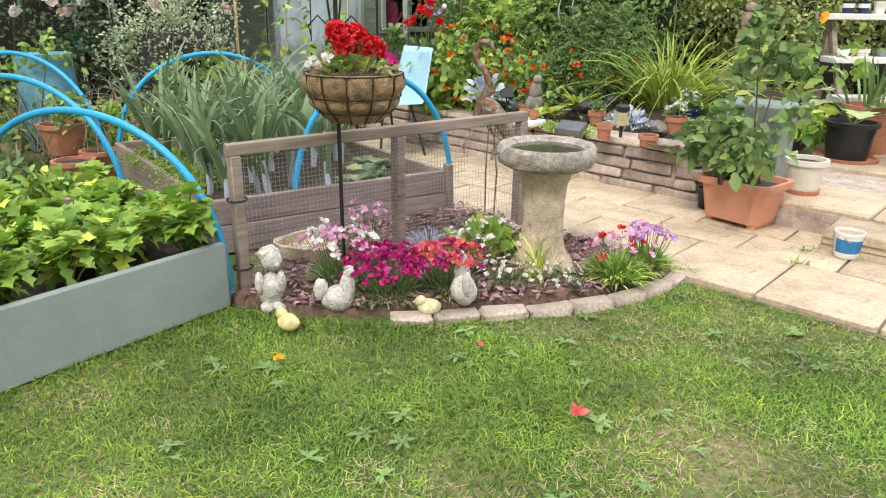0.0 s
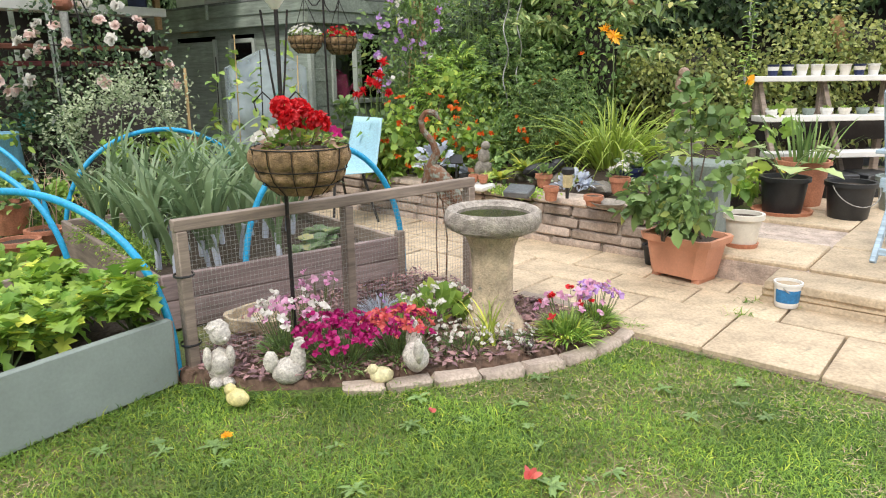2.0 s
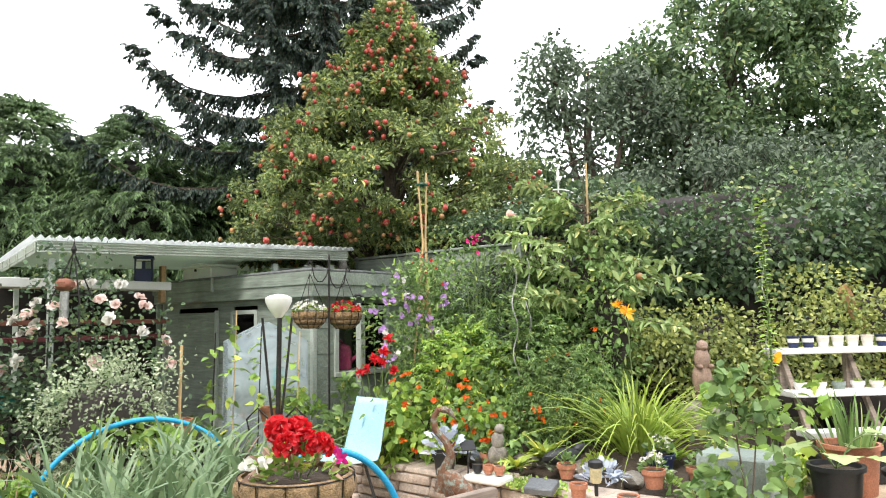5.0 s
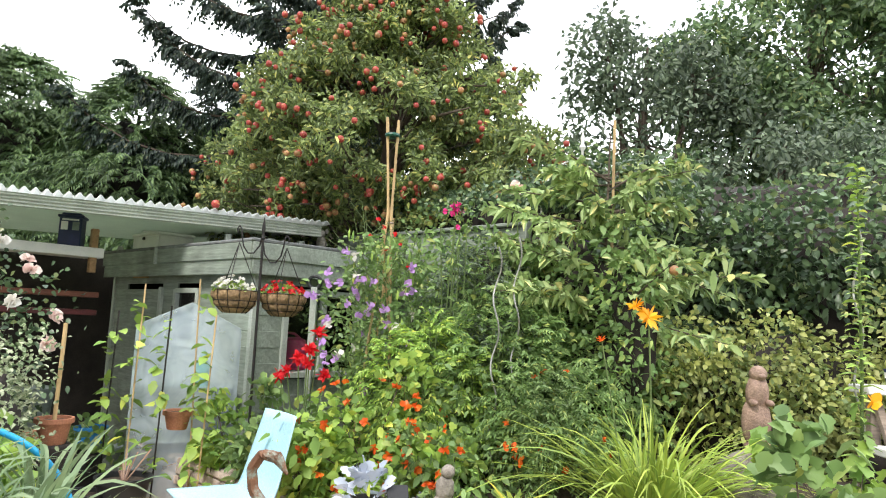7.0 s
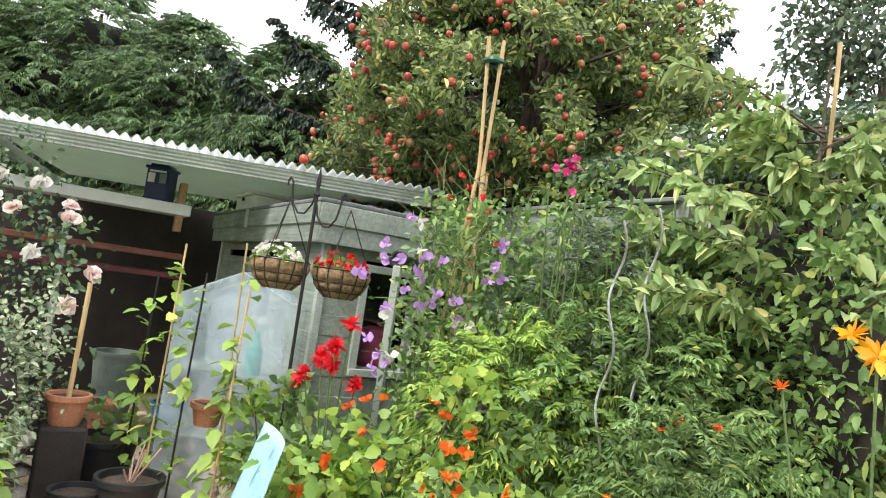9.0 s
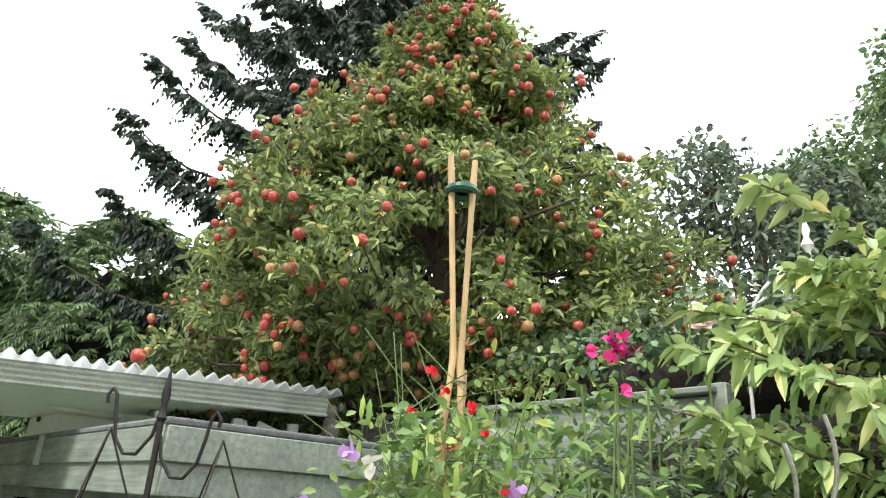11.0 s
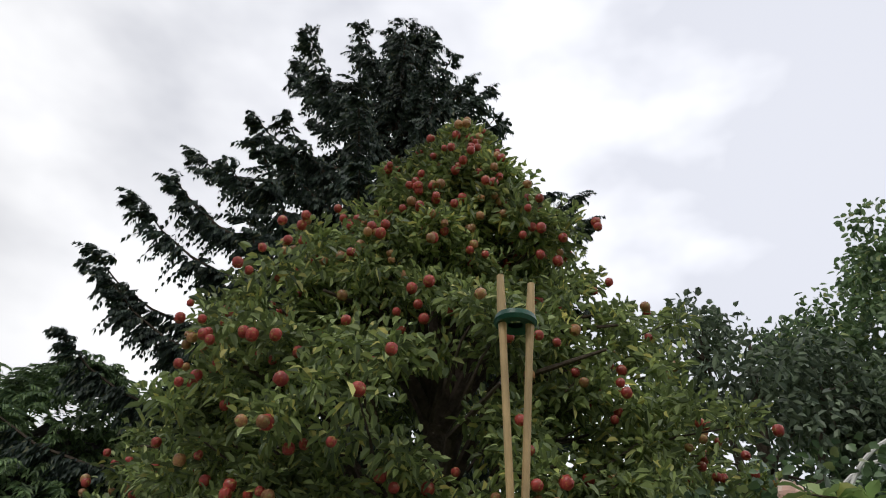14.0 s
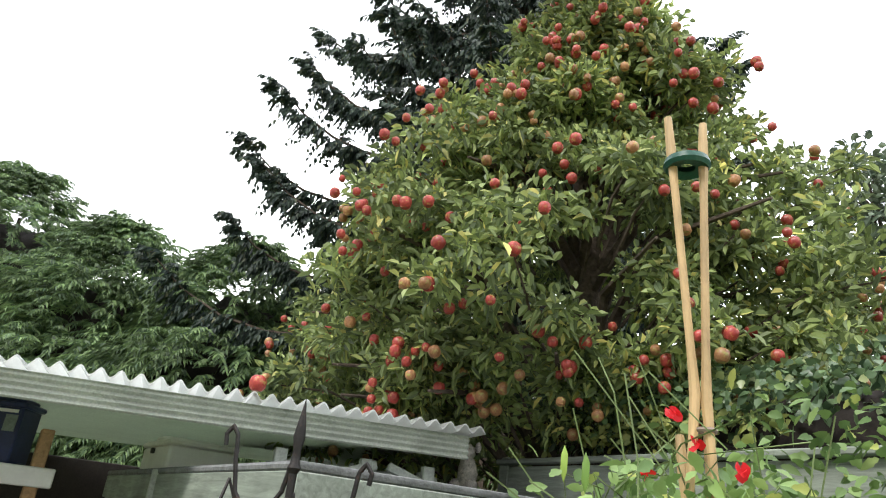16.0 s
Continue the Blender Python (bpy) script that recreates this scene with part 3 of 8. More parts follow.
L_LIME = leafy("lime_blade", (0.32, 0.42, 0.05), (0.15, 0.25, 0.03), 0.35, odd=0.1)
L_SAPLING = leafy("pale_fruit_leaf", (0.26, 0.36, 0.11), (0.12, 0.21, 0.05), 0.35, odd=0.08)
L_VARIEG = leafy("variegated_leaf", (0.38, 0.46, 0.24), (0.1, 0.17, 0.05), 0.3)
L_YELLOWV = leafy("yellow_variegated_leaf", (0.29, 0.34, 0.08), (0.09, 0.15, 0.035), 0.4)
L_APPLE = leafy("apple_leaf", (0.215, 0.3, 0.075), (0.06, 0.095, 0.03), 0.45, odd=0.1)
L_CONIFER = leafy("cypress_spray", (0.115, 0.195, 0.05), (0.03, 0.065, 0.02), 0.5, 0.6, 0.2)
L_SPRUCE = leafy("spruce_needle", (0.04, 0.07, 0.03), (0.012, 0.024, 0.012), 0.4, 0.6, 0.15, odd=0.03)
L_TREE = leafy("broadleaf", (0.13, 0.215, 0.065), (0.045, 0.09, 0.03), 0.45, odd=0.03)
L_TREE2 = leafy("grey_broadleaf", (0.125, 0.18, 0.08), (0.045, 0.075, 0.035), 0.45)
L_SILVER = leafy("silver_leaf", (0.42, 0.5, 0.44), (0.25, 0.32, 0.28), 0.2)
L_DRY = leafy("dry_stalk", (0.4, 0.3, 0.17), (0.2, 0.14, 0.08), 0.3)
P_RED = leafy("red_petal", (0.75, 0.012, 0.02), (0.45, 0.005, 0.012), 0.2, 0.5, 0.25)
P_MAGENTA = leafy("magenta_petal", (0.52, 0.015, 0.2), (0.3, 0.005, 0.09), 0.3, 0.5, 0.25)
P_CORAL = leafy("coral_petal", (0.8, 0.2, 0.16), (0.62, 0.07, 0.1), 0.25, 0.5, 0.25)
P_PINK = leafy("pale_pink_petal", (0.8, 0.5, 0.66), (0.68, 0.28, 0.5), 0.2, 0.5, 0.3)
P_LILAC = leafy("lilac_petal", (0.62, 0.4, 0.75), (0.45, 0.22, 0.6), 0.2, 0.5, 0.3)
P_WHITE = leafy("white_petal", (0.85, 0.83, 0.78), (0.7, 0.66, 0.6), 0.1, 0.5, 0.3)
P_ROSE = leafy("blush_petal", (0.88, 0.77, 0.71), (0.82, 0.6, 0.55), 0.15, 0.5, 0.3)
P_ORANGE = leafy("orange_petal", (0.85, 0.19, 0.015), (0.7, 0.08, 0.01), 0.2, 0.5, 0.25)
P_YELLOW = leafy("golden_petal", (0.9, 0.48, 0.015), (0.85, 0.32, 0.01), 0.15, 0.5, 0.25)
P_PURPLE = leafy("purple_petal", (0.22, 0.06, 0.4), (0.12, 0.03, 0.25), 0.2, 0.5, 0.25)
M_APPLESKIN = plain("red_apple_skin", (0.40, 0.055, 0.045), 0.4, dark=0.6, light=1.3, size=18, bump=0.0, each=0.3, worn=(0.45, 0.34, 0.1), worn_at=0.6)
M_APPLEGOLD = plain("russet_apple_skin", (0.42, 0.2, 0.09), 0.42, dark=0.7, light=1.2, size=18, bump=0.0, each=0.25, worn=(0.4, 0.4, 0.12), worn_at=0.58)

# ---- ground ----
RS = np.random.RandomState


def sheet_grid(x0, x1, y0, y1, nx, ny, fz):
    xs, ys = np.linspace(x0, x1, nx), np.linspace(y0, y1, ny)
    X, Y = np.meshgrid(xs, ys)
    v = np.stack([X, Y, fz(X, Y)], -1).reshape(-1, 3)
    f = [[j * nx + i, j * nx + i + 1, (j + 1) * nx + i + 1, (j + 1) * nx + i] for j in range(ny - 1) for i in range(nx - 1)]
    return v, f


far = 400.0
gv = [(-far, -far, -0.012), (far, -far, -0.012), (far, far, -0.012), (-far, far, -0.012)]
solid("ground", [(gv, [[0, 1, 2, 3]])], M_GROUND, "wide garden ground of worn green lawn and soil", "ground", kind="structure", smooth=False)


def lawn_edge(x):
    """Where the lawn ends: y along the bed, the border's stones and the slabs."""
    xs = [-3.0, -1.32, -0.79, -0.4, -0.05, 0.24, 0.7, 1.05, 1.27, 1.67, 2.03, 2.4, 4.5]
    ys = [-0.2, 2.1, 2.82, 2.7, 2.72, 2.78, 2.9, 3.1, 3.27, 3.0, 2.68, 2.3, 0.35]
    return np.interp(x, xs, ys)


rs = RS(11)
lx, ly = rs.uniform(-2.2, 3.6, 330000), rs.uniform(-0.6, 3.3, 330000)
near_w = np.clip((ly + 0.4) / 1.4, 0.12, 1)
keep = (ly < lawn_edge(lx) - 0.005) & (rs.rand(len(lx)) < near_w)
lx, ly = lx[keep], ly[keep]
patch = np.array([noise.noise(Vector((a * 1.6, b * 1.6, 3.0))) + 0.5 * noise.noise(Vector((a * 5, b * 5, 9.0))) + 0.16 * (a - 0.1) - 0.1 * (b - 1.8) for a, b in zip(lx, ly)])
keep = rs.rand(len(lx)) < np.clip(1.0 - patch * 1.0, 0.25, 1)
lx, ly, patch = lx[keep], ly[keep], patch[keep]
edge_gap = lawn_edge(lx) - ly
tall = (0.03 + 0.028 * np.clip(-patch, 0, 1)) * rs.uniform(0.6, 1.45, len(lx)) + 0.05 * np.exp(-edge_gap / 0.045) * (lx < 0.3)
way = np.stack([rs.randn(len(lx)) * 0.5, rs.randn(len(lx)) * 0.5, np.ones(len(lx))], 1)
solid("lawn_grass", [g_blades(np.stack([lx, ly, np.full(len(lx), -0.012)], 1), way, tall, 0.0032, 0.8, 2, 4)], M_GRASS,
      "short uneven green lawn grass with dry patches", "grass", kind="stuff", smooth=False)

ok = patch > 0.05
m_ = int(ok.sum())
pick = rs.permutation(m_)[:11000]
sx_, sy_ = lx[ok][pick], ly[ok][pick]
solid("straw", [g_blades(np.stack([sx_, sy_, np.full(len(sx_), -0.004)], 1), np.stack([rs.randn(len(sx_)), rs.randn(len(sx_)), rs.rand(len(sx_)) * 0.7], 1), 0.034, 0.0022, 0.2, 1, 41)], leafy("straw", (0.42, 0.34, 0.18), (0.22, 0.17, 0.09), 0.2),
      "dry straw-coloured grass lying in the worn patches", "grass", kind="stuff", smooth=False)


def weed(at, size, seed):
    r = RS(seed)
    n = r.randint(7, 12)
    a = np.sort(r.rand(n)) * 6.28
    w = np.stack([np.cos(a), np.sin(a), np.full(n, 0.35)], 1)
    return g_broad(np.repeat([at], n, 0), w, size, size * 0.36, 0.3, 0.15, seed, 0.8, 0.6)


wx, wy = rs.uniform(-1.3, 2.2, 110), rs.uniform(0.9, 2.9, 110)
chunks = [weed((a, b, 0.004), rs.uniform(0.025, 0.06), 100 + i) for i, (a, b) in enumerate(zip(wx, wy)) if b < lawn_edge(a) - 0.08 and noise.noise(Vector((a * 1.2, b * 1.2, 20))) > -0.12]
solid("lawn_weeds", chunks, leafy("weed_leaf", (0.16, 0.27, 0.06), (0.09, 0.17, 0.035), 0.35), "flat rosettes of green weeds in the lawn", "weeds", kind="stuff")


def petal_flower(at, up, r, n, seed, cup=0.35, wide=0.9):
    """A bloom of n petals."""
    rr = RS(seed)
    up = unit(np.array(up, float))
    s = unit(np.cross(up, rr.randn(3)))
    t = np.cross(up, s)
    a = np.arange(n) / n * 6.283 + rr.rand() * 6
    w = np.cos(a)[:, None] * s + np.sin(a)[:, None] * t + up * cup
    return g_broad(np.repeat([at], n, 0), w, r, r * wide, 0.05, 0.1, seed, 0.5)


solid("fallen_petal", [petal_flower((0, 0, 0), (0.2, 0, 1), 0.04, 5, 3, 0.9)], P_CORAL, "fallen coral red petals lying on the lawn", "petals", (0.56, 2.04, 0.03))
solid("fallen_petal", [petal_flower((0, 0, 0), (0.2, 0.3, 1), 0.02, 3, 8, 0.9)], P_CORAL, "small fallen red petal lying on the lawn", "petals", (0.26, 2.48, 0.03))
solid("dandelion", [petal_flower((0, 0, 0), (0, 0, 1), 0.024, 14, 5, 0.25, 0.5)], P_YELLOW, "yellow dandelion flower in the lawn", "flower", (-0.45, 2.33, 0.035))

# ---- paving: lower path and raised patio ----
path_base = solid("pavement", [g_box((12.6, 1.36, 0.05), (0, 0, 0), None, 0.004)], M_JOINT, "paved garden path of buff sandstone slabs", "path", grid(-1.9, 0.62, -0.025), GRID, kind="structure")
slab_sizes = {}


def slab_mesh(w, d, h, seed):
    key = (round(w, 2), round(d, 2), seed)
    if key not in slab_sizes:
        v, f = g_box((w, d, h), (0, 0, 0), None, 0.008)
        r = RS(seed * 13 + int(w * 100))
        v = v + r.randn(*v.shape) * 0.0022
        slab_sizes[key] = mesh_of("slab", [(v, f)], M_SLAB)
    return slab_sizes[key]


def lay(parent, s0, s1, r0, r1, z, seed):
    """One slab by its corners in the grid, with an open joint round it."""
    r = RS(seed)
    me = slab_mesh(s1 - s0 - 0.012, r1 - r0 - 0.012, 0.05, seed % 3)
    p = grid((s0 + s1) / 2, (r0 + r1) / 2, z + r.uniform(-0.002, 0.003))
    ob = new("slab", me)
    ob.parent = parent
    ob.matrix_parent_inverse = parent.matrix_basis.inverted()
    ob.matrix_basis = pose(*p, r.uniform(-0.35, 0.35), r.uniform(-0.35, 0.35), GRID + r.uniform(-0.4, 0.4))
    return ob


k = 0
for row, (r0, r1) in enumerate(((-0.05, 0.52), (0.52, 0.83), (0.83, 1.28))):
    s0 = -7.9 + 0.27 * row
    while s0 < 4.2:
        w = (0.58, 0.49, 0.49, 0.62)[(k * 7 + row) % 4]
        lay(path_base, s0, s0 + w, r0, r1, 0.0, 300 + k)
        s0 += w
        k += 1

patio = solid("patio", [g_box((5.2, 5.0, 0.17), (0, 0, 0), None, 0.006)], M_STONE, "raised patio of buff sandstone slabs with a stone edge", "patio", grid(2.5, 3.6, 0.06), GRID, kind="structure")
k = 0
for row in range(7):
    r0 = 1.1 + row * 0.6
    s0 = -0.1 - 0.3 * (row % 2)
    while s0 < 4.6:
        w = (0.6, 0.9, 0.6, 0.45)[(k * 5 + row) % 4]
        if s0 > -0.12:
            lay(patio, s0, s0 + w, r0, r0 + 0.6, 0.148, 700 + k)
        s0 += w
        k += 1
# the step: stacked slabs along the patio's front
step = thing("doorstep", "low step of stacked buff sandstone slabs", "step", kind="structure")
for i, (s0, s1) in enumerate(((0.33, 0.93), (0.93, 1.6), (1.6, 2.3), (2.3, 3.0))):
    for j, z in enumerate((0.05, 0.1, 0.142)):
        lay(step, s0 + 0.01 * j, s1, 0.80 - 0.02 * (j == 2), 1.12, z - 0.02, 900 + i * 5 + j)

# grass tufts in the joints
tufts = []
for s_, r_ in ((0.33, 0.52), (0.3, 0.75), (1.05, 0.55), (-0.02, 0.02), (0.55, 0.86)):
    n = 26
    p = np.array([grid(s_, r_, 0.02)] * n) + rs.randn(n, 3) * np.array([0.03, 0.02, 0])
    tufts.append(g_blades(p, np.stack([rs.randn(n) * 0.6, rs.randn(n) * 0.6, np.ones(n)], 1), 0.06, 0.004, 0.8, 2, 7))
solid("joint_weeds", tufts, M_GRASS, "small grass tufts growing in the paving joints", "weeds", kind="stuff", smooth=False)

# ---- low stone wall of the raised border ----
wall = solid("wall_border", [g_box((4.7, 0.235, 0.32), (0, 0, 0), None, 0.004)], M_MORTAR, "low retaining wall of reclaimed walling stones", "wall", grid(-2.95, 1.4, 0.14), GRID, kind="structure")
stones = {}
for i in range(4):
    for w in (0.22, 0.3, 0.4):
        v, f = g_box((w, 0.14, 0.068), (0, 0, 0), None, 0.012)
        stones[(i, w)] = mesh_of("stone", [(v + RS(i * 5 + int(w * 50)).randn(*v.shape) * 0.004, f)], M_STONE)


def stone_row(parent, a, b, z, seed, flip=False):
    """A course of stones from a to b on the grid, joints offset from row to row."""
    r = RS(seed)
    a, b = np.array(a[:2]), np.array(b[:2])
    length = np.linalg.norm(b - a)
    d = (b - a) / length
    x = -r.uniform(0, 0.15)
    while x < length - 0.08:
        w = (0.22, 0.3, 0.4)[r.randint(3)]
        c = a + d * (x + w / 2)
        ob = piece("stone", stones[(r.randint(4), w)], parent, pose(c[0] + r.randn() * 0.003, c[1] + r.randn() * 0.003, z, r.randn() * 1.2, 0, math.degrees(math.atan2(d[1], d[0])) + r.randn() * 1.0))
        ob.matrix_parent_inverse = parent.matrix_basis.inverted()
        ob.scale = (0.97, 1, 1)
        x += w + 0.012


for j in range(4):
    stone_row(wall, grid(-5.3, 1.315), grid(-0.6, 1.315), 0.035 + j * 0.078, 40 + j)
    stone_row(wall, grid(-0.62, 1.36), grid(-0.62, 1.85), 0.035 + j * 0.078, 60 + j)
cope = mesh_of("coping", [(g_box((0.44, 0.27, 0.045), (0, 0, 0), None, 0.01)[0] + RS(3).randn(24, 3) * 0.004, CHAMFER)], M_COPING)
s0 = -5.25
while s0 < -0.5:
    ob = piece("coping_stone", cope, wall, pose(*grid(s0, 1.38, 0.337), rs.randn() * 0.7, rs.randn() * 0.5, GRID + rs.randn()))
    ob.matrix_parent_inverse = wall.matrix_basis.inverted()
    s0 += 0.452
# the taller pier at the wall's end
pier = thing("stone_pier", "short pier of rough stones at the end of the low wall", "pier", grid(-4.95, 1.55, 0), GRID, kind="structure")
for j in range(6):
    part("stone", [g_blob((rs.randn() * 0.01, rs.randn() * 0.01, 0.05 + j * 0.088), (0.2, 0.17, 0.055), 0.25, 1.5, 70 + j, 2)], M_GREYSTONE, pier)
part("capstone", [(g_box((0.42, 0.34, 0.05), (0, 0, 0.56), None, 0.012)[0] + RS(9).randn(24, 3) * 0.006, CHAMFER)], M_COPING, pier)

# raised border soil behind the wall
def bank(X, Y):
    r = (X - ORIGIN[0]) * E2[0] + (Y - ORIGIN[1]) * E2[1]
    s = (X - ORIGIN[0]) * E1[0] + (Y - ORIGIN[1]) * E1[1]
    z = 0.27 + 0.22 * np.clip((r - 1.6) / 1.0, 0, 1) + 0.03 * np.sin(X * 7) * np.cos(Y * 6)
    return np.where((r > 1.38) & (s < -0.68) & (s > -4.6), z, -0.1)


solid("border_soil", [sheet_grid(-2.5, 5.0, 3.8, 10.0, 150, 124, bank)], M_SOIL, "dark soil of the raised planting border", "soil", kind="structure")

# ---- the front flower border ----
def mulch_z(X, Y):
    top = np.array([[-0.8, 2.86], [-0.4, 2.76], [0.24, 2.85], [0.7, 2.98], [1.05, 3.16], [1.2, 3.32], [0.95, 3.62], [0.2, 4.3], [-0.6, 3.75]])
    inside = np.zeros(X.shape, bool)
    n = len(top)
    for i in range(n):
        (xa, ya), (xb, yb) = top[i], top[(i + 1) % n]
        cross = ((ya > Y) != (yb > Y)) & (X < (xb - xa) * (Y - ya) / (yb - ya + 1e-12) + xa)
        inside ^= cross
    return np.where(inside, 0.035 + 0.012 * np.sin(X * 9 + Y * 5), -0.06)


solid("mulch_bed", [sheet_grid(-1.0, 1.4, 2.6, 4.4, 90, 70, mulch_z)], M_MULCH, "flower bed mulched with brown bark", "flower bed", kind="structure")
cx, cy = rs.uniform(-0.85, 1.25, 7000), rs.uniform(2.7, 4.35, 7000)
keep = mulch_z(cx, cy) > 0
n = int(keep.sum())
solid("bark_chips", [g_leaves(np.stack([cx[keep], cy[keep], np.full(n, 0.045) + rs.rand(n) * 0.012], 1), np.stack([rs.randn(n), rs.randn(n), rs.randn(n) * 0.25], 1), 0.045, 0.018, 0.0, 0.1, 5, 0.7)],
      M_CHIP, "scattered brown bark chips on the flower bed", "bark chips", kind="stuff", smooth=False)

edging = thing("trim_border", "curved edging of flat sandstone pieces round the flower bed", "edging", kind="structure")
line = np.array([(-0.1, 2.74), (0.08, 2.755), (0.27, 2.8), (0.47, 2.85), (0.66, 2.9), (0.84, 2.97), (1.0, 3.07), (1.14, 3.19), (1.25, 3.33), (1.2, 3.5), (1.06, 3.64), (0.92, 3.77), (0.78, 3.9)])
for i in range(len(line) - 1):
    a, b = line[i], line[i + 1]
    c, d = (a + b) / 2, b - a
    v, f = g_box((np.linalg.norm(d) - 0.004, 0.085, 0.05), (0, 0, 0), None, 0.012)
    part("edging_stone", [(v + RS(i).randn(*v.shape) * 0.004, f)], M_COPING, edging, "", True, (c[0], c[1], -0.001), math.degrees(math.atan2(d[1], d[0])))


def clump(name, label, at, r, h, leaf, petals, seed, n_leaf=500, n_flower=60, fr=0.022, leaf_len=0.06, leaf_w=0.008, blades=True, cup=0.3, np_=5, top=0.75):
    """A cushion of fine leaves with blooms over it."""
    rr = RS(seed)
    ob = thing(name, label, "flowers", at)
    d = inside_ball(n_leaf, rr, 0.2)
    d[:, 2] = np.abs(d[:, 2])
    p = d * np.array([r, r, h])
    root = p * np.array([0.75, 0.75, 0.35])
    if blades:
        part("foliage", [g_blades(root, unit(d + np.array([0, 0, 0.5])), leaf_len, leaf_w, 0.5, 3, seed)], leaf, ob)
    else:
        part("foliage", [g_broad(p * 0.95, d + np.array([0, 0, 0.3]), leaf_len, leaf_w, 0.25, 0.2, seed, 0.5)], leaf, ob)
    stems = []
    for i, pet in enumerate(petals):
        ch = []
        m = n_flower // len(petals)
        a, q = rr.rand(m) * 6.283, np.sqrt(rr.rand(m)) * 1.0
        fx, fy = np.cos(a) * q * r, np.sin(a) * q * r
        fz = h * (top + 0.3 * np.sqrt(np.clip(1 - q * q, 0, 1))) + rr.randn(m) * 0.015
        for j in range(m):
            ch.append(petal_flower((fx[j], fy[j], fz[j]), (fx[j] / r * 0.7 + rr.randn() * 0.25, fy[j] / r * 0.7 - 0.25 + rr.randn() * 0.25, 0.8), fr * rr.uniform(0.75, 1.2), np_, seed * 50 + j + i * 999, cup))
            stems.append(g_tube([(fx[j] * 0.5, fy[j] * 0.5, fz[j] * 0.2), (fx[j], fy[j], fz[j])], 0.0014, 3))
        tagged(part("bloom", ch, pet, ob), kind="stuff")
    tagged(part("stem", stems, M_TWIG, ob), kind="stuff")
    return ob


clump("dianthus_clump", "pale pink and white dianthus flowers on thin green stems", (-0.36, 3.05, 0.03), 0.17, 0.24, L_MID, [P_PINK, P_WHITE], 1, 420, 46, 0.026)
clump("dianthus_clump", "dense magenta dianthus flowers over narrow leaves", (-0.13, 2.93, 0.03), 0.2, 0.18, L_MID, [P_MAGENTA], 2, 520, 150, 0.021)
clump("impatiens_clump", "coral pink bedding flowers with red new blooms", (0.13, 2.98, 0.03), 0.16, 0.2, L_MID, [P_CORAL, P_CORAL, P_MAGENTA], 3, 380, 110, 0.022)
clump("dianthus_clump", "tall pink flowers behind the coral clump", (-0.28, 3.3, 0.03), 0.12, 0.28, L_MID, [P_PINK], 4, 200, 16, 0.02)
clump("primrose_clump", "creamy white flowers over broad crinkled green leaves", (0.3, 3.4, 0.03), 0.19, 0.17, L_BRIGHT, [P_WHITE], 5, 110, 34, 0.022, 0.1, 0.06, False)
clump("daisy_clump", "little white daisies on low feathery leaves", (0.42, 3.08, 0.02), 0.17, 0.1, L_MID, [P_WHITE], 6, 320, 48, 0.013, 0.05, 0.005, np_=9)
clump("daisy_clump", "low white daisies at the foot of the bird bath", (0.62, 3.12, 0.02), 0.14, 0.07, L_MID, [P_WHITE], 7, 260, 30, 0.012, 0.05, 0.006, np_=9)
clump("dianthus_clump", "green dianthus cushion with pink and red flowers", (0.9, 3.18, 0.03), 0.15, 0.19, L_BRIGHT, [P_PINK, P_RED, P_PINK], 8, 620, 24, 0.024, 0.09, 0.01)
clump("dianthus_clump", "lilac pink dianthus flowers above the stone edging", (1.07, 3.33, 0.03), 0.12, 0.2, L_BRIGHT, [P_PINK, P_LILAC], 9, 420, 42, 0.022, 0.08, 0.009)
clump("lavender_tuft", "grey-green lavender tuft on the bark mulch", (0.02, 3.5, 0.03), 0.13, 0.15, L_SILVER, [P_LILAC], 10, 260, 4, 0.012, 0.1, 0.005)
n = 26
solid("iris_tuft", [g_blades(np.array([(0, 0, 0)] * n) + rs.randn(n, 3) * np.array([0.03, 0.03, 0]), np.stack([rs.randn(n) * 0.28, rs.randn(n) * 0.28, np.ones(n)], 1), 0.3, 0.011, 0.35, 5, 3)], L_LIME,
      "upright tuft of yellow-green sword leaves in the border", "plant", (0.53, 3.1, 0.03))

# ---- bird bath ----
bath = thing("bird_bath", "round cast stone bird bath on a tree-trunk pedestal", "bird bath", (0.57, 3.36, 0.0), 20)
bath.scale = (1, 1, 0.91)
part("bowl", [g_lathe([(0.1, 0.55), (0.17, 0.56), (0.215, 0.585), (0.228, 0.62), (0.228, 0.665), (0.215, 0.682), (0.19, 0.676), (0.175, 0.655), (0.14, 0.635), (0.0, 0.63)], 48, (0, 0, 0), 0.016, 2, False)], M_BATH, bath, "mossy pitted stone bowl")
part("water", [g_lathe([(0.0, 0.654), (0.176, 0.655)], 32, (0, 0, 0), 0, 0, False)], M_WATER, bath, "shallow murky water")
v, f = g_lathe([(0.185, 0.0), (0.18, 0.025), (0.15, 0.065), (0.118, 0.12), (0.1, 0.2), (0.098, 0.3), (0.1, 0.4), (0.106, 0.48), (0.125, 0.54), (0.14, 0.562)], 48)
ang = np.arctan2(v[:, 1], v[:, 0])
bump_ = 1 + 0.07 * np.sin(ang * 6 + v[:, 2] * 5) * (0.4 + np.clip(0.25 - v[:, 2], 0, 1) * 3) + 0.04 * np.sin(ang * 11 - v[:, 2] * 9)
v[:, :2] *= bump_[:, None]
part("pedestal", [(v, f)], M_STEM, bath, "buff stone pedestal shaped like a tree trunk")

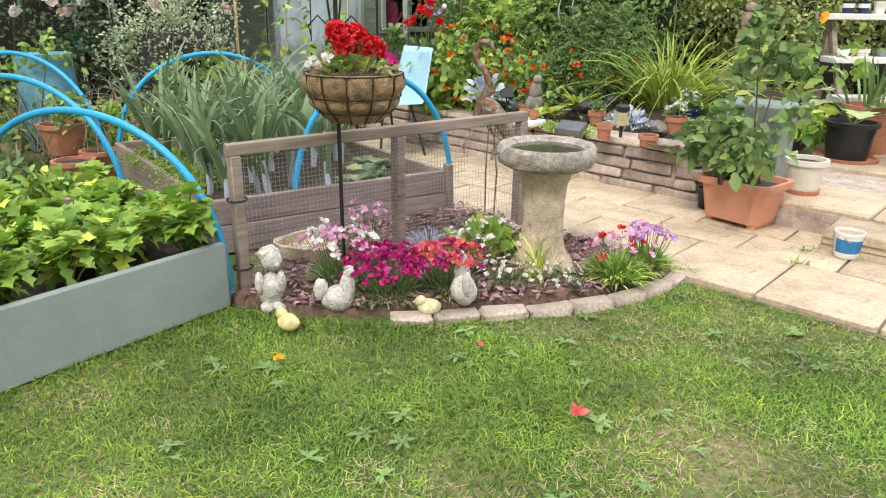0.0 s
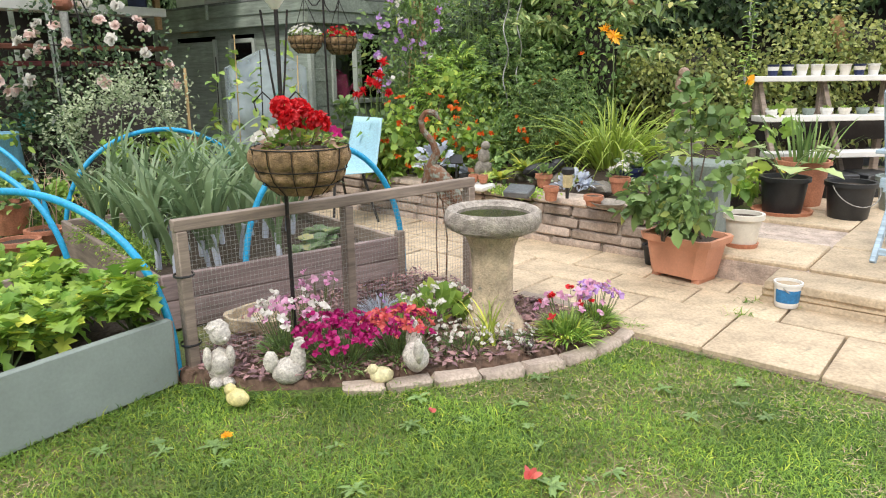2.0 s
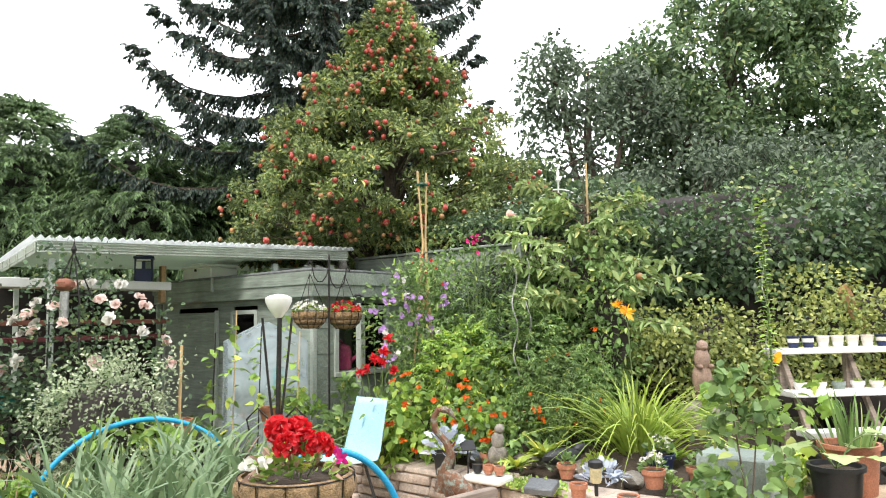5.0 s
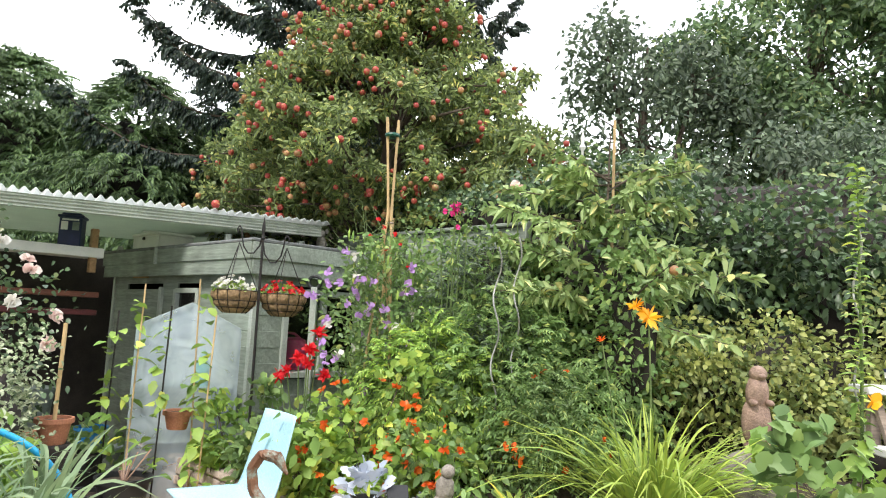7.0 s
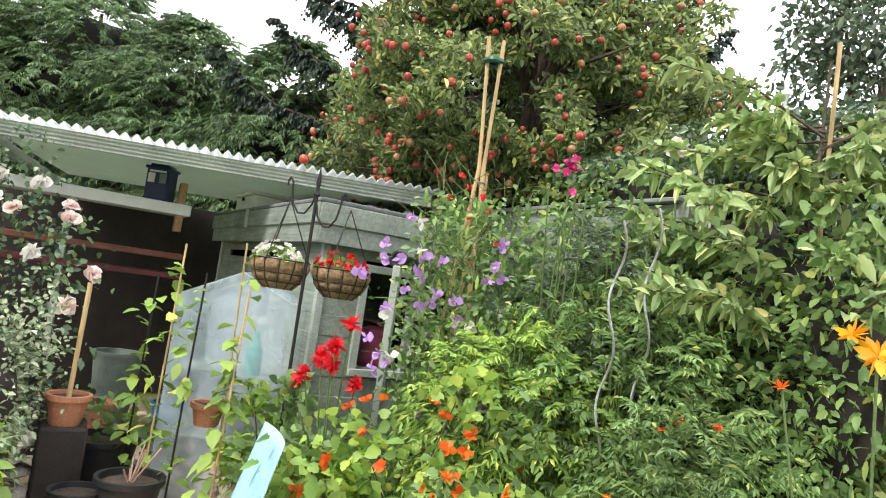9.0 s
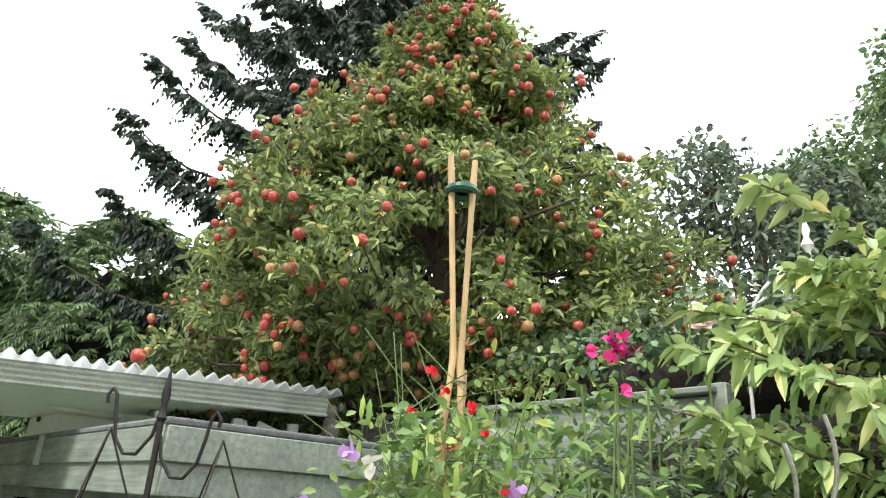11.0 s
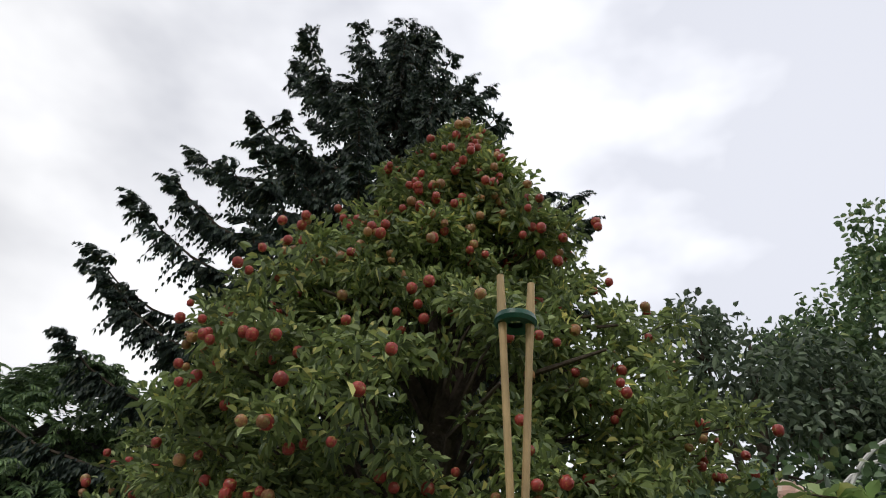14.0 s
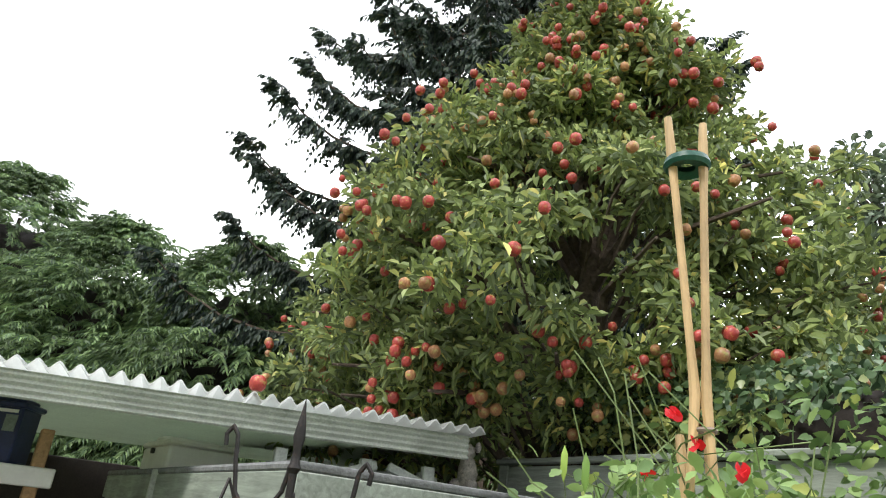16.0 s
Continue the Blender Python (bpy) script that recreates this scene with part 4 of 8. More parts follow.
# ---- netted frame ----
FA, FB = np.array([-0.75, 2.92]), np.array([0.49, 3.93])
fd = FB - FA
fl = float(np.linalg.norm(fd))
netted = thing("netted_frame", "weathered timber frame with wire netting beside the bed", "frame", (FA[0], FA[1], 0), math.degrees(math.atan2(fd[1], fd[0])))
part("top_rail", [g_bar((-0.03, 0, 0.655), (fl + 0.03, 0, 0.655), 0.045, 0.05)], M_GREYWOOD, netted)
for x in (0.0, fl * 0.5, fl):
    part("post", [g_bar((x, 0.0, 0.63), (x, 0.0, 0.0), 0.045, 0.06)], M_GREYWOOD, netted)
wires = [g_bar((x, -0.026, 0.02), (x, -0.026, 0.63), 0.0012, 0.0012, 0.0002) for x in np.arange(0.03, fl, 0.019)]
wires += [g_bar((0, -0.026, z), (fl, -0.026, z), 0.0012, 0.0012, 0.0002) for z in np.arange(0.03, 0.63, 0.019)]
net = part("wire_netting", wires, M_WIRE, netted, "fine square galvanised netting", False)
tagged(net, kind="stuff")
for z in (0.14, 0.44):
    part("black_tie", [g_lathe([(0.043, z), (0.045, z + 0.005), (0.043, z + 0.01)], 12, (0, 0, 0), 0, 0, False)], M_BLACK, netted)

# ---- celery bed, leek bed ----
def board(name, a, b, z0, z1, mat, parent, thick=0.035):
    a, b = np.array(a), np.array(b)
    d = b - a
    part(name, [g_box((np.linalg.norm(d), thick, z1 - z0), (0, 0, 0), None, 0.005)], mat, parent, "", True, (*((a + b) / 2), (z0 + z1) / 2), math.degrees(math.atan2(d[1], d[0])))


cbed = thing("raised_bed", "sage painted timber raised bed planted with celery", "raised bed")
CA, cdir = np.array([-0.8, 2.84]), unit(np.array([-0.55, -0.76]))
cback = np.array([-0.76, 0.6])
CB, CC, CD = CA + cdir * 2.4, CA + cback * 1.25, CA + cdir * 2.4 + cback * 1.25
board("board", CA, CB, 0, 0.285, M_BEDPAINT, cbed)
board("board", CA, CC, 0, 0.27, M_GREYWOOD, cbed)
board("board", CC, CD, 0, 0.27, M_GREYWOOD, cbed)
board("board", CB, CD, 0, 0.27, M_GREYWOOD, cbed)
mid = (CA + CD) / 2
part("soil", [g_box((2.34, 1.2, 0.2), (0, 0, 0), None, 0.01)], M_SOIL, cbed, "", True, (*mid, 0.12), math.degrees(math.atan2(-cdir[1], -cdir[0])))

lbed = thing("raised_bed", "weathered timber raised bed planted with leeks", "raised bed")
LA, LB, LC = np.array([-1.06, 3.45]), np.array([0.09, 4.23]), np.array([-2.25, 4.89])
LD = LB + (LC - LA)
board("board", LA, LB, 0, 0.15, M_PURPLEWOOD, lbed)
board("board", LA, LB, 0.153, 0.285, M_PURPLEWOOD, lbed)
board("board", LB, LD, 0, 0.28, M_GREYWOOD, lbed)
board("board", LC, LA, 0, 0.28, M_GREYWOOD, lbed)
board("board", LD, LC, 0, 0.28, M_GREYWOOD, lbed)
part("corner_post", [g_box((0.05, 0.05, 0.32), (LB[0], LB[1], 0.16), rot_z(35))], M_GREYWOOD, lbed)
mid = (LA + LD) / 2
part("soil", [g_box((1.36, 1.84, 0.2), (0, 0, 0), None, 0.01)], M_SOIL, lbed, "", True, (*mid, 0.12), math.degrees(math.atan2(*(LB - LA)[::-1])))


def celery(at, seed, size=1.0):
    r = RS(seed)
    ob = thing("celery_plant", "lush yellow-green celery with toothed leaves", "vegetable plant", at, 0, "celery in the raised bed")
    n = 13
    a = r.rand(n) * 6.283
    lean = r.uniform(0.15, 0.75, n)
    stalks, pos, ways = [], [], []
    for i in range(n):
        d = unit(np.array([np.cos(a[i]) * lean[i], np.sin(a[i]) * lean[i], 1.0]))
        h = size * r.uniform(0.16, 0.32)
        tip = d * h
        stalks.append(g_tube([(0, 0, 0), d * h * 0.5, tip], [0.006, 0.005, 0.003], 5))
        for u in (0.6, 0.8, 1.0):
            for _ in range(3 if u < 1 else 5):
                pos.append(d * h * u)
                ways.append(unit(d * 0.5 + r.randn(3) * 0.6 + np.array([0, 0, 0.1])))
    part("stalk", stalks, M_TWIG, ob)
    part("leaves", [g_broad(np.array(pos), np.array(ways), 0.1 * size, 0.1 * size, 0.35, 0.2, seed, 0.7, 0.9)], L_CELERY, ob)
    return ob


first = [celery((0, 0, 0), 31 + i) for i in range(3)]
spots = [(CA + cdir * u + cback * w) for u in np.arange(0.12, 2.3, 0.21) for w in (0.13, 0.36, 0.6)]
for i, p in enumerate(spots):
    m = pose(p[0] + rs.randn() * 0.03, p[1] + rs.randn() * 0.03, 0.215, 0, 0, rs.rand() * 360) @ Matrix.Scale(rs.uniform(0.82, 1.02), 4)
    if i < 3:
        first[i].matrix_basis = m
    else:
        copy_thing(first[i % 3], m)


def leek(seed):
    r = RS(seed)
    ob = thing("leek", "tall leek with arching blue-green strap leaves", "vegetable plant", (0, 0, 0), 0, "leeks in the raised bed")
    part("shank", [g_tube([(0, 0, 0), (0, 0, 0.1), (0, 0, 0.18)], [0.016, 0.017, 0.014], 8)], L_SILVER, ob)
    n = 11
    a = r.rand() * 3 + np.array([0, 3.14] * 6)[:n] + r.randn(n) * 0.5
    w = np.stack([np.cos(a) * 0.26, np.sin(a) * 0.26, np.ones(n)], 1)
    part("leaves", [g_blades(np.stack([np.zeros(n), np.zeros(n), r.uniform(0.06, 0.17, n)], 1), w, 0.72, 0.032, 0.55, 8, seed)], L_LEEK, ob)
    return ob


first = [leek(61 + i) for i in range(4)]
k = 0
e_a, e_b = (LB - LA) / np.linalg.norm(LB - LA), (LC - LA) / np.linalg.norm(LC - LA)
for i in range(5):
    for j in range(9):
        if i > 2 and j < 3:
            continue
        p = LA + e_a * (0.14 + i * 0.24) + e_b * (0.14 + j * 0.19)
        m = pose(p[0] + rs.randn() * 0.03, p[1] + rs.randn() * 0.03, 0.215, rs.randn() * 4, rs.randn() * 4, rs.rand() * 360) @ Matrix.Scale(rs.uniform(0.85, 1.15), 4)
        if k < 4:
            first[k].matrix_basis = m
        else:
            copy_thing(first[k % 4], m)
        k += 1
for i, (u, w) in enumerate(((1.0, 0.3), (0.85, 0.12), (1.18, 0.5))):
    p = LA + e_a * u + e_b * w
    n = 26
    a = rs.rand(n) * 6.28
    cab = solid("cabbage_plant", [g_broad(np.zeros((n, 3)), np.stack([np.cos(a), np.sin(a), rs.uniform(0.1, 1.3, n)], 1), 0.16, 0.13, 0.4, 0.25, 90 + i, 0.8, 0.3)], L_LEEK, "young blue-green brassica in the bed", "vegetable plant", (p[0], p[1], 0.22), 0, "brassicas in the raised bed")
# carrot tops and low greens
for i, (u, w) in enumerate(((0.1, 0.55), (0.12, 0.9), (0.1, 1.3), (-0.2, 0.3))):
    p = LA + e_a * u + e_b * w
    n = 120
    d = inside_ball(n, rs, 0.1)
    d[:, 2] = np.abs(d[:, 2]) + 0.4
    solid("carrot_plant", [g_fronds(np.zeros((n, 3)), d, 0.24, 7, 0.035, 0.008, 0.35, 0.8, 20 + i)], L_BRIGHT, "feathery green carrot tops", "vegetable plant", (p[0], p[1], 0.2 if u > 0 else 0.0))


def hoop(a, b, h, label="bright blue plastic pipe hoop over the raised bed"):
    a, b = np.array(a, float), np.array(b, float)
    u = np.linspace(0, np.pi, 40)
    pts = [(*(a + (b - a) * (0.5 - 0.5 * np.cos(t))), h * np.sin(t) ** 0.75) for t in u]
    solid("pipe_hoop", [g_tube(pts, 0.0165, 10)], M_BLUEPIPE, label, "hoop", group="hoops over the beds")


hoop(CA + np.array([0.0, 0.04]), (-2.2, 3.35), 0.77)
hoop((-1.72, 3.9), (-3.2, 4.4), 0.8)
hoop((-0.72, 3.72), LB + np.array([0.02, 0.03]), 0.86)
hoop(LC, LD, 0.86)
hoop((-2.45, 5.1), (-3.9, 5.55), 0.84)

# ---- crook pole with the coir basket ----
pole = thing("crook_pole", "black iron garden pole with hooked arms and a solar lamp", "pole", (-0.36, 3.17, 0), 0)
part("shaft", [g_tube([(0, 0, -0.1), (0, 0, 0.8), (0.01, 0, 1.56)], 0.009, 8)], M_IRON, pole)
for sx in (-1, 1):
    part("arm", [g_tube([(0.0, 0, 1.0), (sx * 0.03, 0, 1.25), (sx * 0.055, 0, 1.5)], 0.005, 6)], M_IRON, pole)
    part("hook", [g_tube([(sx * 0.02, 0, 1.12), (sx * 0.07, 0, 1.17), (sx * 0.11, 0, 1.13), (sx * 0.1, 0, 1.09)], 0.004, 6)], M_IRON, pole)
part("lamp", [g_lathe([(0.012, 1.5), (0.035, 1.53), (0.05, 1.56), (0.05, 1.575), (0.03, 1.585), (0.0, 1.59)], 16, (0.005, 0, 0))], M_WHITEPLASTIC, pole, "white frosted solar lamp")


def coir_basket(at, r, h, label, group=""):
    ob = thing("hanging_basket", label, "hanging basket", at, 0, group)
    lev = np.linspace(0.02, 1.0, 22)
    outer = [(r * np.interp(t, [0, 0.1, 0.35, 0.7, 1], [0.45, 0.58, 0.82, 0.96, 0.99]), h * t) for t in lev]
    v, f = g_lathe([(0.02, 0.0)] + outer + [(r * 0.93, h * 1.02), (r * 0.88, h * 0.92), (0.0, h * 0.9)], 72, (0, 0, 0), 0.01, 4, False)
    ang = np.arctan2(v[:, 1], v[:, 0])
    zr = v[:, 2] / h
    pocket = np.abs(np.sin(np.interp(zr, [0, 0.25, 0.55, 1.0], [0, 1, 2, 3]) * np.pi)) ** 0.6
    v[:, :2] *= (1 + 0.11 * np.abs(np.sin(ang * 6.0)) ** 0.6 * pocket * (zr < 0.99))[:, None]
    part("liner", [(v, f)], M_COIR, ob, "brown coconut fibre liner bulging through the wires")
    for zz, rr_ in ((h * 1.0, 1.02), (h * 0.55, 0.96), (h * 0.25, 0.8)):
        a = np.linspace(0, 6.283, 41)
        part("wire_ring", [g_tube(np.stack([np.cos(a) * r * rr_, np.sin(a) * r * rr_, np.full(41, zz)], 1), 0.0028, 5)], M_IRON, ob)
    for i in range(12):
        a = i / 12 * 6.283
        part("wire_rib", [g_tube([(np.cos(a) * r * k_, np.sin(a) * r * k_, z_ * h) for k_, z_ in ((0.5, 0.0), (0.86, 0.35), (1.0, 0.7), (1.02, 1.0))], 0.0024, 4)], M_IRON, ob)
    part("soil", [g_lathe([(0.0, h * 0.95), (r * 0.9, h * 0.93)], 24, (0, 0, 0), 0, 0, False)], M_SOIL, ob)
    return ob


bask = coir_basket((-0.27, 3.08, 0.75), 0.2, 0.2, "coir-lined wire basket with red geraniums hung on the pole")
rr = RS(77)
n = 90
d = inside_ball(n, rr, 0.3)
d[:, 2] = np.abs(d[:, 2])
part("foliage", [g_broad(d * np.array([0.17, 0.17, 0.09]) + np.array([0, 0, 0.19]), d + np.array([0, 0, 0.3]), 0.05, 0.05, 0.3, 0.2, 5, 0.6, 0.4)], L_BRIGHT, bask)
part("dry_foliage", [g_leaves(d[:60] * np.array([0.18, 0.18, 0.07]) + np.array([0, 0, 0.2]), d[:60] + np.array([0, 0, 0.2]), 0.05, 0.022, 0.3, 0.2, 6)], L_DRY, bask)
for i, (x, y, z) in enumerate(((-0.06, -0.03, 0.36), (0.04, -0.06, 0.32), (0.0, 0.02, 0.35), (0.09, -0.03, 0.3), (-0.02, -0.08, 0.31))):
    ch = [petal_flower(np.array((x, y, z)) + unit(q) * 0.035, unit(q), 0.026, 5, 700 + i * 40 + j, 0.3) for j, q in enumerate(rr.randn(26, 3) + np.array([0, -0.3, 0.5]))]
    part("geranium_head", ch, P_RED, bask, "ball of bright red geranium flowers")
    part("stem", [g_tube([(x * 0.4, y * 0.4, 0.18), (x, y, z)], 0.003, 5)], M_TWIG, bask)
for i, (x, y, z, pm) in enumerate(((-0.15, -0.08, 0.25, P_WHITE), (-0.12, -0.12, 0.24, P_WHITE), (-0.17, -0.02, 0.24, P_WHITE), (0.16, -0.06, 0.26, P_MAGENTA), (0.13, 0.1, 0.25, P_MAGENTA), (-0.08, -0.14, 0.27, P_WHITE))):
    part("bloom", [petal_flower((x, y, z), (x * 3, y * 3 - 0.5, 0.5), 0.03, 5, 900 + i, 0.35)], pm, bask)

# ---- figures on the border ----
gn = [g_blob((0, 0, 0.085), (0.062, 0.055, 0.1), 0.1, 2, 1), g_blob((0.01, -0.01, 0.255), (0.052, 0.052, 0.055), 0.1, 2.5, 2), g_blob((0, 0.005, 0.285), (0.056, 0.054, 0.036), 0.25, 4, 3),
      g_blob((0.05, -0.03, 0.14), (0.024, 0.026, 0.06), 0.1, 2, 4), g_blob((-0.058, -0.02, 0.14), (0.024, 0.026, 0.062), 0.1, 2, 5), g_blob((0.03, -0.05, 0.02), (0.035, 0.05, 0.025), 0.1, 2, 6),
      g_blob((-0.03, -0.05, 0.02), (0.035, 0.05, 0.025), 0.1, 2, 7), g_blob((0.03, -0.05, 0.24), (0.014, 0.014, 0.012), 0, 1, 8, 2), g_blob((0, -0.045, 0.11), (0.045, 0.03, 0.05), 0.1, 2, 9)]
solid("garden_figure", gn, M_STATUE, "small weathered stone garden figure beside the raised bed", "statue", (-0.61, 2.84, 0.0), 20).scale = (0.82, 0.82, 0.84)


def hen(at, turn, label, s=1.0):
    ch = [g_blob((0, 0, 0.085 * s), (0.095 * s, 0.068 * s, 0.075 * s), 0.12, 2.2, 21), g_blob((0.055 * s, 0, 0.15 * s), (0.045 * s, 0.042 * s, 0.085 * s), 0.1, 2, 22), g_blob((0.068 * s, 0, 0.225 * s), (0.036 * s, 0.03 * s, 0.034 * s), 0.1, 2, 23),
          g_blob((0.105 * s, 0, 0.222 * s), (0.018 * s, 0.009 * s, 0.009 * s), 0, 1, 24, 2), g_blob((0.065 * s, 0, 0.26 * s), (0.026 * s, 0.008 * s, 0.016 * s), 0.3, 4, 25, 2), g_blob((-0.095 * s, 0, 0.15 * s), (0.04 * s, 0.025 * s, 0.065 * s), 0.15, 2, 26)]
    return solid("stone_hen", ch, M_STATUE, label, "statue", at, turn)


hen((-0.32, 2.8, 0.0), 20, "whitewashed stone hen sitting on the lawn edge", 0.74)
hen((0.2, 2.86, 0.02), 100, "whitewashed stone hen with a red wattle by the flowers", 0.82)
for i, (x, y) in enumerate(((-0.48, 2.6), (0.06, 2.78))):
    solid("stone_chick", [g_blob((0, 0, 0.035), (0.05, 0.036, 0.034), 0.08, 2, 5), g_blob((0.035, 0, 0.062), (0.025, 0.024, 0.024), 0, 1, 6, 2), g_blob((0.06, 0, 0.06), (0.01, 0.006, 0.005), 0, 1, 7, 1)], plain("cream_yellow_paint" if i == 0 else "cream_paint", (0.75, 0.66, 0.3) if i == 0 else (0.75, 0.68, 0.4), 0.6, size=20), "small pale yellow stone chick on the grass", "statue", (x, y, 0.01), 150 + i * 40, "chicks")
solid("glass_jar", [g_lathe([(0.024, 0), (0.027, 0.02), (0.027, 0.07), (0.022, 0.08), (0.02, 0.078), (0.024, 0.065), (0.023, 0.006), (0.0, 0.006)], 20, (0, 0, 0), 0, 0, False)], M_GLASS, "small clear glass jar in the border", "jar", (0.7, 3.0, 0.03))
solid("stone_trough", [g_lathe([(0.12, 0), (0.15, 0.03), (0.155, 0.09), (0.13, 0.09), (0.12, 0.05), (0.0, 0.05)], 20, (0, 0, 0), 0.08, 5, False)], M_STEM, "shallow weathered stone dish behind the netting", "dish", (-0.58, 3.4, 0.02))

# ---- metal crane ----
path_ = [(0.0, 0.0, 0.62), (0.02, 0, 0.72), (0.06, 0, 0.8), (0.035, 0, 0.87), (-0.02, 0, 0.93), (-0.03, 0, 0.99), (0.0, 0, 1.035), (0.05, 0, 1.03), (0.085, 0, 0.985)]
u = np.linspace(0, 8, 40)
neck = np.stack([np.interp(u, range(9), [p[i] for p in path_]) for i in range(3)], 1)
crane = [g_tube(neck, np.interp(u, [0, 3, 6, 7, 8], [0.034, 0.018, 0.015, 0.019, 0.004]), 8), g_blob((0.1, 0, 0.61), (0.165, 0.045, 0.07), 0.1, 2, 4, 3, np.array([[0.6, 0, 0.8], [0, 1, 0], [-0.8, 0, 0.6]]))]
feath = [(0.04 + 0.03 * i, s * (0.035 + 0.004 * i), 0.68 - 0.045 * i) for i in range(6) for s in (-1, 1)]
crane.append(g_broad(np.array(feath), np.array([(0.6, 0.12 * np.sign(q[1]), -0.8) for q in feath]), 0.2, 0.06, 0.1, 0.2, 9, 0.2))
crane += [g_tube([(0.06, 0.01, 0.55), (0.05, 0.012, 0.3), (0.055, 0.01, 0.0)], 0.005, 6), g_tube([(0.09, -0.01, 0.55), (0.12, -0.012, 0.3), (0.11, -0.01, 0.0)], 0.005, 6)]
solid("crane_ornament", crane, M_CRANE, "rusty metal crane ornament with an S-shaped neck on thin legs", "statue", (0.26, 4.16, 0.0), -12).scale = (1.0, 1.0, 0.99)

# ---- shed, in the garden's grid ----
SA, SB, SR0, SR1, SH = -7.28, -4.42, 1.73, 3.22, 1.94
shed = thing("shed", "sage green painted timber shed with a felt roof", "shed")


def gpart(name, size, s, r, z, mat, parent, label="", c=0.004, turn=0.0):
    """A box part at a place in the grid; size along s, r and z."""
    return part(name, [g_box(size, (0, 0, 0), None, c)], mat, parent, label, True, grid(s, r, z), GRID + turn)


WIN_S0, WIN_S1 = -5.78, -5.34
# front wall: shiplap boards, broken by the door and the small window
for j in range(15):
    z = 0.07 + j * 0.128
    spans = [(SA, -6.95), (-6.1, SB)] if z < 1.62 else [(SA, SB)]
    if 1.15 < z < 1.62:
        spans = [(SA, -6.95), (-6.1, WIN_S0), (WIN_S1, SB)]
    for a, b in spans:
        gpart("plank", (b - a, 0.022, 0.134), (a + b) / 2, SR0 + 0.004 * (j % 2), z, M_SHED, shed)
# side wall with the wide window
for j in range(15):
    z = 0.07 + j * 0.128
    spans = [(SR0, SR0 + 0.28), (SR0 + 1.02, SR1)] if 0.95 < z < 1.62 else [(SR0, SR1)]
    for a, b in spans:
        gpart("plank", (0.022, b - a, 0.134), SB + 0.004 * (j % 2), (a + b) / 2, z, M_SHED, shed)
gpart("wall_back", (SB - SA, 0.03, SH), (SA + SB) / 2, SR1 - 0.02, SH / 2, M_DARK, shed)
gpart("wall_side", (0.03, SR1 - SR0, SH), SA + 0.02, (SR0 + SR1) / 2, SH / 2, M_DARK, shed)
gpart("corner_trim", (0.05, 0.05, SH), SB + 0.008, SR0 - 0.008, SH / 2, M_SHEDTRIM, shed)
gpart("corner_trim", (0.05, 0.05, SH), SA, SR0 - 0.008, SH / 2, M_SHEDTRIM, shed)
roof = gpart("roof", (SB - SA + 0.2, SR1 - SR0 + 0.22, 0.045), (SA + SB) / 2, (SR0 + SR1) / 2, SH + 0.04, M_FELT, shed, "grey felt covering")
for k_ in range(2):
    gpart("fascia", (SB - SA + 0.22 - 0.03 * k_, 0.022, 0.13), (SA + SB) / 2, SR0 - 0.12 + 0.016 * k_, SH - 0.025 - 0.12 * k_, M_SHED, shed)
    gpart("fascia", (0.022, SR1 - SR0 + 0.24 - 0.03 * k_, 0.13), SB + 0.12 - 0.016 * k_, (SR0 + SR1) / 2, SH - 0.025 - 0.12 * k_, M_SHED, shed)
part("felt_edge", [g_tube([grid(SA - 0.1, SR0 - 0.12, SH + 0.055), grid(SB + 0.12, SR0 - 0.12, SH + 0.055), grid(SB + 0.12, SR1 + 0.1, SH + 0.055)], 0.016, 8)], M_FELT, shed, "rolled felt edge")
gpart("cleat", (0.03, 0.03, 0.16), -6.02, SR0 - 0.14, SH - 0.02, M_SHEDTRIM, shed)
door = gpart("door", (0.84, 0.03, 1.58), -6.53, SR0 - 0.012, 0.82, M_SHED, shed, "plain sage door")
gpart("door_frame", (0.05, 0.045, 1.62), -6.1, SR0 - 0.018, 0.82, M_SHEDTRIM, shed)
gpart("plaque", (0.36, 0.02, 0.085), -6.6, SR0 - 0.03, 1.765, M_RAWWOOD, shed, "orange-brown wooden plaque")
# windows
for s_, w_ in ((WIN_S0, 0.05), (WIN_S1, 0.05)):
    gpart("window_frame", (w_, 0.05, 0.5), s_, SR0 - 0.015, 1.36, M_SHEDTRIM, shed)
for z_ in (1.6, 1.12):
    gpart("window_frame", (0.42, 0.05, 0.045), (WIN_S0 + WIN_S1) / 2, SR0 - 0.015, z_, M_SHEDTRIM, shed)
gp = gpart("pane", (0.34, 0.006, 0.44), (WIN_S0 + WIN_S1) / 2, SR0 - 0.006, 1.36, M_GLASS, shed)
gp.visible_shadow = False
for r_ in (SR0 + 0.28, SR0 + 0.65, SR0 + 1.02):
    gpart("window_frame", (0.05, 0.05, 0.68), SB + 0.016, r_, 1.28, M_SHEDTRIM, shed)
for z_ in (1.62, 0.94):
    gpart("window_frame", (0.055, 0.79, 0.05), SB + 0.018, SR0 + 0.65, z_, M_SHEDTRIM, shed)
for r_ in (SR0 + 0.465, SR0 + 0.835):
    gp = gpart("pane", (0.006, 0.33, 0.63), SB + 0.006, r_, 1.28, M_GLASS, shed)
    gp.visible_shadow = False
can = thing("watering_can", "bright pink plastic watering can on the shed window sill", "watering can", grid(SB - 0.16, SR0 + 0.5, 0.97), GRID + 70)
part("body", [g_lathe([(0.1, 0), (0.115, 0.02), (0.11, 0.2), (0.095, 0.25), (0.05, 0.27), (0, 0.27)], 24)], M_PINK, can)
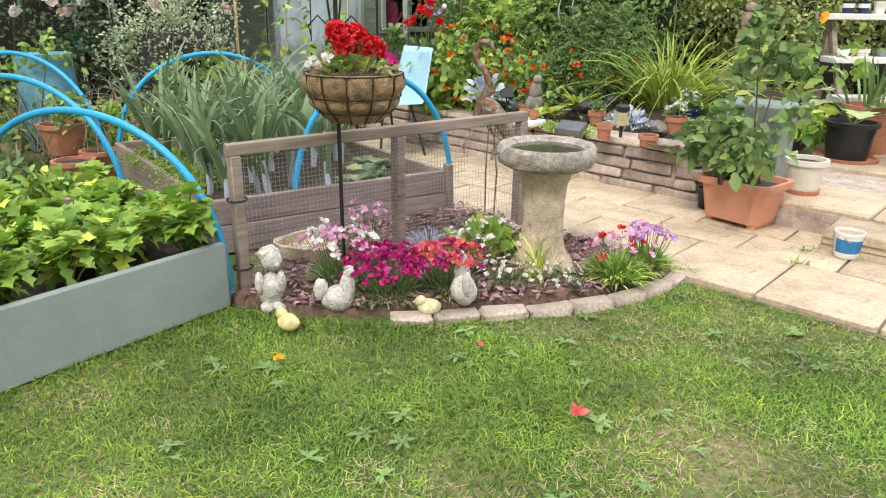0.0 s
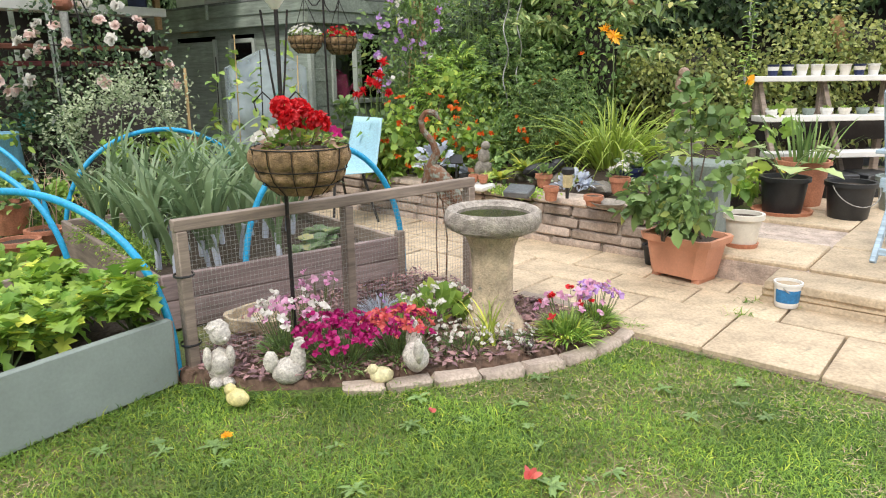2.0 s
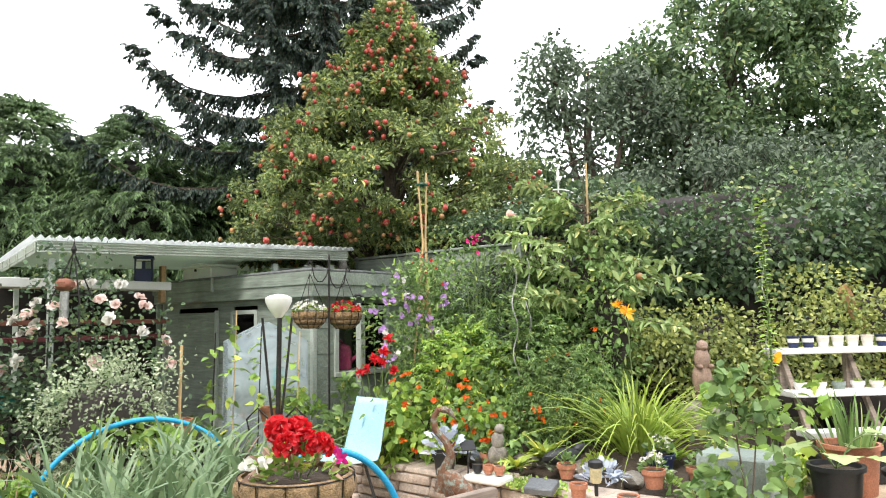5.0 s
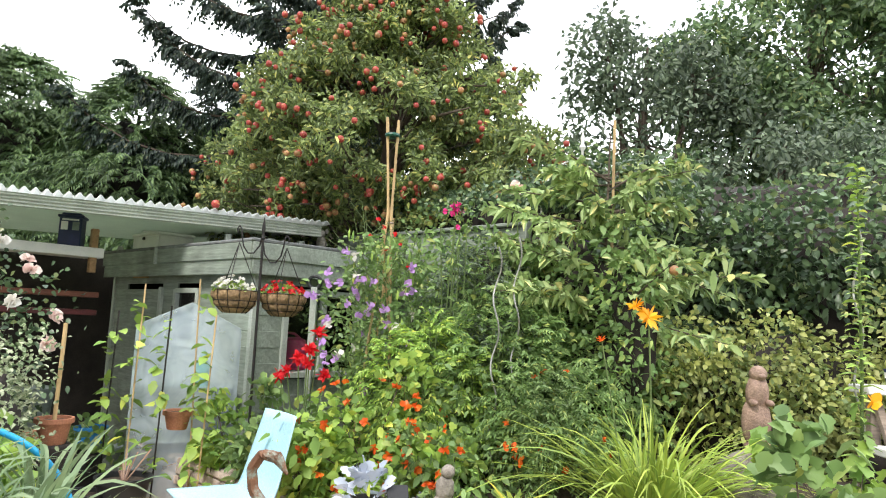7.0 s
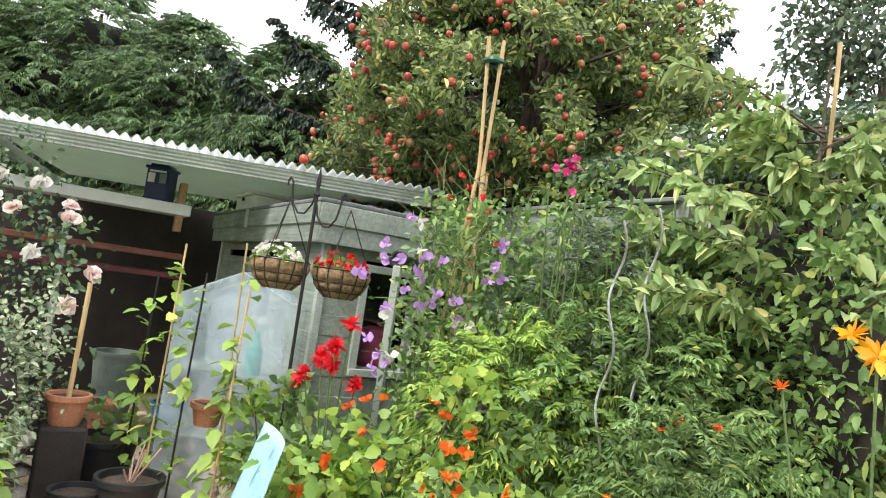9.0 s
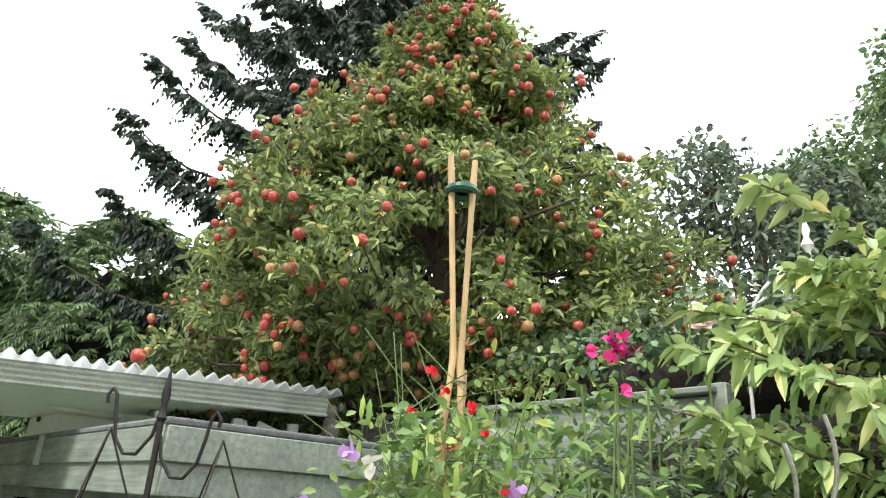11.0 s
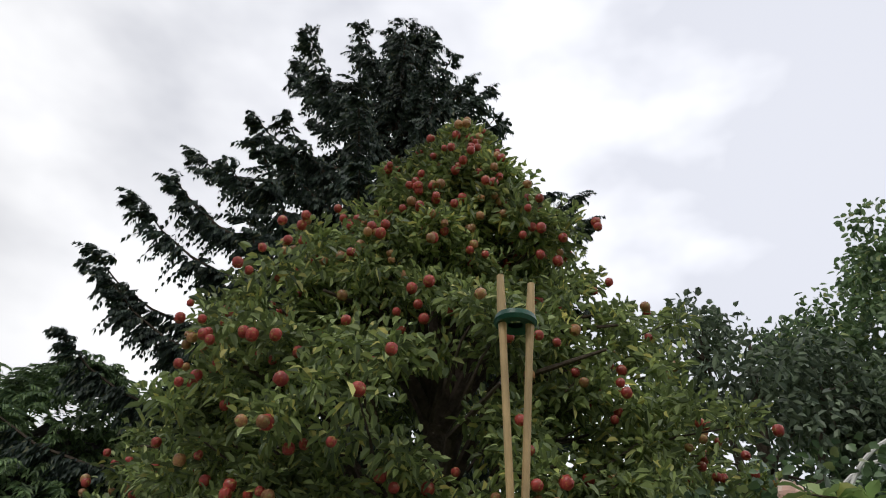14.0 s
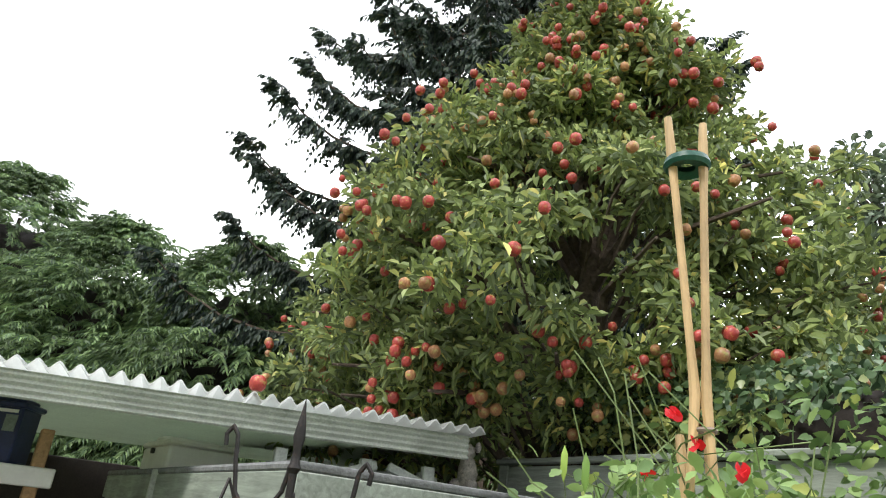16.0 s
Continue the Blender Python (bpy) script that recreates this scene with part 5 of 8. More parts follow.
part("spout", [g_tube([(0.09, 0, 0.06), (0.2, 0, 0.16), (0.27, 0, 0.27)], [0.025, 0.018, 0.014], 8)], M_PINK, can)
part("handle", [g_tube([(-0.09, 0, 0.08), (-0.18, 0, 0.2), (-0.12, 0, 0.31), (0.0, 0, 0.3), (0.05, 0, 0.26)], 0.012, 8)], M_PINK, can)
solid("window_shelf", [g_box((0.25, 0.9, 0.03))], M_SHEDTRIM, "pale shelf inside the shed window", "shelf", grid(SB - 0.16, SR0 + 0.6, 0.953), GRID)

# ---- lean-to canopy with corrugated roof ----
CS, CR0, CR1, CZ = -5.6, -0.28, 2.91, 2.13
canopy = thing("canopy", "corrugated roofed canopy on sage timber posts", "canopy")


def corrugated(length, depth, pitch, amp, n_per=8):
    n = int(length / pitch * n_per) + 1
    x = np.linspace(-length / 2, length / 2, n)
    z = amp * np.sin(x / pitch * 2 * np.pi)
    rows = []
    for zz in (0.004, -0.004):
        for y in (-depth / 2, depth / 2):
            rows.append(np.stack([x, np.full(n, y), z + zz], 1))
    v = np.concatenate(rows)
    f = []
    for i in range(n - 1):
        f += [[i, i + 1, n + i + 1, n + i], [2 * n + i, 3 * n + i, 3 * n + i + 1, 2 * n + i + 1], [i, 2 * n + i, 2 * n + i + 1, i + 1], [n + i, n + i + 1, 3 * n + i + 1, 3 * n + i]]
    return v, f


cd = 3.0
part("roof_sheet", [corrugated(CR1 - CR0 + 0.1, cd, 0.076, 0.017)], M_CLEARSHEET, canopy, "white corrugated roof sheet with a wavy edge", True, grid(CS - cd / 2 + 0.08, (CR0 + CR1) / 2, CZ + 0.11), GRID + 90)
# ribbed fascia and ribbed soffit, ribs along the edge
fv, ff = corrugated(0.11, CR1 - CR0, 0.027, 0.008)
part("fascia_sheet", [(fv @ np.array([[0, 0, 1.0], [0, 1, 0], [1, 0, 0]]), ff)], M_SHEET, canopy, "pale green ribbed fascia", True, grid(CS, (CR0 + CR1) / 2, CZ + 0.03), GRID)
part("soffit", [corrugated(cd - 0.1, CR1 - CR0, 0.07, 0.012)], M_SOFFIT, canopy, "pale green ribbed underside", True, grid(CS - cd / 2, (CR0 + CR1) / 2, CZ + 0.068), GRID)
for k_ in range(6):
    part("side_sheet", [corrugated(0.5, 0.02, 0.04, 0.005), g_box((0.52, 0.012, 0.11), (0, 0, 0.02))], M_SHEET, canopy, "", True, grid(CS - 0.25 - k_ * 0.5, CR0 - 0.02 - 0.015 * k_, CZ - 0.012 * k_), GRID)
for s_, r_ in ((CS - 0.12, CR1 - 0.15), (CS - 0.12, 2.05), (CS - 0.12, 2.45), (CS - 0.1, -0.15), (CS - 2.6, -0.15), (CS - 2.6, 1.5)):
    low = SH + 0.03 if r_ > 1.9 else 0.0
    gpart("post", (0.055, 0.055, CZ - 0.07 - low), s_, r_, (CZ - 0.07 + low) / 2, M_SHEDTRIM, canopy)
for r_, sg in ((2.3, 1), (CR1 - 0.15, -1)):
    part("brace", [g_bar(grid(CS - 0.12, r_, 1.97), grid(CS - 0.12, r_ + 0.2 * sg, CZ - 0.09), 0.035, 0.04)], M_SHEDTRIM, canopy)
part("trellis", [g_bar(grid(CS - 0.35, 2.2 + 0.12 * i, 1.96), grid(CS - 0.35, 2.2 + 0.12 * i, CZ - 0.08), 0.025, 0.02) for i in range(6)] + [g_bar(grid(CS - 0.35, 2.1, 2.02), grid(CS - 0.35, 2.9, 2.02), 0.02, 0.025)], M_SHEDTRIM, canopy, "small lattice under the roof")
# the roof runs askew of the shed and rises a little towards the fence
pivot = Vector(grid(CS, CR0, CZ))
canopy.matrix_basis = Matrix.Translation(Vector((-3.27, 6.84, CZ + 0.045))) @ Matrix.Rotation(radians(-12.5), 4, "Z") @ Matrix.Rotation(radians(0.75), 4, Vector((0.75, -0.66, 0))) @ Matrix.Translation(-pivot)
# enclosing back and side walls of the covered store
# the store's deep shade is put into this wall's near-black colour
solid("wall_store", [g_box((0.06, 5.5, 2.1), (0, 0, 1.05))], M_DARK, "timber back wall of the covered store, near-black for the shade inside", "wall", grid(-8.5, 1.2, 0), GRID, kind="structure")
shelf = thing("store_shelf", "long white shelf with a red-brown lower rail in the covered store", "shelf", grid(-6.3, -0.03, 0), GRID)
part("board", [g_box((0.3, 2.4, 0.09), (0, 0, 1.9))], M_WHITEPLASTIC, shelf, "white painted board")
part("lower_rail", [g_box((0.25, 2.4, 0.05), (0, 0, 1.52))], plain("red_brown_stain", (0.2, 0.07, 0.04), 0.7), shelf, "red-brown stained rail")
part("lower_rail", [g_box((0.22, 2.4, 0.05), (0, 0, 1.36))], MATS.setdefault("rb", plain("oxblood_paint", (0.12, 0.02, 0.02), 0.6)), shelf)
part("bracket", [g_box((0.05, 0.05, 1.9), (-0.1, -1.15, 0.95))], M_DARK, shelf)
part("bracket", [g_box((0.06, 0.06, 0.4), (0.1, 1.12, 1.92))], M_RAWWOOD, shelf)
bx = thing("nest_box", "navy blue wooden box shaped like a telephone kiosk", "box", grid(-6.3, 0.93, 1.946), GRID + 60)
bx.scale = (0.92, 0.92, 0.85)
part("body", [g_box((0.2, 0.2, 0.3), (0, 0, 0.15), None, 0.01)], M_NAVY, bx)
part("roof", [g_box((0.23, 0.23, 0.03), (0, 0, 0.31), None, 0.008), g_box((0.17, 0.17, 0.03), (0, 0, 0.335), None, 0.01), g_lathe([(0.02, 0.35), (0.025, 0.37), (0.0, 0.39)], 10)], M_NAVY, bx)
for sx in (-0.05, 0.05):
    part("window", [g_box((0.06, 0.006, 0.09), (sx, -0.102, 0.21), None, 0.001)], M_WHITEPLASTIC if sx < 0 else M_GREENBOX, bx, "small white barred window")
part("lettering", [g_box((0.15, 0.005, 0.018), (0, -0.102, 0.275), None, 0.001)], M_WHITEPLASTIC, bx)
wb = thing("white_box", "white plastic storage box with a slotted lid on the shed roof", "box", grid(-6.47, 1.84, SH + 0.063), GRID)
part("body", [g_box((0.62, 0.36, 0.14), (0, 0, 0.07), None, 0.015)], M_WHITEPLASTIC, wb)
part("lid", [g_box((0.64, 0.38, 0.03), (0, 0, 0.152), None, 0.01), g_box((0.2, 0.3, 0.04), (-0.1, 0, 0.18), None, 0.012)], M_WHITEPLASTIC, wb)
part("knob", [g_box((0.03, 0.02, 0.03), (0, -0.195, 0.11), None, 0.004)], M_BLACK, wb)
# store clutter: pots, tubs, crates
for i, (s_, r_, rad, h_, mt, lab) in enumerate(((-6.2, 0.7, 0.16, 0.3, M_TERRA, "stacked terracotta pot in the dark store"), (-5.9, 0.35, 0.17, 0.34, M_BLACK, "black plastic pot with a rim in the store"), (-5.6, 1.15, 0.12, 0.24, M_GREENBOX, "grey plastic planter in the store"),
                                               (-6.6, 0.2, 0.15, 0.5, M_BLACK, "tall black tub in the store"), (-6.4, 1.3, 0.14, 0.28, M_TUBBLUE, "blue plastic tub in the store"), (-6.9, 0.9, 0.2, 0.6, M_GREENBOX, "grey-green bin in the store"))):
    solid("store_pot", [g_lathe([(rad * 0.72, 0), (rad, h_), (rad * 1.06, h_), (rad * 1.06, h_ + 0.03), (rad * 0.95, h_ + 0.03), (rad * 0.9, h_ * 0.9), (0, h_ * 0.9)], 24, (0, 0, 0), 0, 0, False)], mt, lab, "pot", grid(s_, r_, 0.0))
bench = thing("potting_bench", "green-topped potting bench in the covered store", "bench", grid(-6.3, -0.2, 0), GRID)
part("top", [g_box((1.0, 0.6, 0.04), (0, 0, 0.75))], MATS.setdefault("bg", plain("dark_green_paint", (0.04, 0.13, 0.08), 0.6)), bench)
for sx in (-0.45, 0.45):
    for sy in (-0.25, 0.25):
        part("leg", [g_box((0.05, 0.05, 0.73), (sx, sy, 0.365))], M_DARK, bench)
for i, (x, y, mt) in enumerate(((-0.3, 0, M_TERRA), (0.05, 0.1, M_WHITEPLASTIC), (0.3, -0.1, M_BLACK), (0.12, -0.18, M_TEAL))):
    p = np.array(grid(-6.3, -0.2)[:2]) + E1 * x + E2 * y
    solid("small_pot", [g_lathe([(0.05, 0), (0.075, 0.11), (0.08, 0.13), (0.07, 0.13), (0.065, 0.1), (0, 0.1)], 18, (0, 0, 0), 0, 0, False)], mt, "small plant pot on the potting bench", "pot", (p[0], p[1], 0.77), 0, "pots on the bench")

# ---- waney-edged fence behind the shed ----
fence = thing("fence", "sage green fence of overlapping waney-edged boards", "fence", kind="structure")
for j in range(10):
    n = 60
    x = np.linspace(-1.25, 1.25, n)
    r = RS(j + 50)
    wave = np.interp(x, np.linspace(-1.25, 1.25, 14), r.randn(14) * 0.016)
    lo, hi = -0.09 + wave, np.full(n, 0.1)
    v = np.concatenate([np.stack([x, np.full(n, -0.012), lo], 1), np.stack([x, np.full(n, 0.008), hi], 1), np.stack([x, np.full(n, 0.006), lo], 1), np.stack([x, np.full(n, 0.012), hi], 1)])
    f = [q for i in range(n - 1) for q in ([i, i + 1, n + i + 1, n + i], [i, 2 * n + i, 2 * n + i + 1, i + 1], [2 * n + i, 3 * n + i, 3 * n + i + 1, 2 * n + i + 1], [n + i, n + i + 1, 3 * n + i + 1, 3 * n + i])]
    part("board", [(v, f)], M_FENCE, fence, "", False, grid(-4.3, 3.36 + (j % 2) * 0.004, 0.78 + j * 0.152), GRID)
part("capping", [g_box((2.5, 0.05, 0.03), (0, 0, 0))], M_FENCE, fence, "", True, grid(-4.3, 3.35, 2.27), GRID)
for s_ in (-5.52, -3.05):
    part("fence_post", [g_box((0.08, 0.08, 2.3), (0, 0, 1.15))], M_FENCE, fence, "", True, grid(s_, 3.4, 0), GRID)
gar = [g_blob((0, 0, 0.09), (0.055, 0.05, 0.09), 0.2, 3, 1), g_blob((0, -0.02, 0.2), (0.045, 0.045, 0.045), 0.25, 3, 2), g_blob((0.045, 0.02, 0.23), (0.02, 0.012, 0.03), 0.2, 3, 3, 2), g_blob((-0.045, 0.02, 0.23), (0.02, 0.012, 0.03), 0.2, 3, 4, 2), g_blob((0, -0.06, 0.19), (0.02, 0.025, 0.015), 0.2, 3, 5, 2), g_blob((0.05, -0.03, 0.03), (0.03, 0.04, 0.03), 0.2, 3, 6, 2), g_blob((-0.05, -0.03, 0.03), (0.03, 0.04, 0.03), 0.2, 3, 7, 2)]
solid("gargoyle", gar, M_STATUE, "small weathered stone gargoyle on a fence post ledge", "statue", grid(-5.45, 3.06, 2.08), -20)
solid("post_ledge", [g_box((0.13, 0.13, 2.08), (0, 0, 1.04))], M_SHEDTRIM, "sage timber post with a small ledge", "post", grid(-5.45, 3.08, 0), GRID)

# ---- small plastic greenhouse ----
gh = thing("mini_greenhouse", "small tent-shaped greenhouse of creased clear plastic film", "greenhouse", (-1.38, 7.5, 0.0), 20)
W_, D_, EV, PK = 0.72, 0.58, 1.3, 1.475
for sx in (-1, 1):
    for sy in (-1, 1):
        part("upright", [g_tube([(sx * W_ / 2, sy * D_ / 2, 0), (sx * W_ / 2, sy * D_ / 2, EV)], 0.009, 6)], M_GREENBOX, gh)
    for sy in (-1, 1):
        part("rafter", [g_tube([(sx * W_ / 2, sy * D_ / 2, EV), (0, sy * D_ / 2, PK)], 0.009, 6)], M_GREENBOX, gh)
part("ridge", [g_tube([(0, -D_ / 2, PK), (0, D_ / 2, PK)], 0.009, 6)], M_GREENBOX, gh)
hx, hy = W_ / 2 + 0.012, D_ / 2 + 0.012
gvs = [(-hx, -hy, 0.02), (hx, -hy, 0.02), (hx, -hy, EV), (0, -hy, PK + 0.01), (-hx, -hy, EV), (-hx, hy, 0.02), (hx, hy, 0.02), (hx, hy, EV), (0, hy, PK + 0.01), (-hx, hy, EV)]
cover = part("film_cover", [(gvs, [[0, 1, 2, 3, 4], [6, 5, 9, 8, 7], [1, 6, 7, 2], [5, 0, 4, 9], [2, 7, 8, 3], [4, 3, 8, 9]])], M_FILM, gh, "creased translucent film", False)
cover.visible_shadow = False
for z_ in (0.45, 0.85):
    part("shelf", [g_box((W_ - 0.04, D_ - 0.06, 0.012), (0, 0, z_), None, 0.002)], M_GREENBOX, gh)
bt = solid("spray_bottle", [g_lathe([(0.045, 0), (0.05, 0.02), (0.05, 0.16), (0.02, 0.22), (0.018, 0.27), (0.0, 0.27)], 16)], M_TEAL, "teal plastic spray bottle inside the greenhouse", "bottle", (-1.22, 7.38, 0.857))

# ---- crook poles, hanging baskets by the shed ----
ob_pole = thing("shepherd_pole", "dark iron pole with a spear tip and scrolled hooks", "pole", (-0.66, 6.86, 0.3))
part("shaft", [g_tube([(0, 0, -0.05), (0.0, 0, 1.66)], 0.0095, 8)], M_IRON, ob_pole)
part("finial", [g_lathe([(0.0095, 1.64), (0.016, 1.652), (0.011, 1.664), (0.009, 1.69), (0.014, 1.72), (0.01, 1.75), (0.0, 1.81)], 10)], M_IRON, ob_pole, "spear-shaped finial")
for sg, drop in ((-1, 0.0), (1, -0.06)):
    # a swan-neck arm: down from the shaft, up again and over in a small curl
    arm = np.array([(0.008, 1.66), (0.02, 1.6), (0.06, 1.545), (0.1, 1.545), (0.135, 1.59), (0.15, 1.66), (0.157, 1.715), (0.172, 1.735), (0.187, 1.715), (0.183, 1.69)])
    u = np.linspace(0, len(arm) - 1, 46)
    ax_, az_ = np.interp(u, range(len(arm)), arm[:, 0]), np.interp(u, range(len(arm)), arm[:, 1])
    part("scroll_hook", [g_tube(np.stack([sg * ax_, np.zeros(46), az_ + drop], 1), 0.0055, 6)], M_IRON, ob_pole)


def trailing_basket(at, pet, label, seed):
    b = coir_basket(at, 0.155, 0.16, label, "baskets hung before the shed")
    r = RS(seed)
    n = 60
    d = inside_ball(n, r, 0.3)
    d[:, 2] = np.abs(d[:, 2])
    part("foliage", [g_broad(d * np.array([0.15, 0.15, 0.07]) + np.array([0, 0, 0.15]), d + np.array([0, 0, 0.2]), 0.045, 0.04, 0.3, 0.2, seed, 0.6)], L_BRIGHT, b)
    tagged(part("bloom", [petal_flower(q * np.array([0.16, 0.16, 0.09]) + np.array([0, 0, 0.17]), q + np.array([0, 0, 0.4]), 0.026, 5, seed + i, 0.3) for i, q in enumerate(d[:36])], pet, b), kind="stuff")
    for a in (0.5, 2.6, 4.7):
        part("chain", [g_tube([(0.15 * np.cos(a), 0.15 * np.sin(a), 0.16), (0, 0, 0.5)], 0.0035, 5)], M_IRON, b)
    return b


trailing_basket((-0.84, 6.9, 1.42), P_WHITE, "coir hanging basket with small white flowers", 31)
trailing_basket((-0.54, 7.05, 1.41), P_RED, "coir hanging basket with red and yellow flowers", 45)
hk = thing("spade_handle", "upright timber post with a black ring handle", "post", (-0.47, 7.68, 0.3))
part("shaft", [g_box((0.05, 0.05, 1.36), (0, 0, 0.68))], M_SHEDTRIM, hk)
a = np.linspace(0, 6.283, 25)
part("ring", [g_tube(np.stack([np.cos(a) * 0.05, np.zeros(25), np.sin(a) * 0.05 + 1.4], 1), 0.014, 8)], M_BLACK, hk)

# ---- blue plastic chair on the path ----
pc = thing("plastic_chair", "pale blue moulded plastic chair on dark metal legs", "chair", (-0.46, 5.83, 0.02), 133)
# local: the sitter faces +y
nu, nv = 17, 15
prof = [(-0.2 + 0.40 * t, 0.43 + 0.015 * t) for t in np.linspace(1, 0, 8)]
prof += [(-0.215, 0.45), (-0.235, 0.5)] + [(-0.245 - 0.085 * t, 0.54 + 0.32 * t) for t in np.linspace(0, 1, 7)]
pv = []
for (y, z) in prof:
    back = z > 0.48
    half = 0.215 - (0.03 * (z - 0.5) / 0.36 if back else 0.0)
    for x in np.linspace(-1, 1, nu):
        dish = 0.018 * (1 - x * x)
        pv.append((x * half, y - (dish if back else 0), z - (0 if back else dish)))
n_r = len(prof)
pf = []
for i in range(n_r - 1):
    for j in range(nu - 1):
        zc = (prof[i][1] + prof[i + 1][1]) / 2
        if 0.52 < zc < 0.56 and 5 <= j < nu - 6:
            continue
        pf.append([i * nu + j, i * nu + j + 1, (i + 1) * nu + j + 1, (i + 1) * nu + j])
shell = part("shell", [(pv, pf)], M_CHAIRBLUE, pc, "one-piece seat and back with a hand hole")
mod = shell.modifiers.new("thick", "SOLIDIFY")
mod.thickness = 0.009
for sx in (-1, 1):
    part("leg", [g_tube([(sx * 0.15, 0.15, 0.42), (sx * 0.2, 0.22, 0.0)], 0.011, 8)], M_BLACK, pc)
    part("leg", [g_tube([(sx * 0.15, -0.13, 0.42), (sx * 0.2, -0.24, 0.0)], 0.011, 8)], M_BLACK, pc)

# ---- pots and things by the step ----
def pot(name, at, r, h, mat, label, lip=0.012, taper=0.72, category="pot", soil=True, group=""):
    ob = thing(name, label, category, at, 0, group)
    part("body", [g_lathe([(r * taper, 0), (r * taper + 0.004, 0.01), (r * 0.97, h - 0.03), (r + lip, h - 0.03), (r + lip, h), (r * 0.93, h), (r * 0.9, h * 0.85), (0, h * 0.85)], 32, (0, 0, 0), 0, 0, False)], mat, ob)
    if soil:
        part("soil", [g_lathe([(0, h * 0.9), (r * 0.92, h * 0.88)], 20, (0, 0, 0), 0.03, 2, False)], M_SOIL, ob)
    return ob


trough = thing("trough_planter", "large rectangular terracotta plastic planter on feet", "planter", (1.81, 4.15, 0.02), -50)
tp = []
for (sx, sy, z) in ((0.17, 0.125, 0.035), (0.2, 0.15, 0.235), (0.222, 0.172, 0.235), (0.228, 0.178, 0.275), (0.205, 0.155, 0.275), (0.195, 0.145, 0.22)):
    c = 0.045
    tp += [(-sx + c, -sy, z), (sx - c, -sy, z), (sx, -sy + c, z), (sx, sy - c, z), (sx - c, sy, z), (-sx + c, sy, z), (-sx, sy - c, z), (-sx, -sy + c, z)]
tf = [[i * 8 + j, i * 8 + (j + 1) % 8, (i + 1) * 8 + (j + 1) % 8, (i + 1) * 8 + j] for i in range(5) for j in range(8)] + [list(range(8))[::-1], [40 + j for j in range(8)]]
part("body", [(np.array(tp), tf)], M_TERRAPLASTIC, trough)
for sx in (-0.13, 0.13):
    part("foot", [g_box((0.05, 0.2, 0.035), (sx, 0, 0.0175))], M_TERRAPLASTIC, trough)
part("soil", [g_box((0.36, 0.26, 0.02), (0, 0, 0.235))], M_SOIL, trough)


def shrub(name, label, at, size, n, leaf, lm, lw, seed, broad=True, stems=6, category="shrub", shell=0.35, cut=0.0, lump=0.35, flat=0.5, droop=0.3, stem_r=0.008):
    """A leafy bush: stems from the base, leaves in clumps that leave gaps."""
    r = RS(seed)
    ob = thing(name, label, category, at)
    size = np.array(size, float)
    k = max(6, n // 55)
    cl = inside_ball(k, r, shell) * (1 + 0.25 * r.randn(k, 1))
    idx = r.randint(k, size=n)
    d = cl[idx] + r.randn(n, 3) * lump * 0.5
    p = d * size + np.array([0, 0, size[2]])
    p[:, 2] = np.maximum(p[:, 2], 0.03)
    w = unit(d) * 0.6 + r.randn(n, 3) * 0.5 + np.array([0, 0, 0.25])
    part("foliage", [(g_broad if broad else g_leaves)(p, w, lm, lw, droop, 0.2, seed, flat, cut) if broad else g_leaves(p, w, lm, lw, droop, 0.2, seed, flat, True)], leaf, ob)
    tubes = []
    for i in range(stems):
        q = cl[i % k] * size * 0.9 + np.array([0, 0, size[2]])
        tubes.append(g_tube([(r.randn() * 0.02, r.randn() * 0.02, 0), (q[0] * 0.35, q[1] * 0.35, q[2] * 0.5), q], [stem_r, stem_r * 0.7, stem_r * 0.3], 6))
    part("branch", tubes, M_BARK, ob)
    return ob


shrub("hydrangea_shrub", "bushy green shrub with broad leaves growing in the planter", (1.84, 4.15, 0.25), (0.31, 0.28, 0.36), 560, L_MID, 0.078, 0.056, 5, True, 5)
shrub("hydrangea_shrub", "lower side shoots of the green shrub in the planter", (1.65, 4.07, 0.27), (0.2, 0.17, 0.14), 140, L_MID, 0.07, 0.05, 6, True, 3)
pot("black_pot", grid(-0.42, 1.16, 0.02), 0.065, 0.13, M_BLACK, "small black plastic pot on the path")
pot("white_pot", (2.22, 4.3, 0.17), 0.11, 0.21, M_CREAM, "cream glazed pot on a terracotta saucer")
solid("saucer", [g_lathe([(0.07, 0), (0.09, 0.0), (0.1, 0.03), (0.09, 0.03), (0.08, 0.012), (0, 0.012)], 24, (0, 0, 0), 0, 0, False)], M_TERRA, "terracotta saucer under the cream pot", "saucer", (2.22, 4.3, 0.168))
bk = thing("paint_bucket", "white plastic bucket with a blue label and wire handle", "bucket", (2.15, 3.58, 0.025), 30)
part("body", [g_lathe([(0.055, 0), (0.058, 0.005), (0.067, 0.12), (0.072, 0.122), (0.072, 0.135), (0.064, 0.135), (0.06, 0.02), (0, 0.02)], 28, (0, 0, 0), 0, 0, False)], M_WHITEPLASTIC, bk)
part("label", [(lambda v, f: (v, [q for q in f if all(v[i][1] < 0.03 for i in q)]))(*g_lathe([(0.0605, 0.03), (0.0665, 0.1)], 28, (0, 0, 0), 0, 0, False))], M_TUBBLUE, bk, "blue printed label band")
part("handle", [g_tube([(0.07 * np.cos(t), -0.02 - 0.03 * np.sin(t), 0.115 - 0.035 * np.sin(t)) for t in np.linspace(0, np.pi, 14)], 0.003, 6)], M_WIRE, bk)

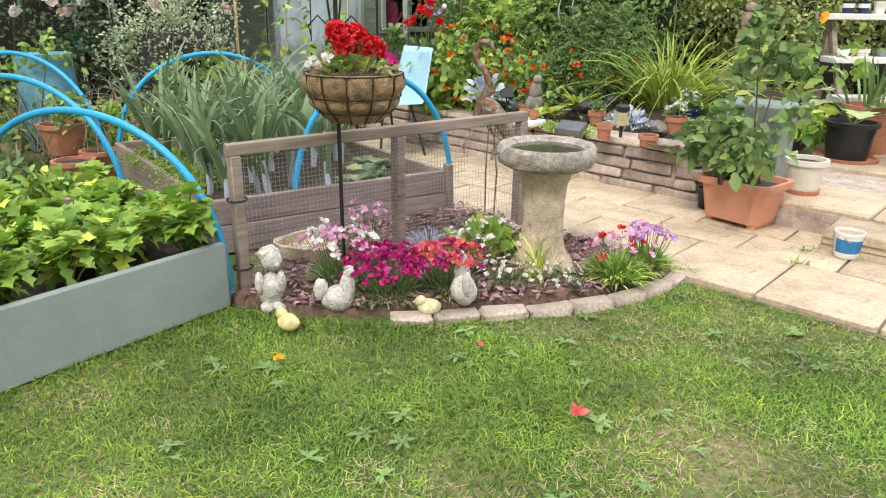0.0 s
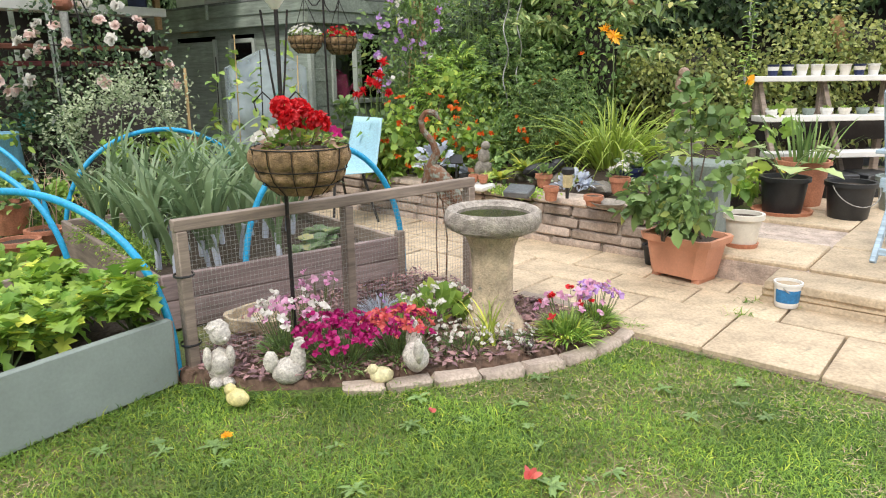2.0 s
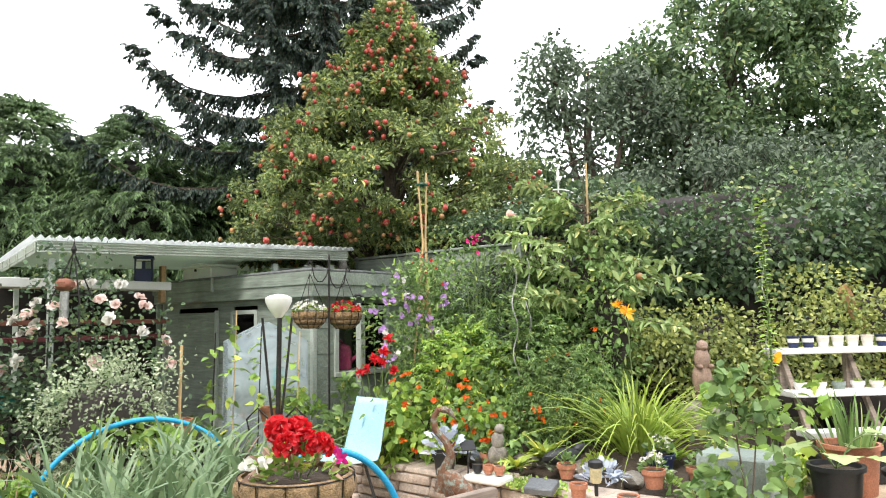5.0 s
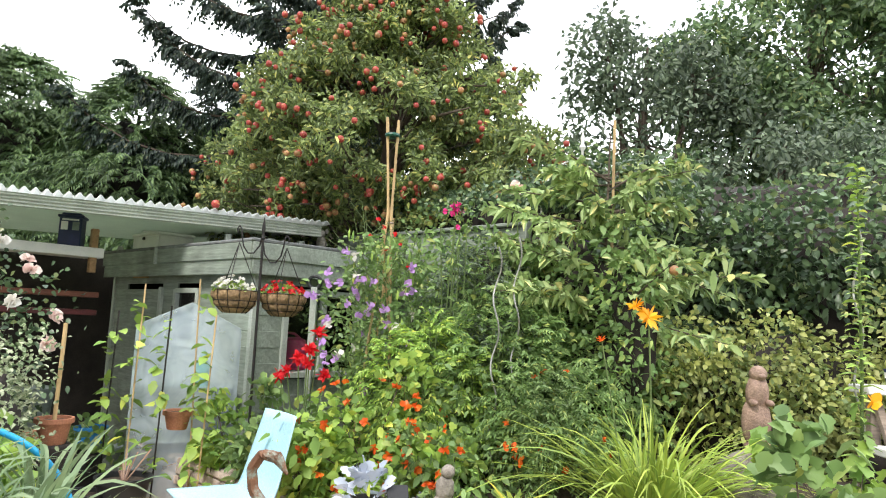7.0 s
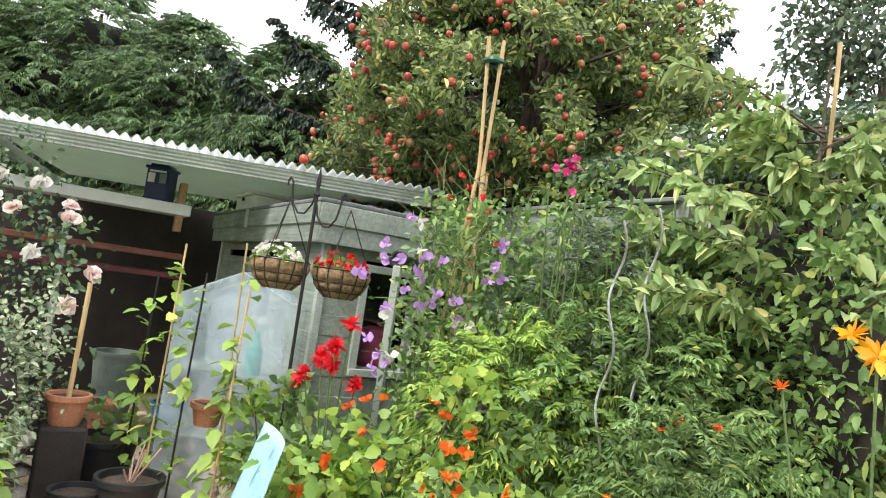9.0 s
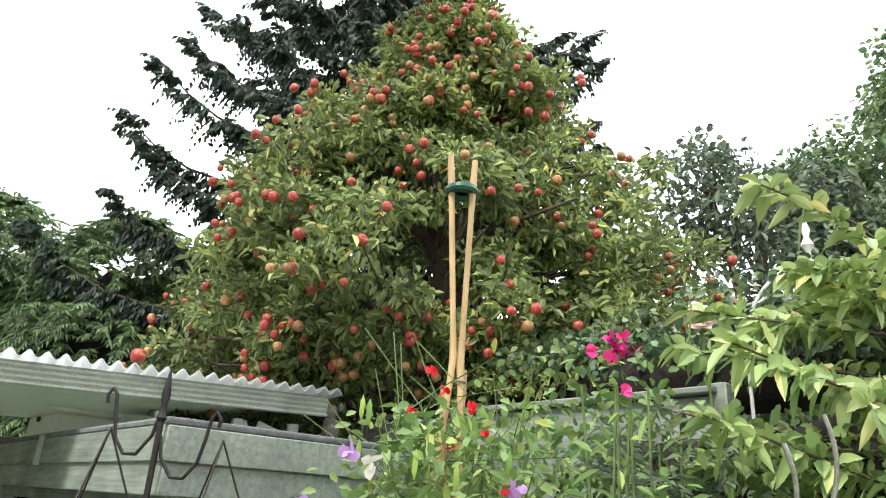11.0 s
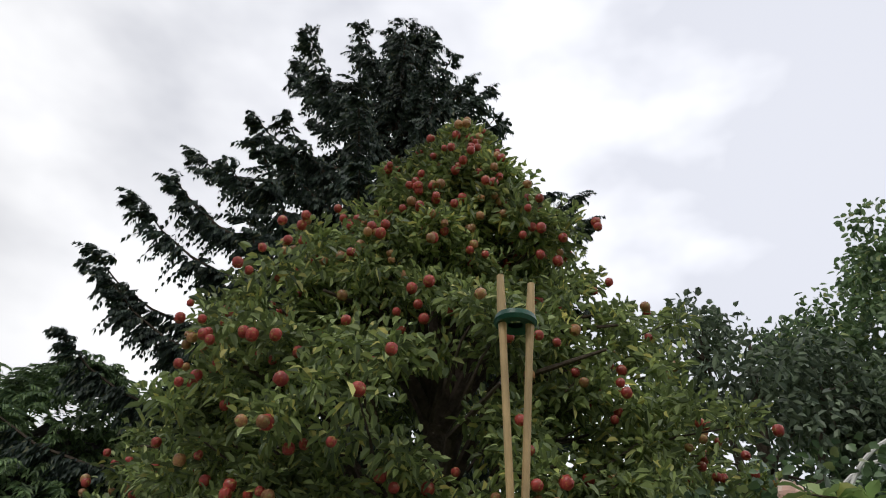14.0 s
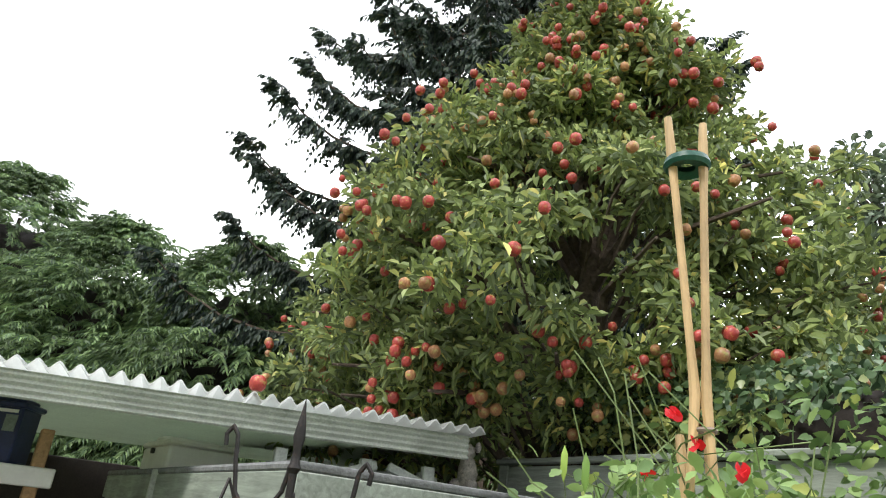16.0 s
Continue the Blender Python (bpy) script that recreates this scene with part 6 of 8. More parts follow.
for i, (x, y, r, h, mt, lab) in enumerate(((2.98, 5.3, 0.17, 0.28, M_BLACK, "large black plastic pot with a squash plant"), (3.36, 5.08, 0.165, 0.27, M_BLACK, "black builder's bucket with a wire handle"), (3.93, 5.3, 0.2, 0.26, M_GREENBOX, "dark green plastic trough on the patio"), (3.28, 5.62, 0.2, 0.36, M_TERRA, "wide terracotta pot with iris leaves"))):
    p_ = pot("patio_pot", (x, y, 0.17), r, h, mt, lab, 0.014, 0.78)
    if i == 1:
        part("handle", [g_tube([(0.17 * np.cos(t), -0.06 - 0.12 * np.sin(t), 0.25 - 0.14 * np.sin(t)) for t in np.linspace(0, np.pi, 16)], 0.0035, 6)], M_WIRE, p_)
solid("saucer", [g_lathe([(0.17, 0), (0.21, 0.0), (0.22, 0.03), (0.2, 0.03), (0.19, 0.012), (0, 0.012)], 28, (0, 0, 0), 0, 0, False)], M_TERRA, "wide terracotta saucer under the black pot", "saucer", (2.98, 5.3, 0.168))
n = 8
a = np.linspace(0, 6.28, n, endpoint=False) + rs.randn(n) * 0.3
sq = thing("squash_plant", "young squash with large pale green leaves in the black pot", "plant", (2.98, 5.3, 0.42))
tip = np.stack([np.cos(a) * 0.2, np.sin(a) * 0.2, rs.uniform(0.1, 0.25, n)], 1)
for i in range(n):
    part("leaf", [g_broad(tip[i:i + 1], np.array([[np.cos(a[i]), np.sin(a[i]), 0.1]]), 0.2, 0.22, 0.3, 0.15, i, 0.95, 0.5)], L_SAPLING, sq)
    part("stalk", [g_tube([(0, 0, 0), tip[i] * np.array([0.6, 0.6, 0.8]), tip[i]], 0.005, 5)], M_TWIG, sq)
n = 46
ir = np.stack([rs.randn(n) * 0.08, rs.randn(n) * 0.08, np.zeros(n)], 1)
solid("iris_plant", [g_blades(ir, np.stack([ir[:, 0] * 2.5, ir[:, 1] * 2.5, np.ones(n)], 1), 0.44, 0.022, 0.3, 6, 12)], L_MID, "stiff green iris leaves growing in a terracotta pot", "plant", (3.28, 5.62, 0.5))

# ---- plant staging with tubs ----
stg = thing("plant_staging", "three-tier white timber staging for plants", "staging", (3.75, 6.35, 0.15), 4)
for z_, y_ in ((1.0, 0.2), (0.66, 0.0), (0.36, -0.2)):
    part("shelf", [g_box((1.5, 0.2, 0.05), (0.2, y_, z_), None, 0.006)], M_WHITEPLASTIC, stg)
for x_ in (-0.42, 0.2, 0.82):
    part("upright", [g_box((0.06, 0.06, 1.0), (x_, 0.26, 0.5))], M_GREYWOOD, stg)
    part("strut", [g_bar((x_, -0.26, 0.0), (x_, 0.24, 0.95), 0.045, 0.04)], M_GREYWOOD, stg)
    part("foot_rail", [g_bar((x_, -0.28, 0.025), (x_, 0.28, 0.025), 0.045, 0.05)], M_GREYWOOD, stg)
part("back_board", [g_box((1.45, 0.02, 0.22), (0.2, 0.2, 0.55))], M_DARK, stg)
tub_mats = [M_NAVY, M_NAVY, M_WHITEPLASTIC, M_WHITEPLASTIC, M_WHITEPLASTIC, M_CREAM, M_NAVY, M_WHITEPLASTIC]
for i in range(8):
    tb = thing("plant_tub", "small printed plastic tub on the staging", "tub", (3.42 + i * 0.135, 6.55 + 0.004 * i, 1.176), 0, "tubs on the staging")
    part("body", [g_lathe([(0.038, 0), (0.05, 0.09), (0.054, 0.09), (0.054, 0.1), (0.047, 0.1), (0.036, 0.01), (0, 0.01)], 20, (0, 0, 0), 0, 0, False)], tub_mats[i], tb)
    part("band", [g_lathe([(0.0452, 0.045), (0.0495, 0.08)], 20, (0, 0, 0), 0, 0, False)], M_WHITEPLASTIC if i < 2 else M_CREAM, tb)
for i in range(7):
    pot("seed_tray_pot", (3.35 + i * 0.17, 6.35 + 0.01 * i, 0.836), 0.05, 0.06, (M_WHITEPLASTIC, M_CREAM, M_GREENBOX)[i % 3], "small seedling pot on the middle shelf", 0.004, 0.8, group="seedling pots")
    n = 14
    solid("seedling", [g_leaves(np.zeros((n, 3)), rs.randn(n, 3) * np.array([1, 1, 0.2]) + np.array([0, 0, 1.2]), 0.06, 0.02, 0.2, 0.2, i)], L_BRIGHT, "green seedling in a small pot", "plant", (3.35 + i * 0.17, 6.35 + 0.01 * i, 0.88), 0, "seedlings")
for i, (x, z_) in enumerate(((3.4, 0.15), (3.75, 0.15), (4.1, 0.15))):
    solid("black_crate", [g_box((0.3, 0.34, 0.2), (0, 0, 0.1), None, 0.012)], M_BLACK, "black plastic crate under the staging", "crate", (x, 6.0, 0.17), 3 * i, "crates")

# ---- pale blue slatted garden chair ----
gc = thing("garden_chair", "pale blue slatted wooden folding garden chair", "chair", (3.16, 3.93, 0.17), -45)
for i in range(7):
    x = -0.21 + i * 0.07
    part("back_slat", [g_bar((x, -0.2, 0.46), (x * 1.02, -0.36, 0.93 + 0.03 * (1 - (x / 0.21) ** 2)), 0.045, 0.014)], M_SLATBLUE, gc)
for z_, y_ in ((0.44, -0.19), (0.9, -0.345)):
    part("back_rail", [g_bar((-0.27, y_, z_), (0.27, y_, z_), 0.03, 0.055)], M_SLATBLUE, gc)
for i in range(7):
    part("seat_slat", [g_box((0.5, 0.05, 0.016), (0, -0.17 + i * 0.06, 0.43))], M_SLATBLUE, gc)
for sx in (-1, 1):
    part("back_leg", [g_bar((sx * 0.26, -0.37, 0.96), (sx * 0.26, 0.26, 0.0), 0.03, 0.05)], M_SLATBLUE, gc)
    part("front_leg", [g_bar((sx * 0.225, 0.2, 0.6), (sx * 0.225, -0.32, 0.0), 0.03, 0.05)], M_SLATBLUE, gc)
    part("armrest", [g_bar((sx * 0.27, -0.28, 0.62), (sx * 0.27, 0.24, 0.62), 0.055, 0.02)], M_SLATBLUE, gc)
    part("side_rail", [g_bar((sx * 0.24, -0.2, 0.41), (sx * 0.24, 0.22, 0.41), 0.025, 0.045)], M_SLATBLUE, gc)
part("stretcher", [g_bar((-0.225, -0.27, 0.06), (0.225, -0.27, 0.06), 0.025, 0.04)], M_SLATBLUE, gc)

# ---- on the low wall and rockery ----
gb = solid("storage_box", [g_box((0.42, 0.3, 0.5), (0, 0, 0.25), None, 0.02)], M_GREENBOX, "grey-green plastic storage box behind the planter", "box", (2.08, 4.78, 0.15), GRID)
sl = thing("solar_lamp", "black solar path lamp with a cream diffuser", "lamp", (1.26, 5.0, 0.36))
part("diffuser", [g_lathe([(0.03, 0.08), (0.036, 0.1), (0.036, 0.17), (0.03, 0.175)], 20)], M_LAMPGLASS, sl)
part("cap", [g_lathe([(0.03, 0.17), (0.046, 0.18), (0.046, 0.21), (0.03, 0.222), (0, 0.224)], 20)], M_BLACK, sl)
part("stake", [g_lathe([(0.012, 0.0), (0.014, 0.08), (0.03, 0.085)], 10)], M_BLACK, sl)
pot("terracotta_pot", (1.13, 4.92, 0.36), 0.05, 0.1, M_TERRA, "small terracotta pot on the wall coping", 0.006)
pot("terracotta_pot", (1.38, 4.72, 0.36), 0.06, 0.07, M_TERRA, "squat terracotta pot with succulents on the wall", 0.006)
dish = thing("plant_saucer", "shallow grey dish of small plants on the wall", "dish", (1.47, 4.68, 0.36))
part("dish", [g_lathe([(0.08, 0), (0.12, 0.03), (0.11, 0.03), (0.08, 0.012), (0, 0.012)], 24, (0, 0, 0), 0, 0, False)], M_GREYSTONE, dish)
# small solar panel, built as one tilted grey plastic box
solid("solar_panel", [g_box((0.2, 0.14, 0.05), (0, 0, 0.04), np.array(Euler((0.3, 0, 0)).to_matrix()), 0.008)], plain("slate_grey_plastic", (0.13, 0.14, 0.15), 0.4, size=8), "grey solar panel lying on the wall coping", "block", (0.93, 5.1, 0.36), GRID + 10)
tr = thing("seed_tray", "white plastic tray with small pots of seedlings", "tray", (0.62, 5.42, 0.36), GRID)
part("tray", [g_box((0.3, 0.18, 0.045), (0, 0, 0.03), None, 0.012)], M_WHITEPLASTIC, tr)
for i in range(3):
    pot("terracotta_pot", (0.55 + i * 0.07, 5.47 - i * 0.05, 0.42), 0.035, 0.06, M_TERRA if i else M_BLACK, "tiny pot standing in the white tray", 0.004, group="pots in the tray")
ob = pot("black_pot", (0.33, 5.78, 0.34), 0.085, 0.17, M_BLACK, "square-sided black pot with silvery leaves")
n = 46
d = inside_ball(n, rs, 0.4)
d[:, 2] = np.abs(d[:, 2])
solid("silver_plant", [g_broad(d * np.array([0.12, 0.12, 0.2]), d + np.array([0, 0, 0.3]), 0.1, 0.075, 0.3, 0.2, 4, 0.6, 0.3)], L_SILVER, "silvery grey brassica-like plant in a black pot", "plant", (0.33, 5.78, 0.48))
solid("solar_light", [g_box((0.11, 0.012, 0.08), (0, 0, 0.22), np.array(Euler((-0.6, 0, 0.3)).to_matrix()), 0.003), g_tube([(0, 0.01, 0), (0, 0.01, 0.21)], 0.006, 6)], M_BLACK, "small black solar panel on a stake", "solar panel", (0.5, 5.72, 0.34))
duck = [g_blob((0, 0, 0.06), (0.17, 0.07, 0.06), 0.1, 2, 4), g_blob((0.16, 0, 0.1), (0.06, 0.045, 0.045), 0.1, 2, 5)]
solid("black_ornament", duck, M_BLACK, "glossy black bird ornament lying in the border", "statue", (1.2, 5.75, 0.4), 25)
figs = [g_blob((0, 0, 0.08), (0.075, 0.06, 0.08), 0.2, 2, 8), g_blob((0.0, -0.01, 0.19), (0.05, 0.045, 0.065), 0.15, 2, 9), g_blob((0.01, -0.02, 0.275), (0.036, 0.036, 0.038), 0.1, 2, 10)]
solid("stone_animal", figs, M_GREYSTONE, "weathered grey stone animal figure on the rockery", "statue", (0.73, 5.85, 0.38), 20)
for i in range(16):
    p = grid(-0.75 - i * 0.2, 1.75 + 0.35 * abs(np.sin(i * 1.7)), 0.3)
    q = rs.uniform(0.06, 0.15)
    solid("rockery_stone", [g_blob((0, 0, q * 0.4), (q, q * 0.75, q * 0.6), 0.3, 1.6, 200 + i, 2)], M_GREYSTONE, "rough grey rockery stone in the border", "rock", p, i * 37, "rockery stones")
sed = thing("sedum_mat", "low mat of small green sedum on the wall top", "plant", (0.92, 5.28, 0.34))
n = 500
q = np.stack([rs.randn(n) * 0.12, rs.randn(n) * 0.06, rs.rand(n) * 0.05], 1)
part("foliage", [g_broad(q @ rot_z(GRID).T, rs.randn(n, 3) + np.array([0, 0, 0.8]), 0.03, 0.02, 0.1, 0.2, 4, 0.5)], L_BRIGHT, sed)
for i, (x, y, z_, lf, ln) in enumerate(((0.85, 5.75, 0.38, L_LIME, 0.17), (1.1, 5.95, 0.42, L_LIME, 0.22), (0.72, 5.5, 0.4, L_BRIGHT, 0.12), (1.45, 5.25, 0.4, L_SILVER, 0.1), (2.0, 5.6, 0.45, L_BRIGHT, 0.16), (1.75, 5.2, 0.42, L_VARIEG, 0.1))):
    n = 40
    a = rs.rand(n) * 6.28
    solid("rosette_plant", [g_blades(np.zeros((n, 3)), np.stack([np.cos(a), np.sin(a), rs.uniform(0.4, 1.6, n)], 1), ln, 0.035 * ln / 0.17, 0.5, 4, 30 + i)], lf, "low rosette of pointed leaves in the rockery", "plant", (x, y, z_), 0, "rockery rosettes")

otter = [g_blob((0, 0, 0.16), (0.085, 0.08, 0.16), 0.08, 2, 1), g_blob((0, -0.01, 0.33), (0.068, 0.062, 0.12), 0.06, 2, 2), g_blob((0, -0.02, 0.45), (0.052, 0.055, 0.05), 0.05, 2, 3), g_blob((0, -0.065, 0.44), (0.025, 0.022, 0.018), 0, 1, 4, 2),
         g_blob((0.05, -0.06, 0.28), (0.022, 0.05, 0.022), 0, 1, 5, 2), g_blob((-0.05, -0.06, 0.28), (0.022, 0.05, 0.022), 0, 1, 6, 2), g_blob((0.05, -0.05, 0.02), (0.045, 0.07, 0.025), 0.05, 2, 7, 2), g_blob((-0.05, -0.05, 0.02), (0.045, 0.07, 0.025), 0.05, 2, 8, 2)]
solid("otter_statue", otter, M_OTTER, "brown resin otter statue standing upright on a stone", "statue", (2.58, 6.5, 0.76), 5)
solid("plinth_stone", [g_blob((0, 0, 0.18), (0.24, 0.2, 0.2), 0.12, 1.3, 9, 3)], M_GREYSTONE, "flat-topped grey stone under the otter", "rock", (2.58, 6.5, 0.39))
lil = thing("daylily_clump", "large arching clump of lime green daylily leaves", "plant", (1.85, 6.05, 0.42))
n = 330
base = np.stack([rs.randn(n) * 0.09, rs.randn(n) * 0.09, np.zeros(n)], 1)
lway = np.stack([base[:, 0] * 5 + rs.randn(n) * 0.2, base[:, 1] * 5 + rs.randn(n) * 0.2, np.ones(n)], 1)
for i in range(22):
    part("leaf_fan", [g_blades(base[i * 15:i * 15 + 15], lway[i * 15:i * 15 + 15], 0.84, 0.018, 0.75, 8, 15 + i)], L_LIME, lil)

# ---- planting of the raised border ----
def blooms_on(ob, pts, ups, r, n, pet, seed, cup=0.35, wide=0.9, label=""):
    tagged(part("bloom", [petal_flower(p, u_, r, n, seed + i, cup, wide) for i, (p, u_) in enumerate(zip(pts, ups))], pet, ob, label), kind="stuff")


def scatter_on(r, size, n, low=0.2):
    """Places on the camera-side skin of a bush of that half-size, standing on its base."""
    d = inside_ball(n * 6, r, 0.9)
    d = d[(d[:, 2] > -1 + 2 * low) & (d[:, 1] < 0.35)][:n]
    return d * np.array(size) + np.array([0, 0, size[2]]), d


nas = shrub("nasturtium_bush", "bright green leafy bush with orange trumpet flowers", (0.25, 6.35, 0.38), (0.48, 0.36, 0.36), 900, L_BRIGHT, 0.075, 0.055, 15, True, 6, "flowers", 0.4)
p_, u_ = scatter_on(RS(2), (0.5, 0.4, 0.34), 34, 0.1)
blooms_on(nas, p_, u_, 0.038, 5, P_ORANGE, 3000, 0.6)
nas = shrub("nasturtium_bush", "green leafy plants with small orange flowers", (0.75, 6.25, 0.36), (0.42, 0.3, 0.3), 700, L_MID, 0.06, 0.035, 16, True, 6, "flowers", 0.3)
p_, u_ = scatter_on(RS(3), (0.42, 0.32, 0.28), 16, 0.2)
blooms_on(nas, p_, u_, 0.034, 5, P_ORANGE, 3200, 0.6)
dah = shrub("dahlia_plant", "red dahlia plant with bright scarlet blooms", (-0.2, 6.45, 0.35), (0.2, 0.18, 0.32), 160, L_MID, 0.08, 0.04, 17, True, 6, "flowers")
for i, (x, y, z) in enumerate(((-0.02, -0.1, 0.82), (0.06, -0.14, 0.88), (-0.08, -0.12, 0.74), (0.1, -0.1, 0.98), (-0.14, -0.05, 0.7), (0.04, -0.12, 0.79), (0.14, -0.05, 0.72))):
    part("bloom", [petal_flower((x, y, z), (0.1, -0.9, 0.4), 0.055, 9, 4000 + i, 0.3, 0.6), petal_flower((x, y - 0.006, z), (0.1, -0.9, 0.5), 0.036, 8, 4100 + i, 0.7, 0.6)], P_RED, dah, "scarlet bloom")
    part("stem", [g_tube([(x * 0.3, 0, 0.2), (x, y, z)], 0.004, 5)], M_TWIG, dah)


def ferny(name, label, at, size, n, mat, seed, frond=0.2):
    r = RS(seed)
    ob = thing(name, label, "plant", at)
    d = inside_ball(n, r, 0.15)
    size = np.array(size)
    p = d * size + np.array([0, 0, size[2]])
    part("foliage", [g_fronds(p, unit(d) * 0.7 + r.randn(n, 3) * 0.4 + np.array([0, 0, 0.4]), frond, 6, frond * 0.3, frond * 0.085, 0.4, 0.85, seed)], mat, ob)
    part("stem", [g_tube([(p[i, 0] * 0.5, p[i, 1] * 0.5, 0), p[i]], 0.004, 4) for i in range(0, n, max(1, n // 24))], M_TWIG, ob)
    return ob


ferny("cosmos_plant", "tall feathery green cosmos plants", (1.0, 6.85, 0.42), (0.55, 0.35, 0.6), 620, L_MID, 21, 0.2)
ferny("tomato_plant", "leafy green tomato-like plants in the border", (0.55, 6.75, 0.42), (0.4, 0.3, 0.5), 420, L_BRIGHT, 22, 0.22)
c2 = ferny("cosmos_plant", "feathery green plants with little orange flowers", (1.35, 6.45, 0.42), (0.35, 0.3, 0.4), 420, L_MID, 23, 0.18)
p_, u_ = scatter_on(RS(5), (0.36, 0.3, 0.38), 12, 0.1)
blooms_on(c2, p_, u_, 0.028, 6, P_ORANGE, 3400)
ferny("asparagus_fern", "airy dark green plants behind the border", (1.6, 7.3, 0.45), (0.6, 0.4, 0.6), 500, L_MID, 24, 0.22)
shrub("border_shrub", "green leafy perennials filling the border", (1.25, 7.4, 0.45), (0.8, 0.45, 0.75), 2600, L_MID, 0.075, 0.04, 25, True, 8)
shrub("border_shrub", "mixed green perennials by the fence", (0.45, 7.7, 0.45), (0.7, 0.4, 0.8), 2200, L_MID, 0.07, 0.032, 26, True, 8)
ferny("grey_foliage", "fine grey-green foliage with dry seed heads", (0.85, 7.25, 1.0), (0.35, 0.3, 0.5), 260, L_TREE2, 27, 0.2)

# orange marigold-like bloom on a tall stem
mg = thing("gazania", "large golden orange daisy on a tall stem", "flower", (1.83, 6.1, 0.45))
part("stem", [g_tube([(0, 0, 0), (0.02, 0, 0.6), (0.0, 0, 1.06)], 0.005, 6)], M_TWIG, mg)
part("bloom", [petal_flower((0, 0, 1.06), (0.2, -0.8, 0.5), 0.085, 14, 51, 0.15, 0.35)], P_YELLOW, mg)
part("bloom", [petal_flower((-0.07, 0.02, 1.12), (-0.3, -0.6, 0.6), 0.06, 12, 52, 0.5, 0.35)], P_YELLOW, mg)
part("bud", [petal_flower((-0.26, 0, 0.92), (-0.3, -0.6, 0.6), 0.04, 8, 53, 0.9, 0.35)], P_ORANGE, mg)
part("stem", [g_tube([(-0.1, 0, 0), (-0.2, 0, 0.6), (-0.26, 0, 0.92)], 0.004, 6)], M_TWIG, mg)

# ---- sweet pea wigwam ----
wig = thing("cane_wigwam", "bamboo cane wigwam held by a green plastic ring", "plant support", (0.17, 6.95, 0.4))
feet = [(-0.13, -0.1), (0.14, -0.12), (0.16, 0.14), (-0.12, 0.15)]
tops = [(-0.012, -0.03), (0.07, -0.025), (0.06, 0.03), (0.0, 0.03)]
hts = [2.47, 2.45, 1.75, 1.7]
for (fx, fy), (tx, ty), h in zip(feet, tops, hts):
    u = np.linspace(0, 1, 26)
    wx_ = np.interp(u, [0, 0.72, 1], [fx, 0.042 + (0.011 if tx > 0.04 else -0.011), tx])
    wy_ = np.interp(u, [0, 0.72, 1], [fy, -0.02, ty])
    rad = np.full(26, 0.0095)
    rad[::6] = 0.0125
    part("cane", [g_tube(np.stack([wx_, wy_, u * h], 1), rad, 8)], M_BAMBOO, wig)
part("ring", [g_lathe([(0.02, 2.33), (0.05, 2.325), (0.056, 2.335), (0.052, 2.35), (0.02, 2.345)], 24, (0.03, -0.02, 0), 0, 0, False)], plain("dark_green_plastic", (0.01, 0.09, 0.06), 0.4), wig, "dark green plastic cane ring")
part("twine", [g_lathe([(0.021, 1.7), (0.024, 1.705), (0.021, 1.71)], 12, (0.05, -0.02, 0), 0, 0, False)], M_GREYWOOD, wig)
swp = thing("sweet_pea", "sweet peas climbing the canes with lilac and red flowers", "climber", (0.17, 6.95, 0.4))
r = RS(41)
n = 2400
hz = r.rand(n) ** 0.8 * 1.62
rad = 0.36 - 0.15 * hz / 1.6 + r.randn(n) * 0.06
a = r.rand(n) * 6.283
pp = np.stack([np.cos(a) * rad * r.rand(n) ** 0.4, np.sin(a) * rad * r.rand(n) ** 0.4, hz], 1)
part("foliage", [g_broad(pp, r.randn(n, 3) + np.array([0, 0, 0.2]), 0.052, 0.024, 0.2, 0.2, 42, 0.3)], L_MID, swp)
part("tendril", [g_tube([pp[i], pp[i] + r.randn(3) * 0.05 + np.array([0, 0, 0.05]), pp[i] + r.randn(3) * 0.1 + np.array([0, 0, 0.1])], 0.002, 3) for i in range(0, n, 9)], M_TWIG, swp)
tagged(part("pod", [g_blob(np.array((np.cos(q) * 0.24, -abs(np.sin(q)) * 0.24, zz)), (0.009, 0.006, 0.04), 0, 1, 1, 1) for q, zz in zip(r.rand(14) * 6, r.uniform(0.9, 1.7, 14))], L_BRIGHT, swp), kind="stuff")


def pea(at, pet, seed, s=0.038):
    rr_ = RS(seed)
    f = unit(np.array([rr_.randn() * 0.5, -1, rr_.randn() * 0.2]))
    return part("bloom", [petal_flower(at, f, s, 3, seed, 0.4, 1.3), petal_flower(np.array(at) + f * 0.01, f + np.array([0, 0, -0.3]), s * 0.6, 2, seed + 1, 0.9, 1.1)], pet, swp)


for i in range(26):
    q = r.rand() * 3.14 + 3.14
    zz = r.uniform(0.55, 1.5)
    pea((np.cos(q) * 0.3 - 0.06, np.sin(q) * 0.26, zz), P_LILAC if i % 4 else P_WHITE, 6000 + i * 3)
for i, (x, z) in enumerate(((-0.02, 1.72), (0.02, 1.66), (0.1, 1.62), (0.14, 1.55), (-0.07, 1.6), (0.05, 1.5), (0.2, 1.4))):
    pea((x, -0.12, z), P_RED, 6200 + i * 3, 0.019)
for i in range(14):
    pea((-0.02 - r.rand() * 0.4, -0.24 + r.randn() * 0.05, r.uniform(0.65, 1.35)), P_LILAC, 6300 + i * 3)
pk = thing("sweet_pea", "bright pink sweet peas on thin stems", "climber", (0.66, 6.9, 0.4))
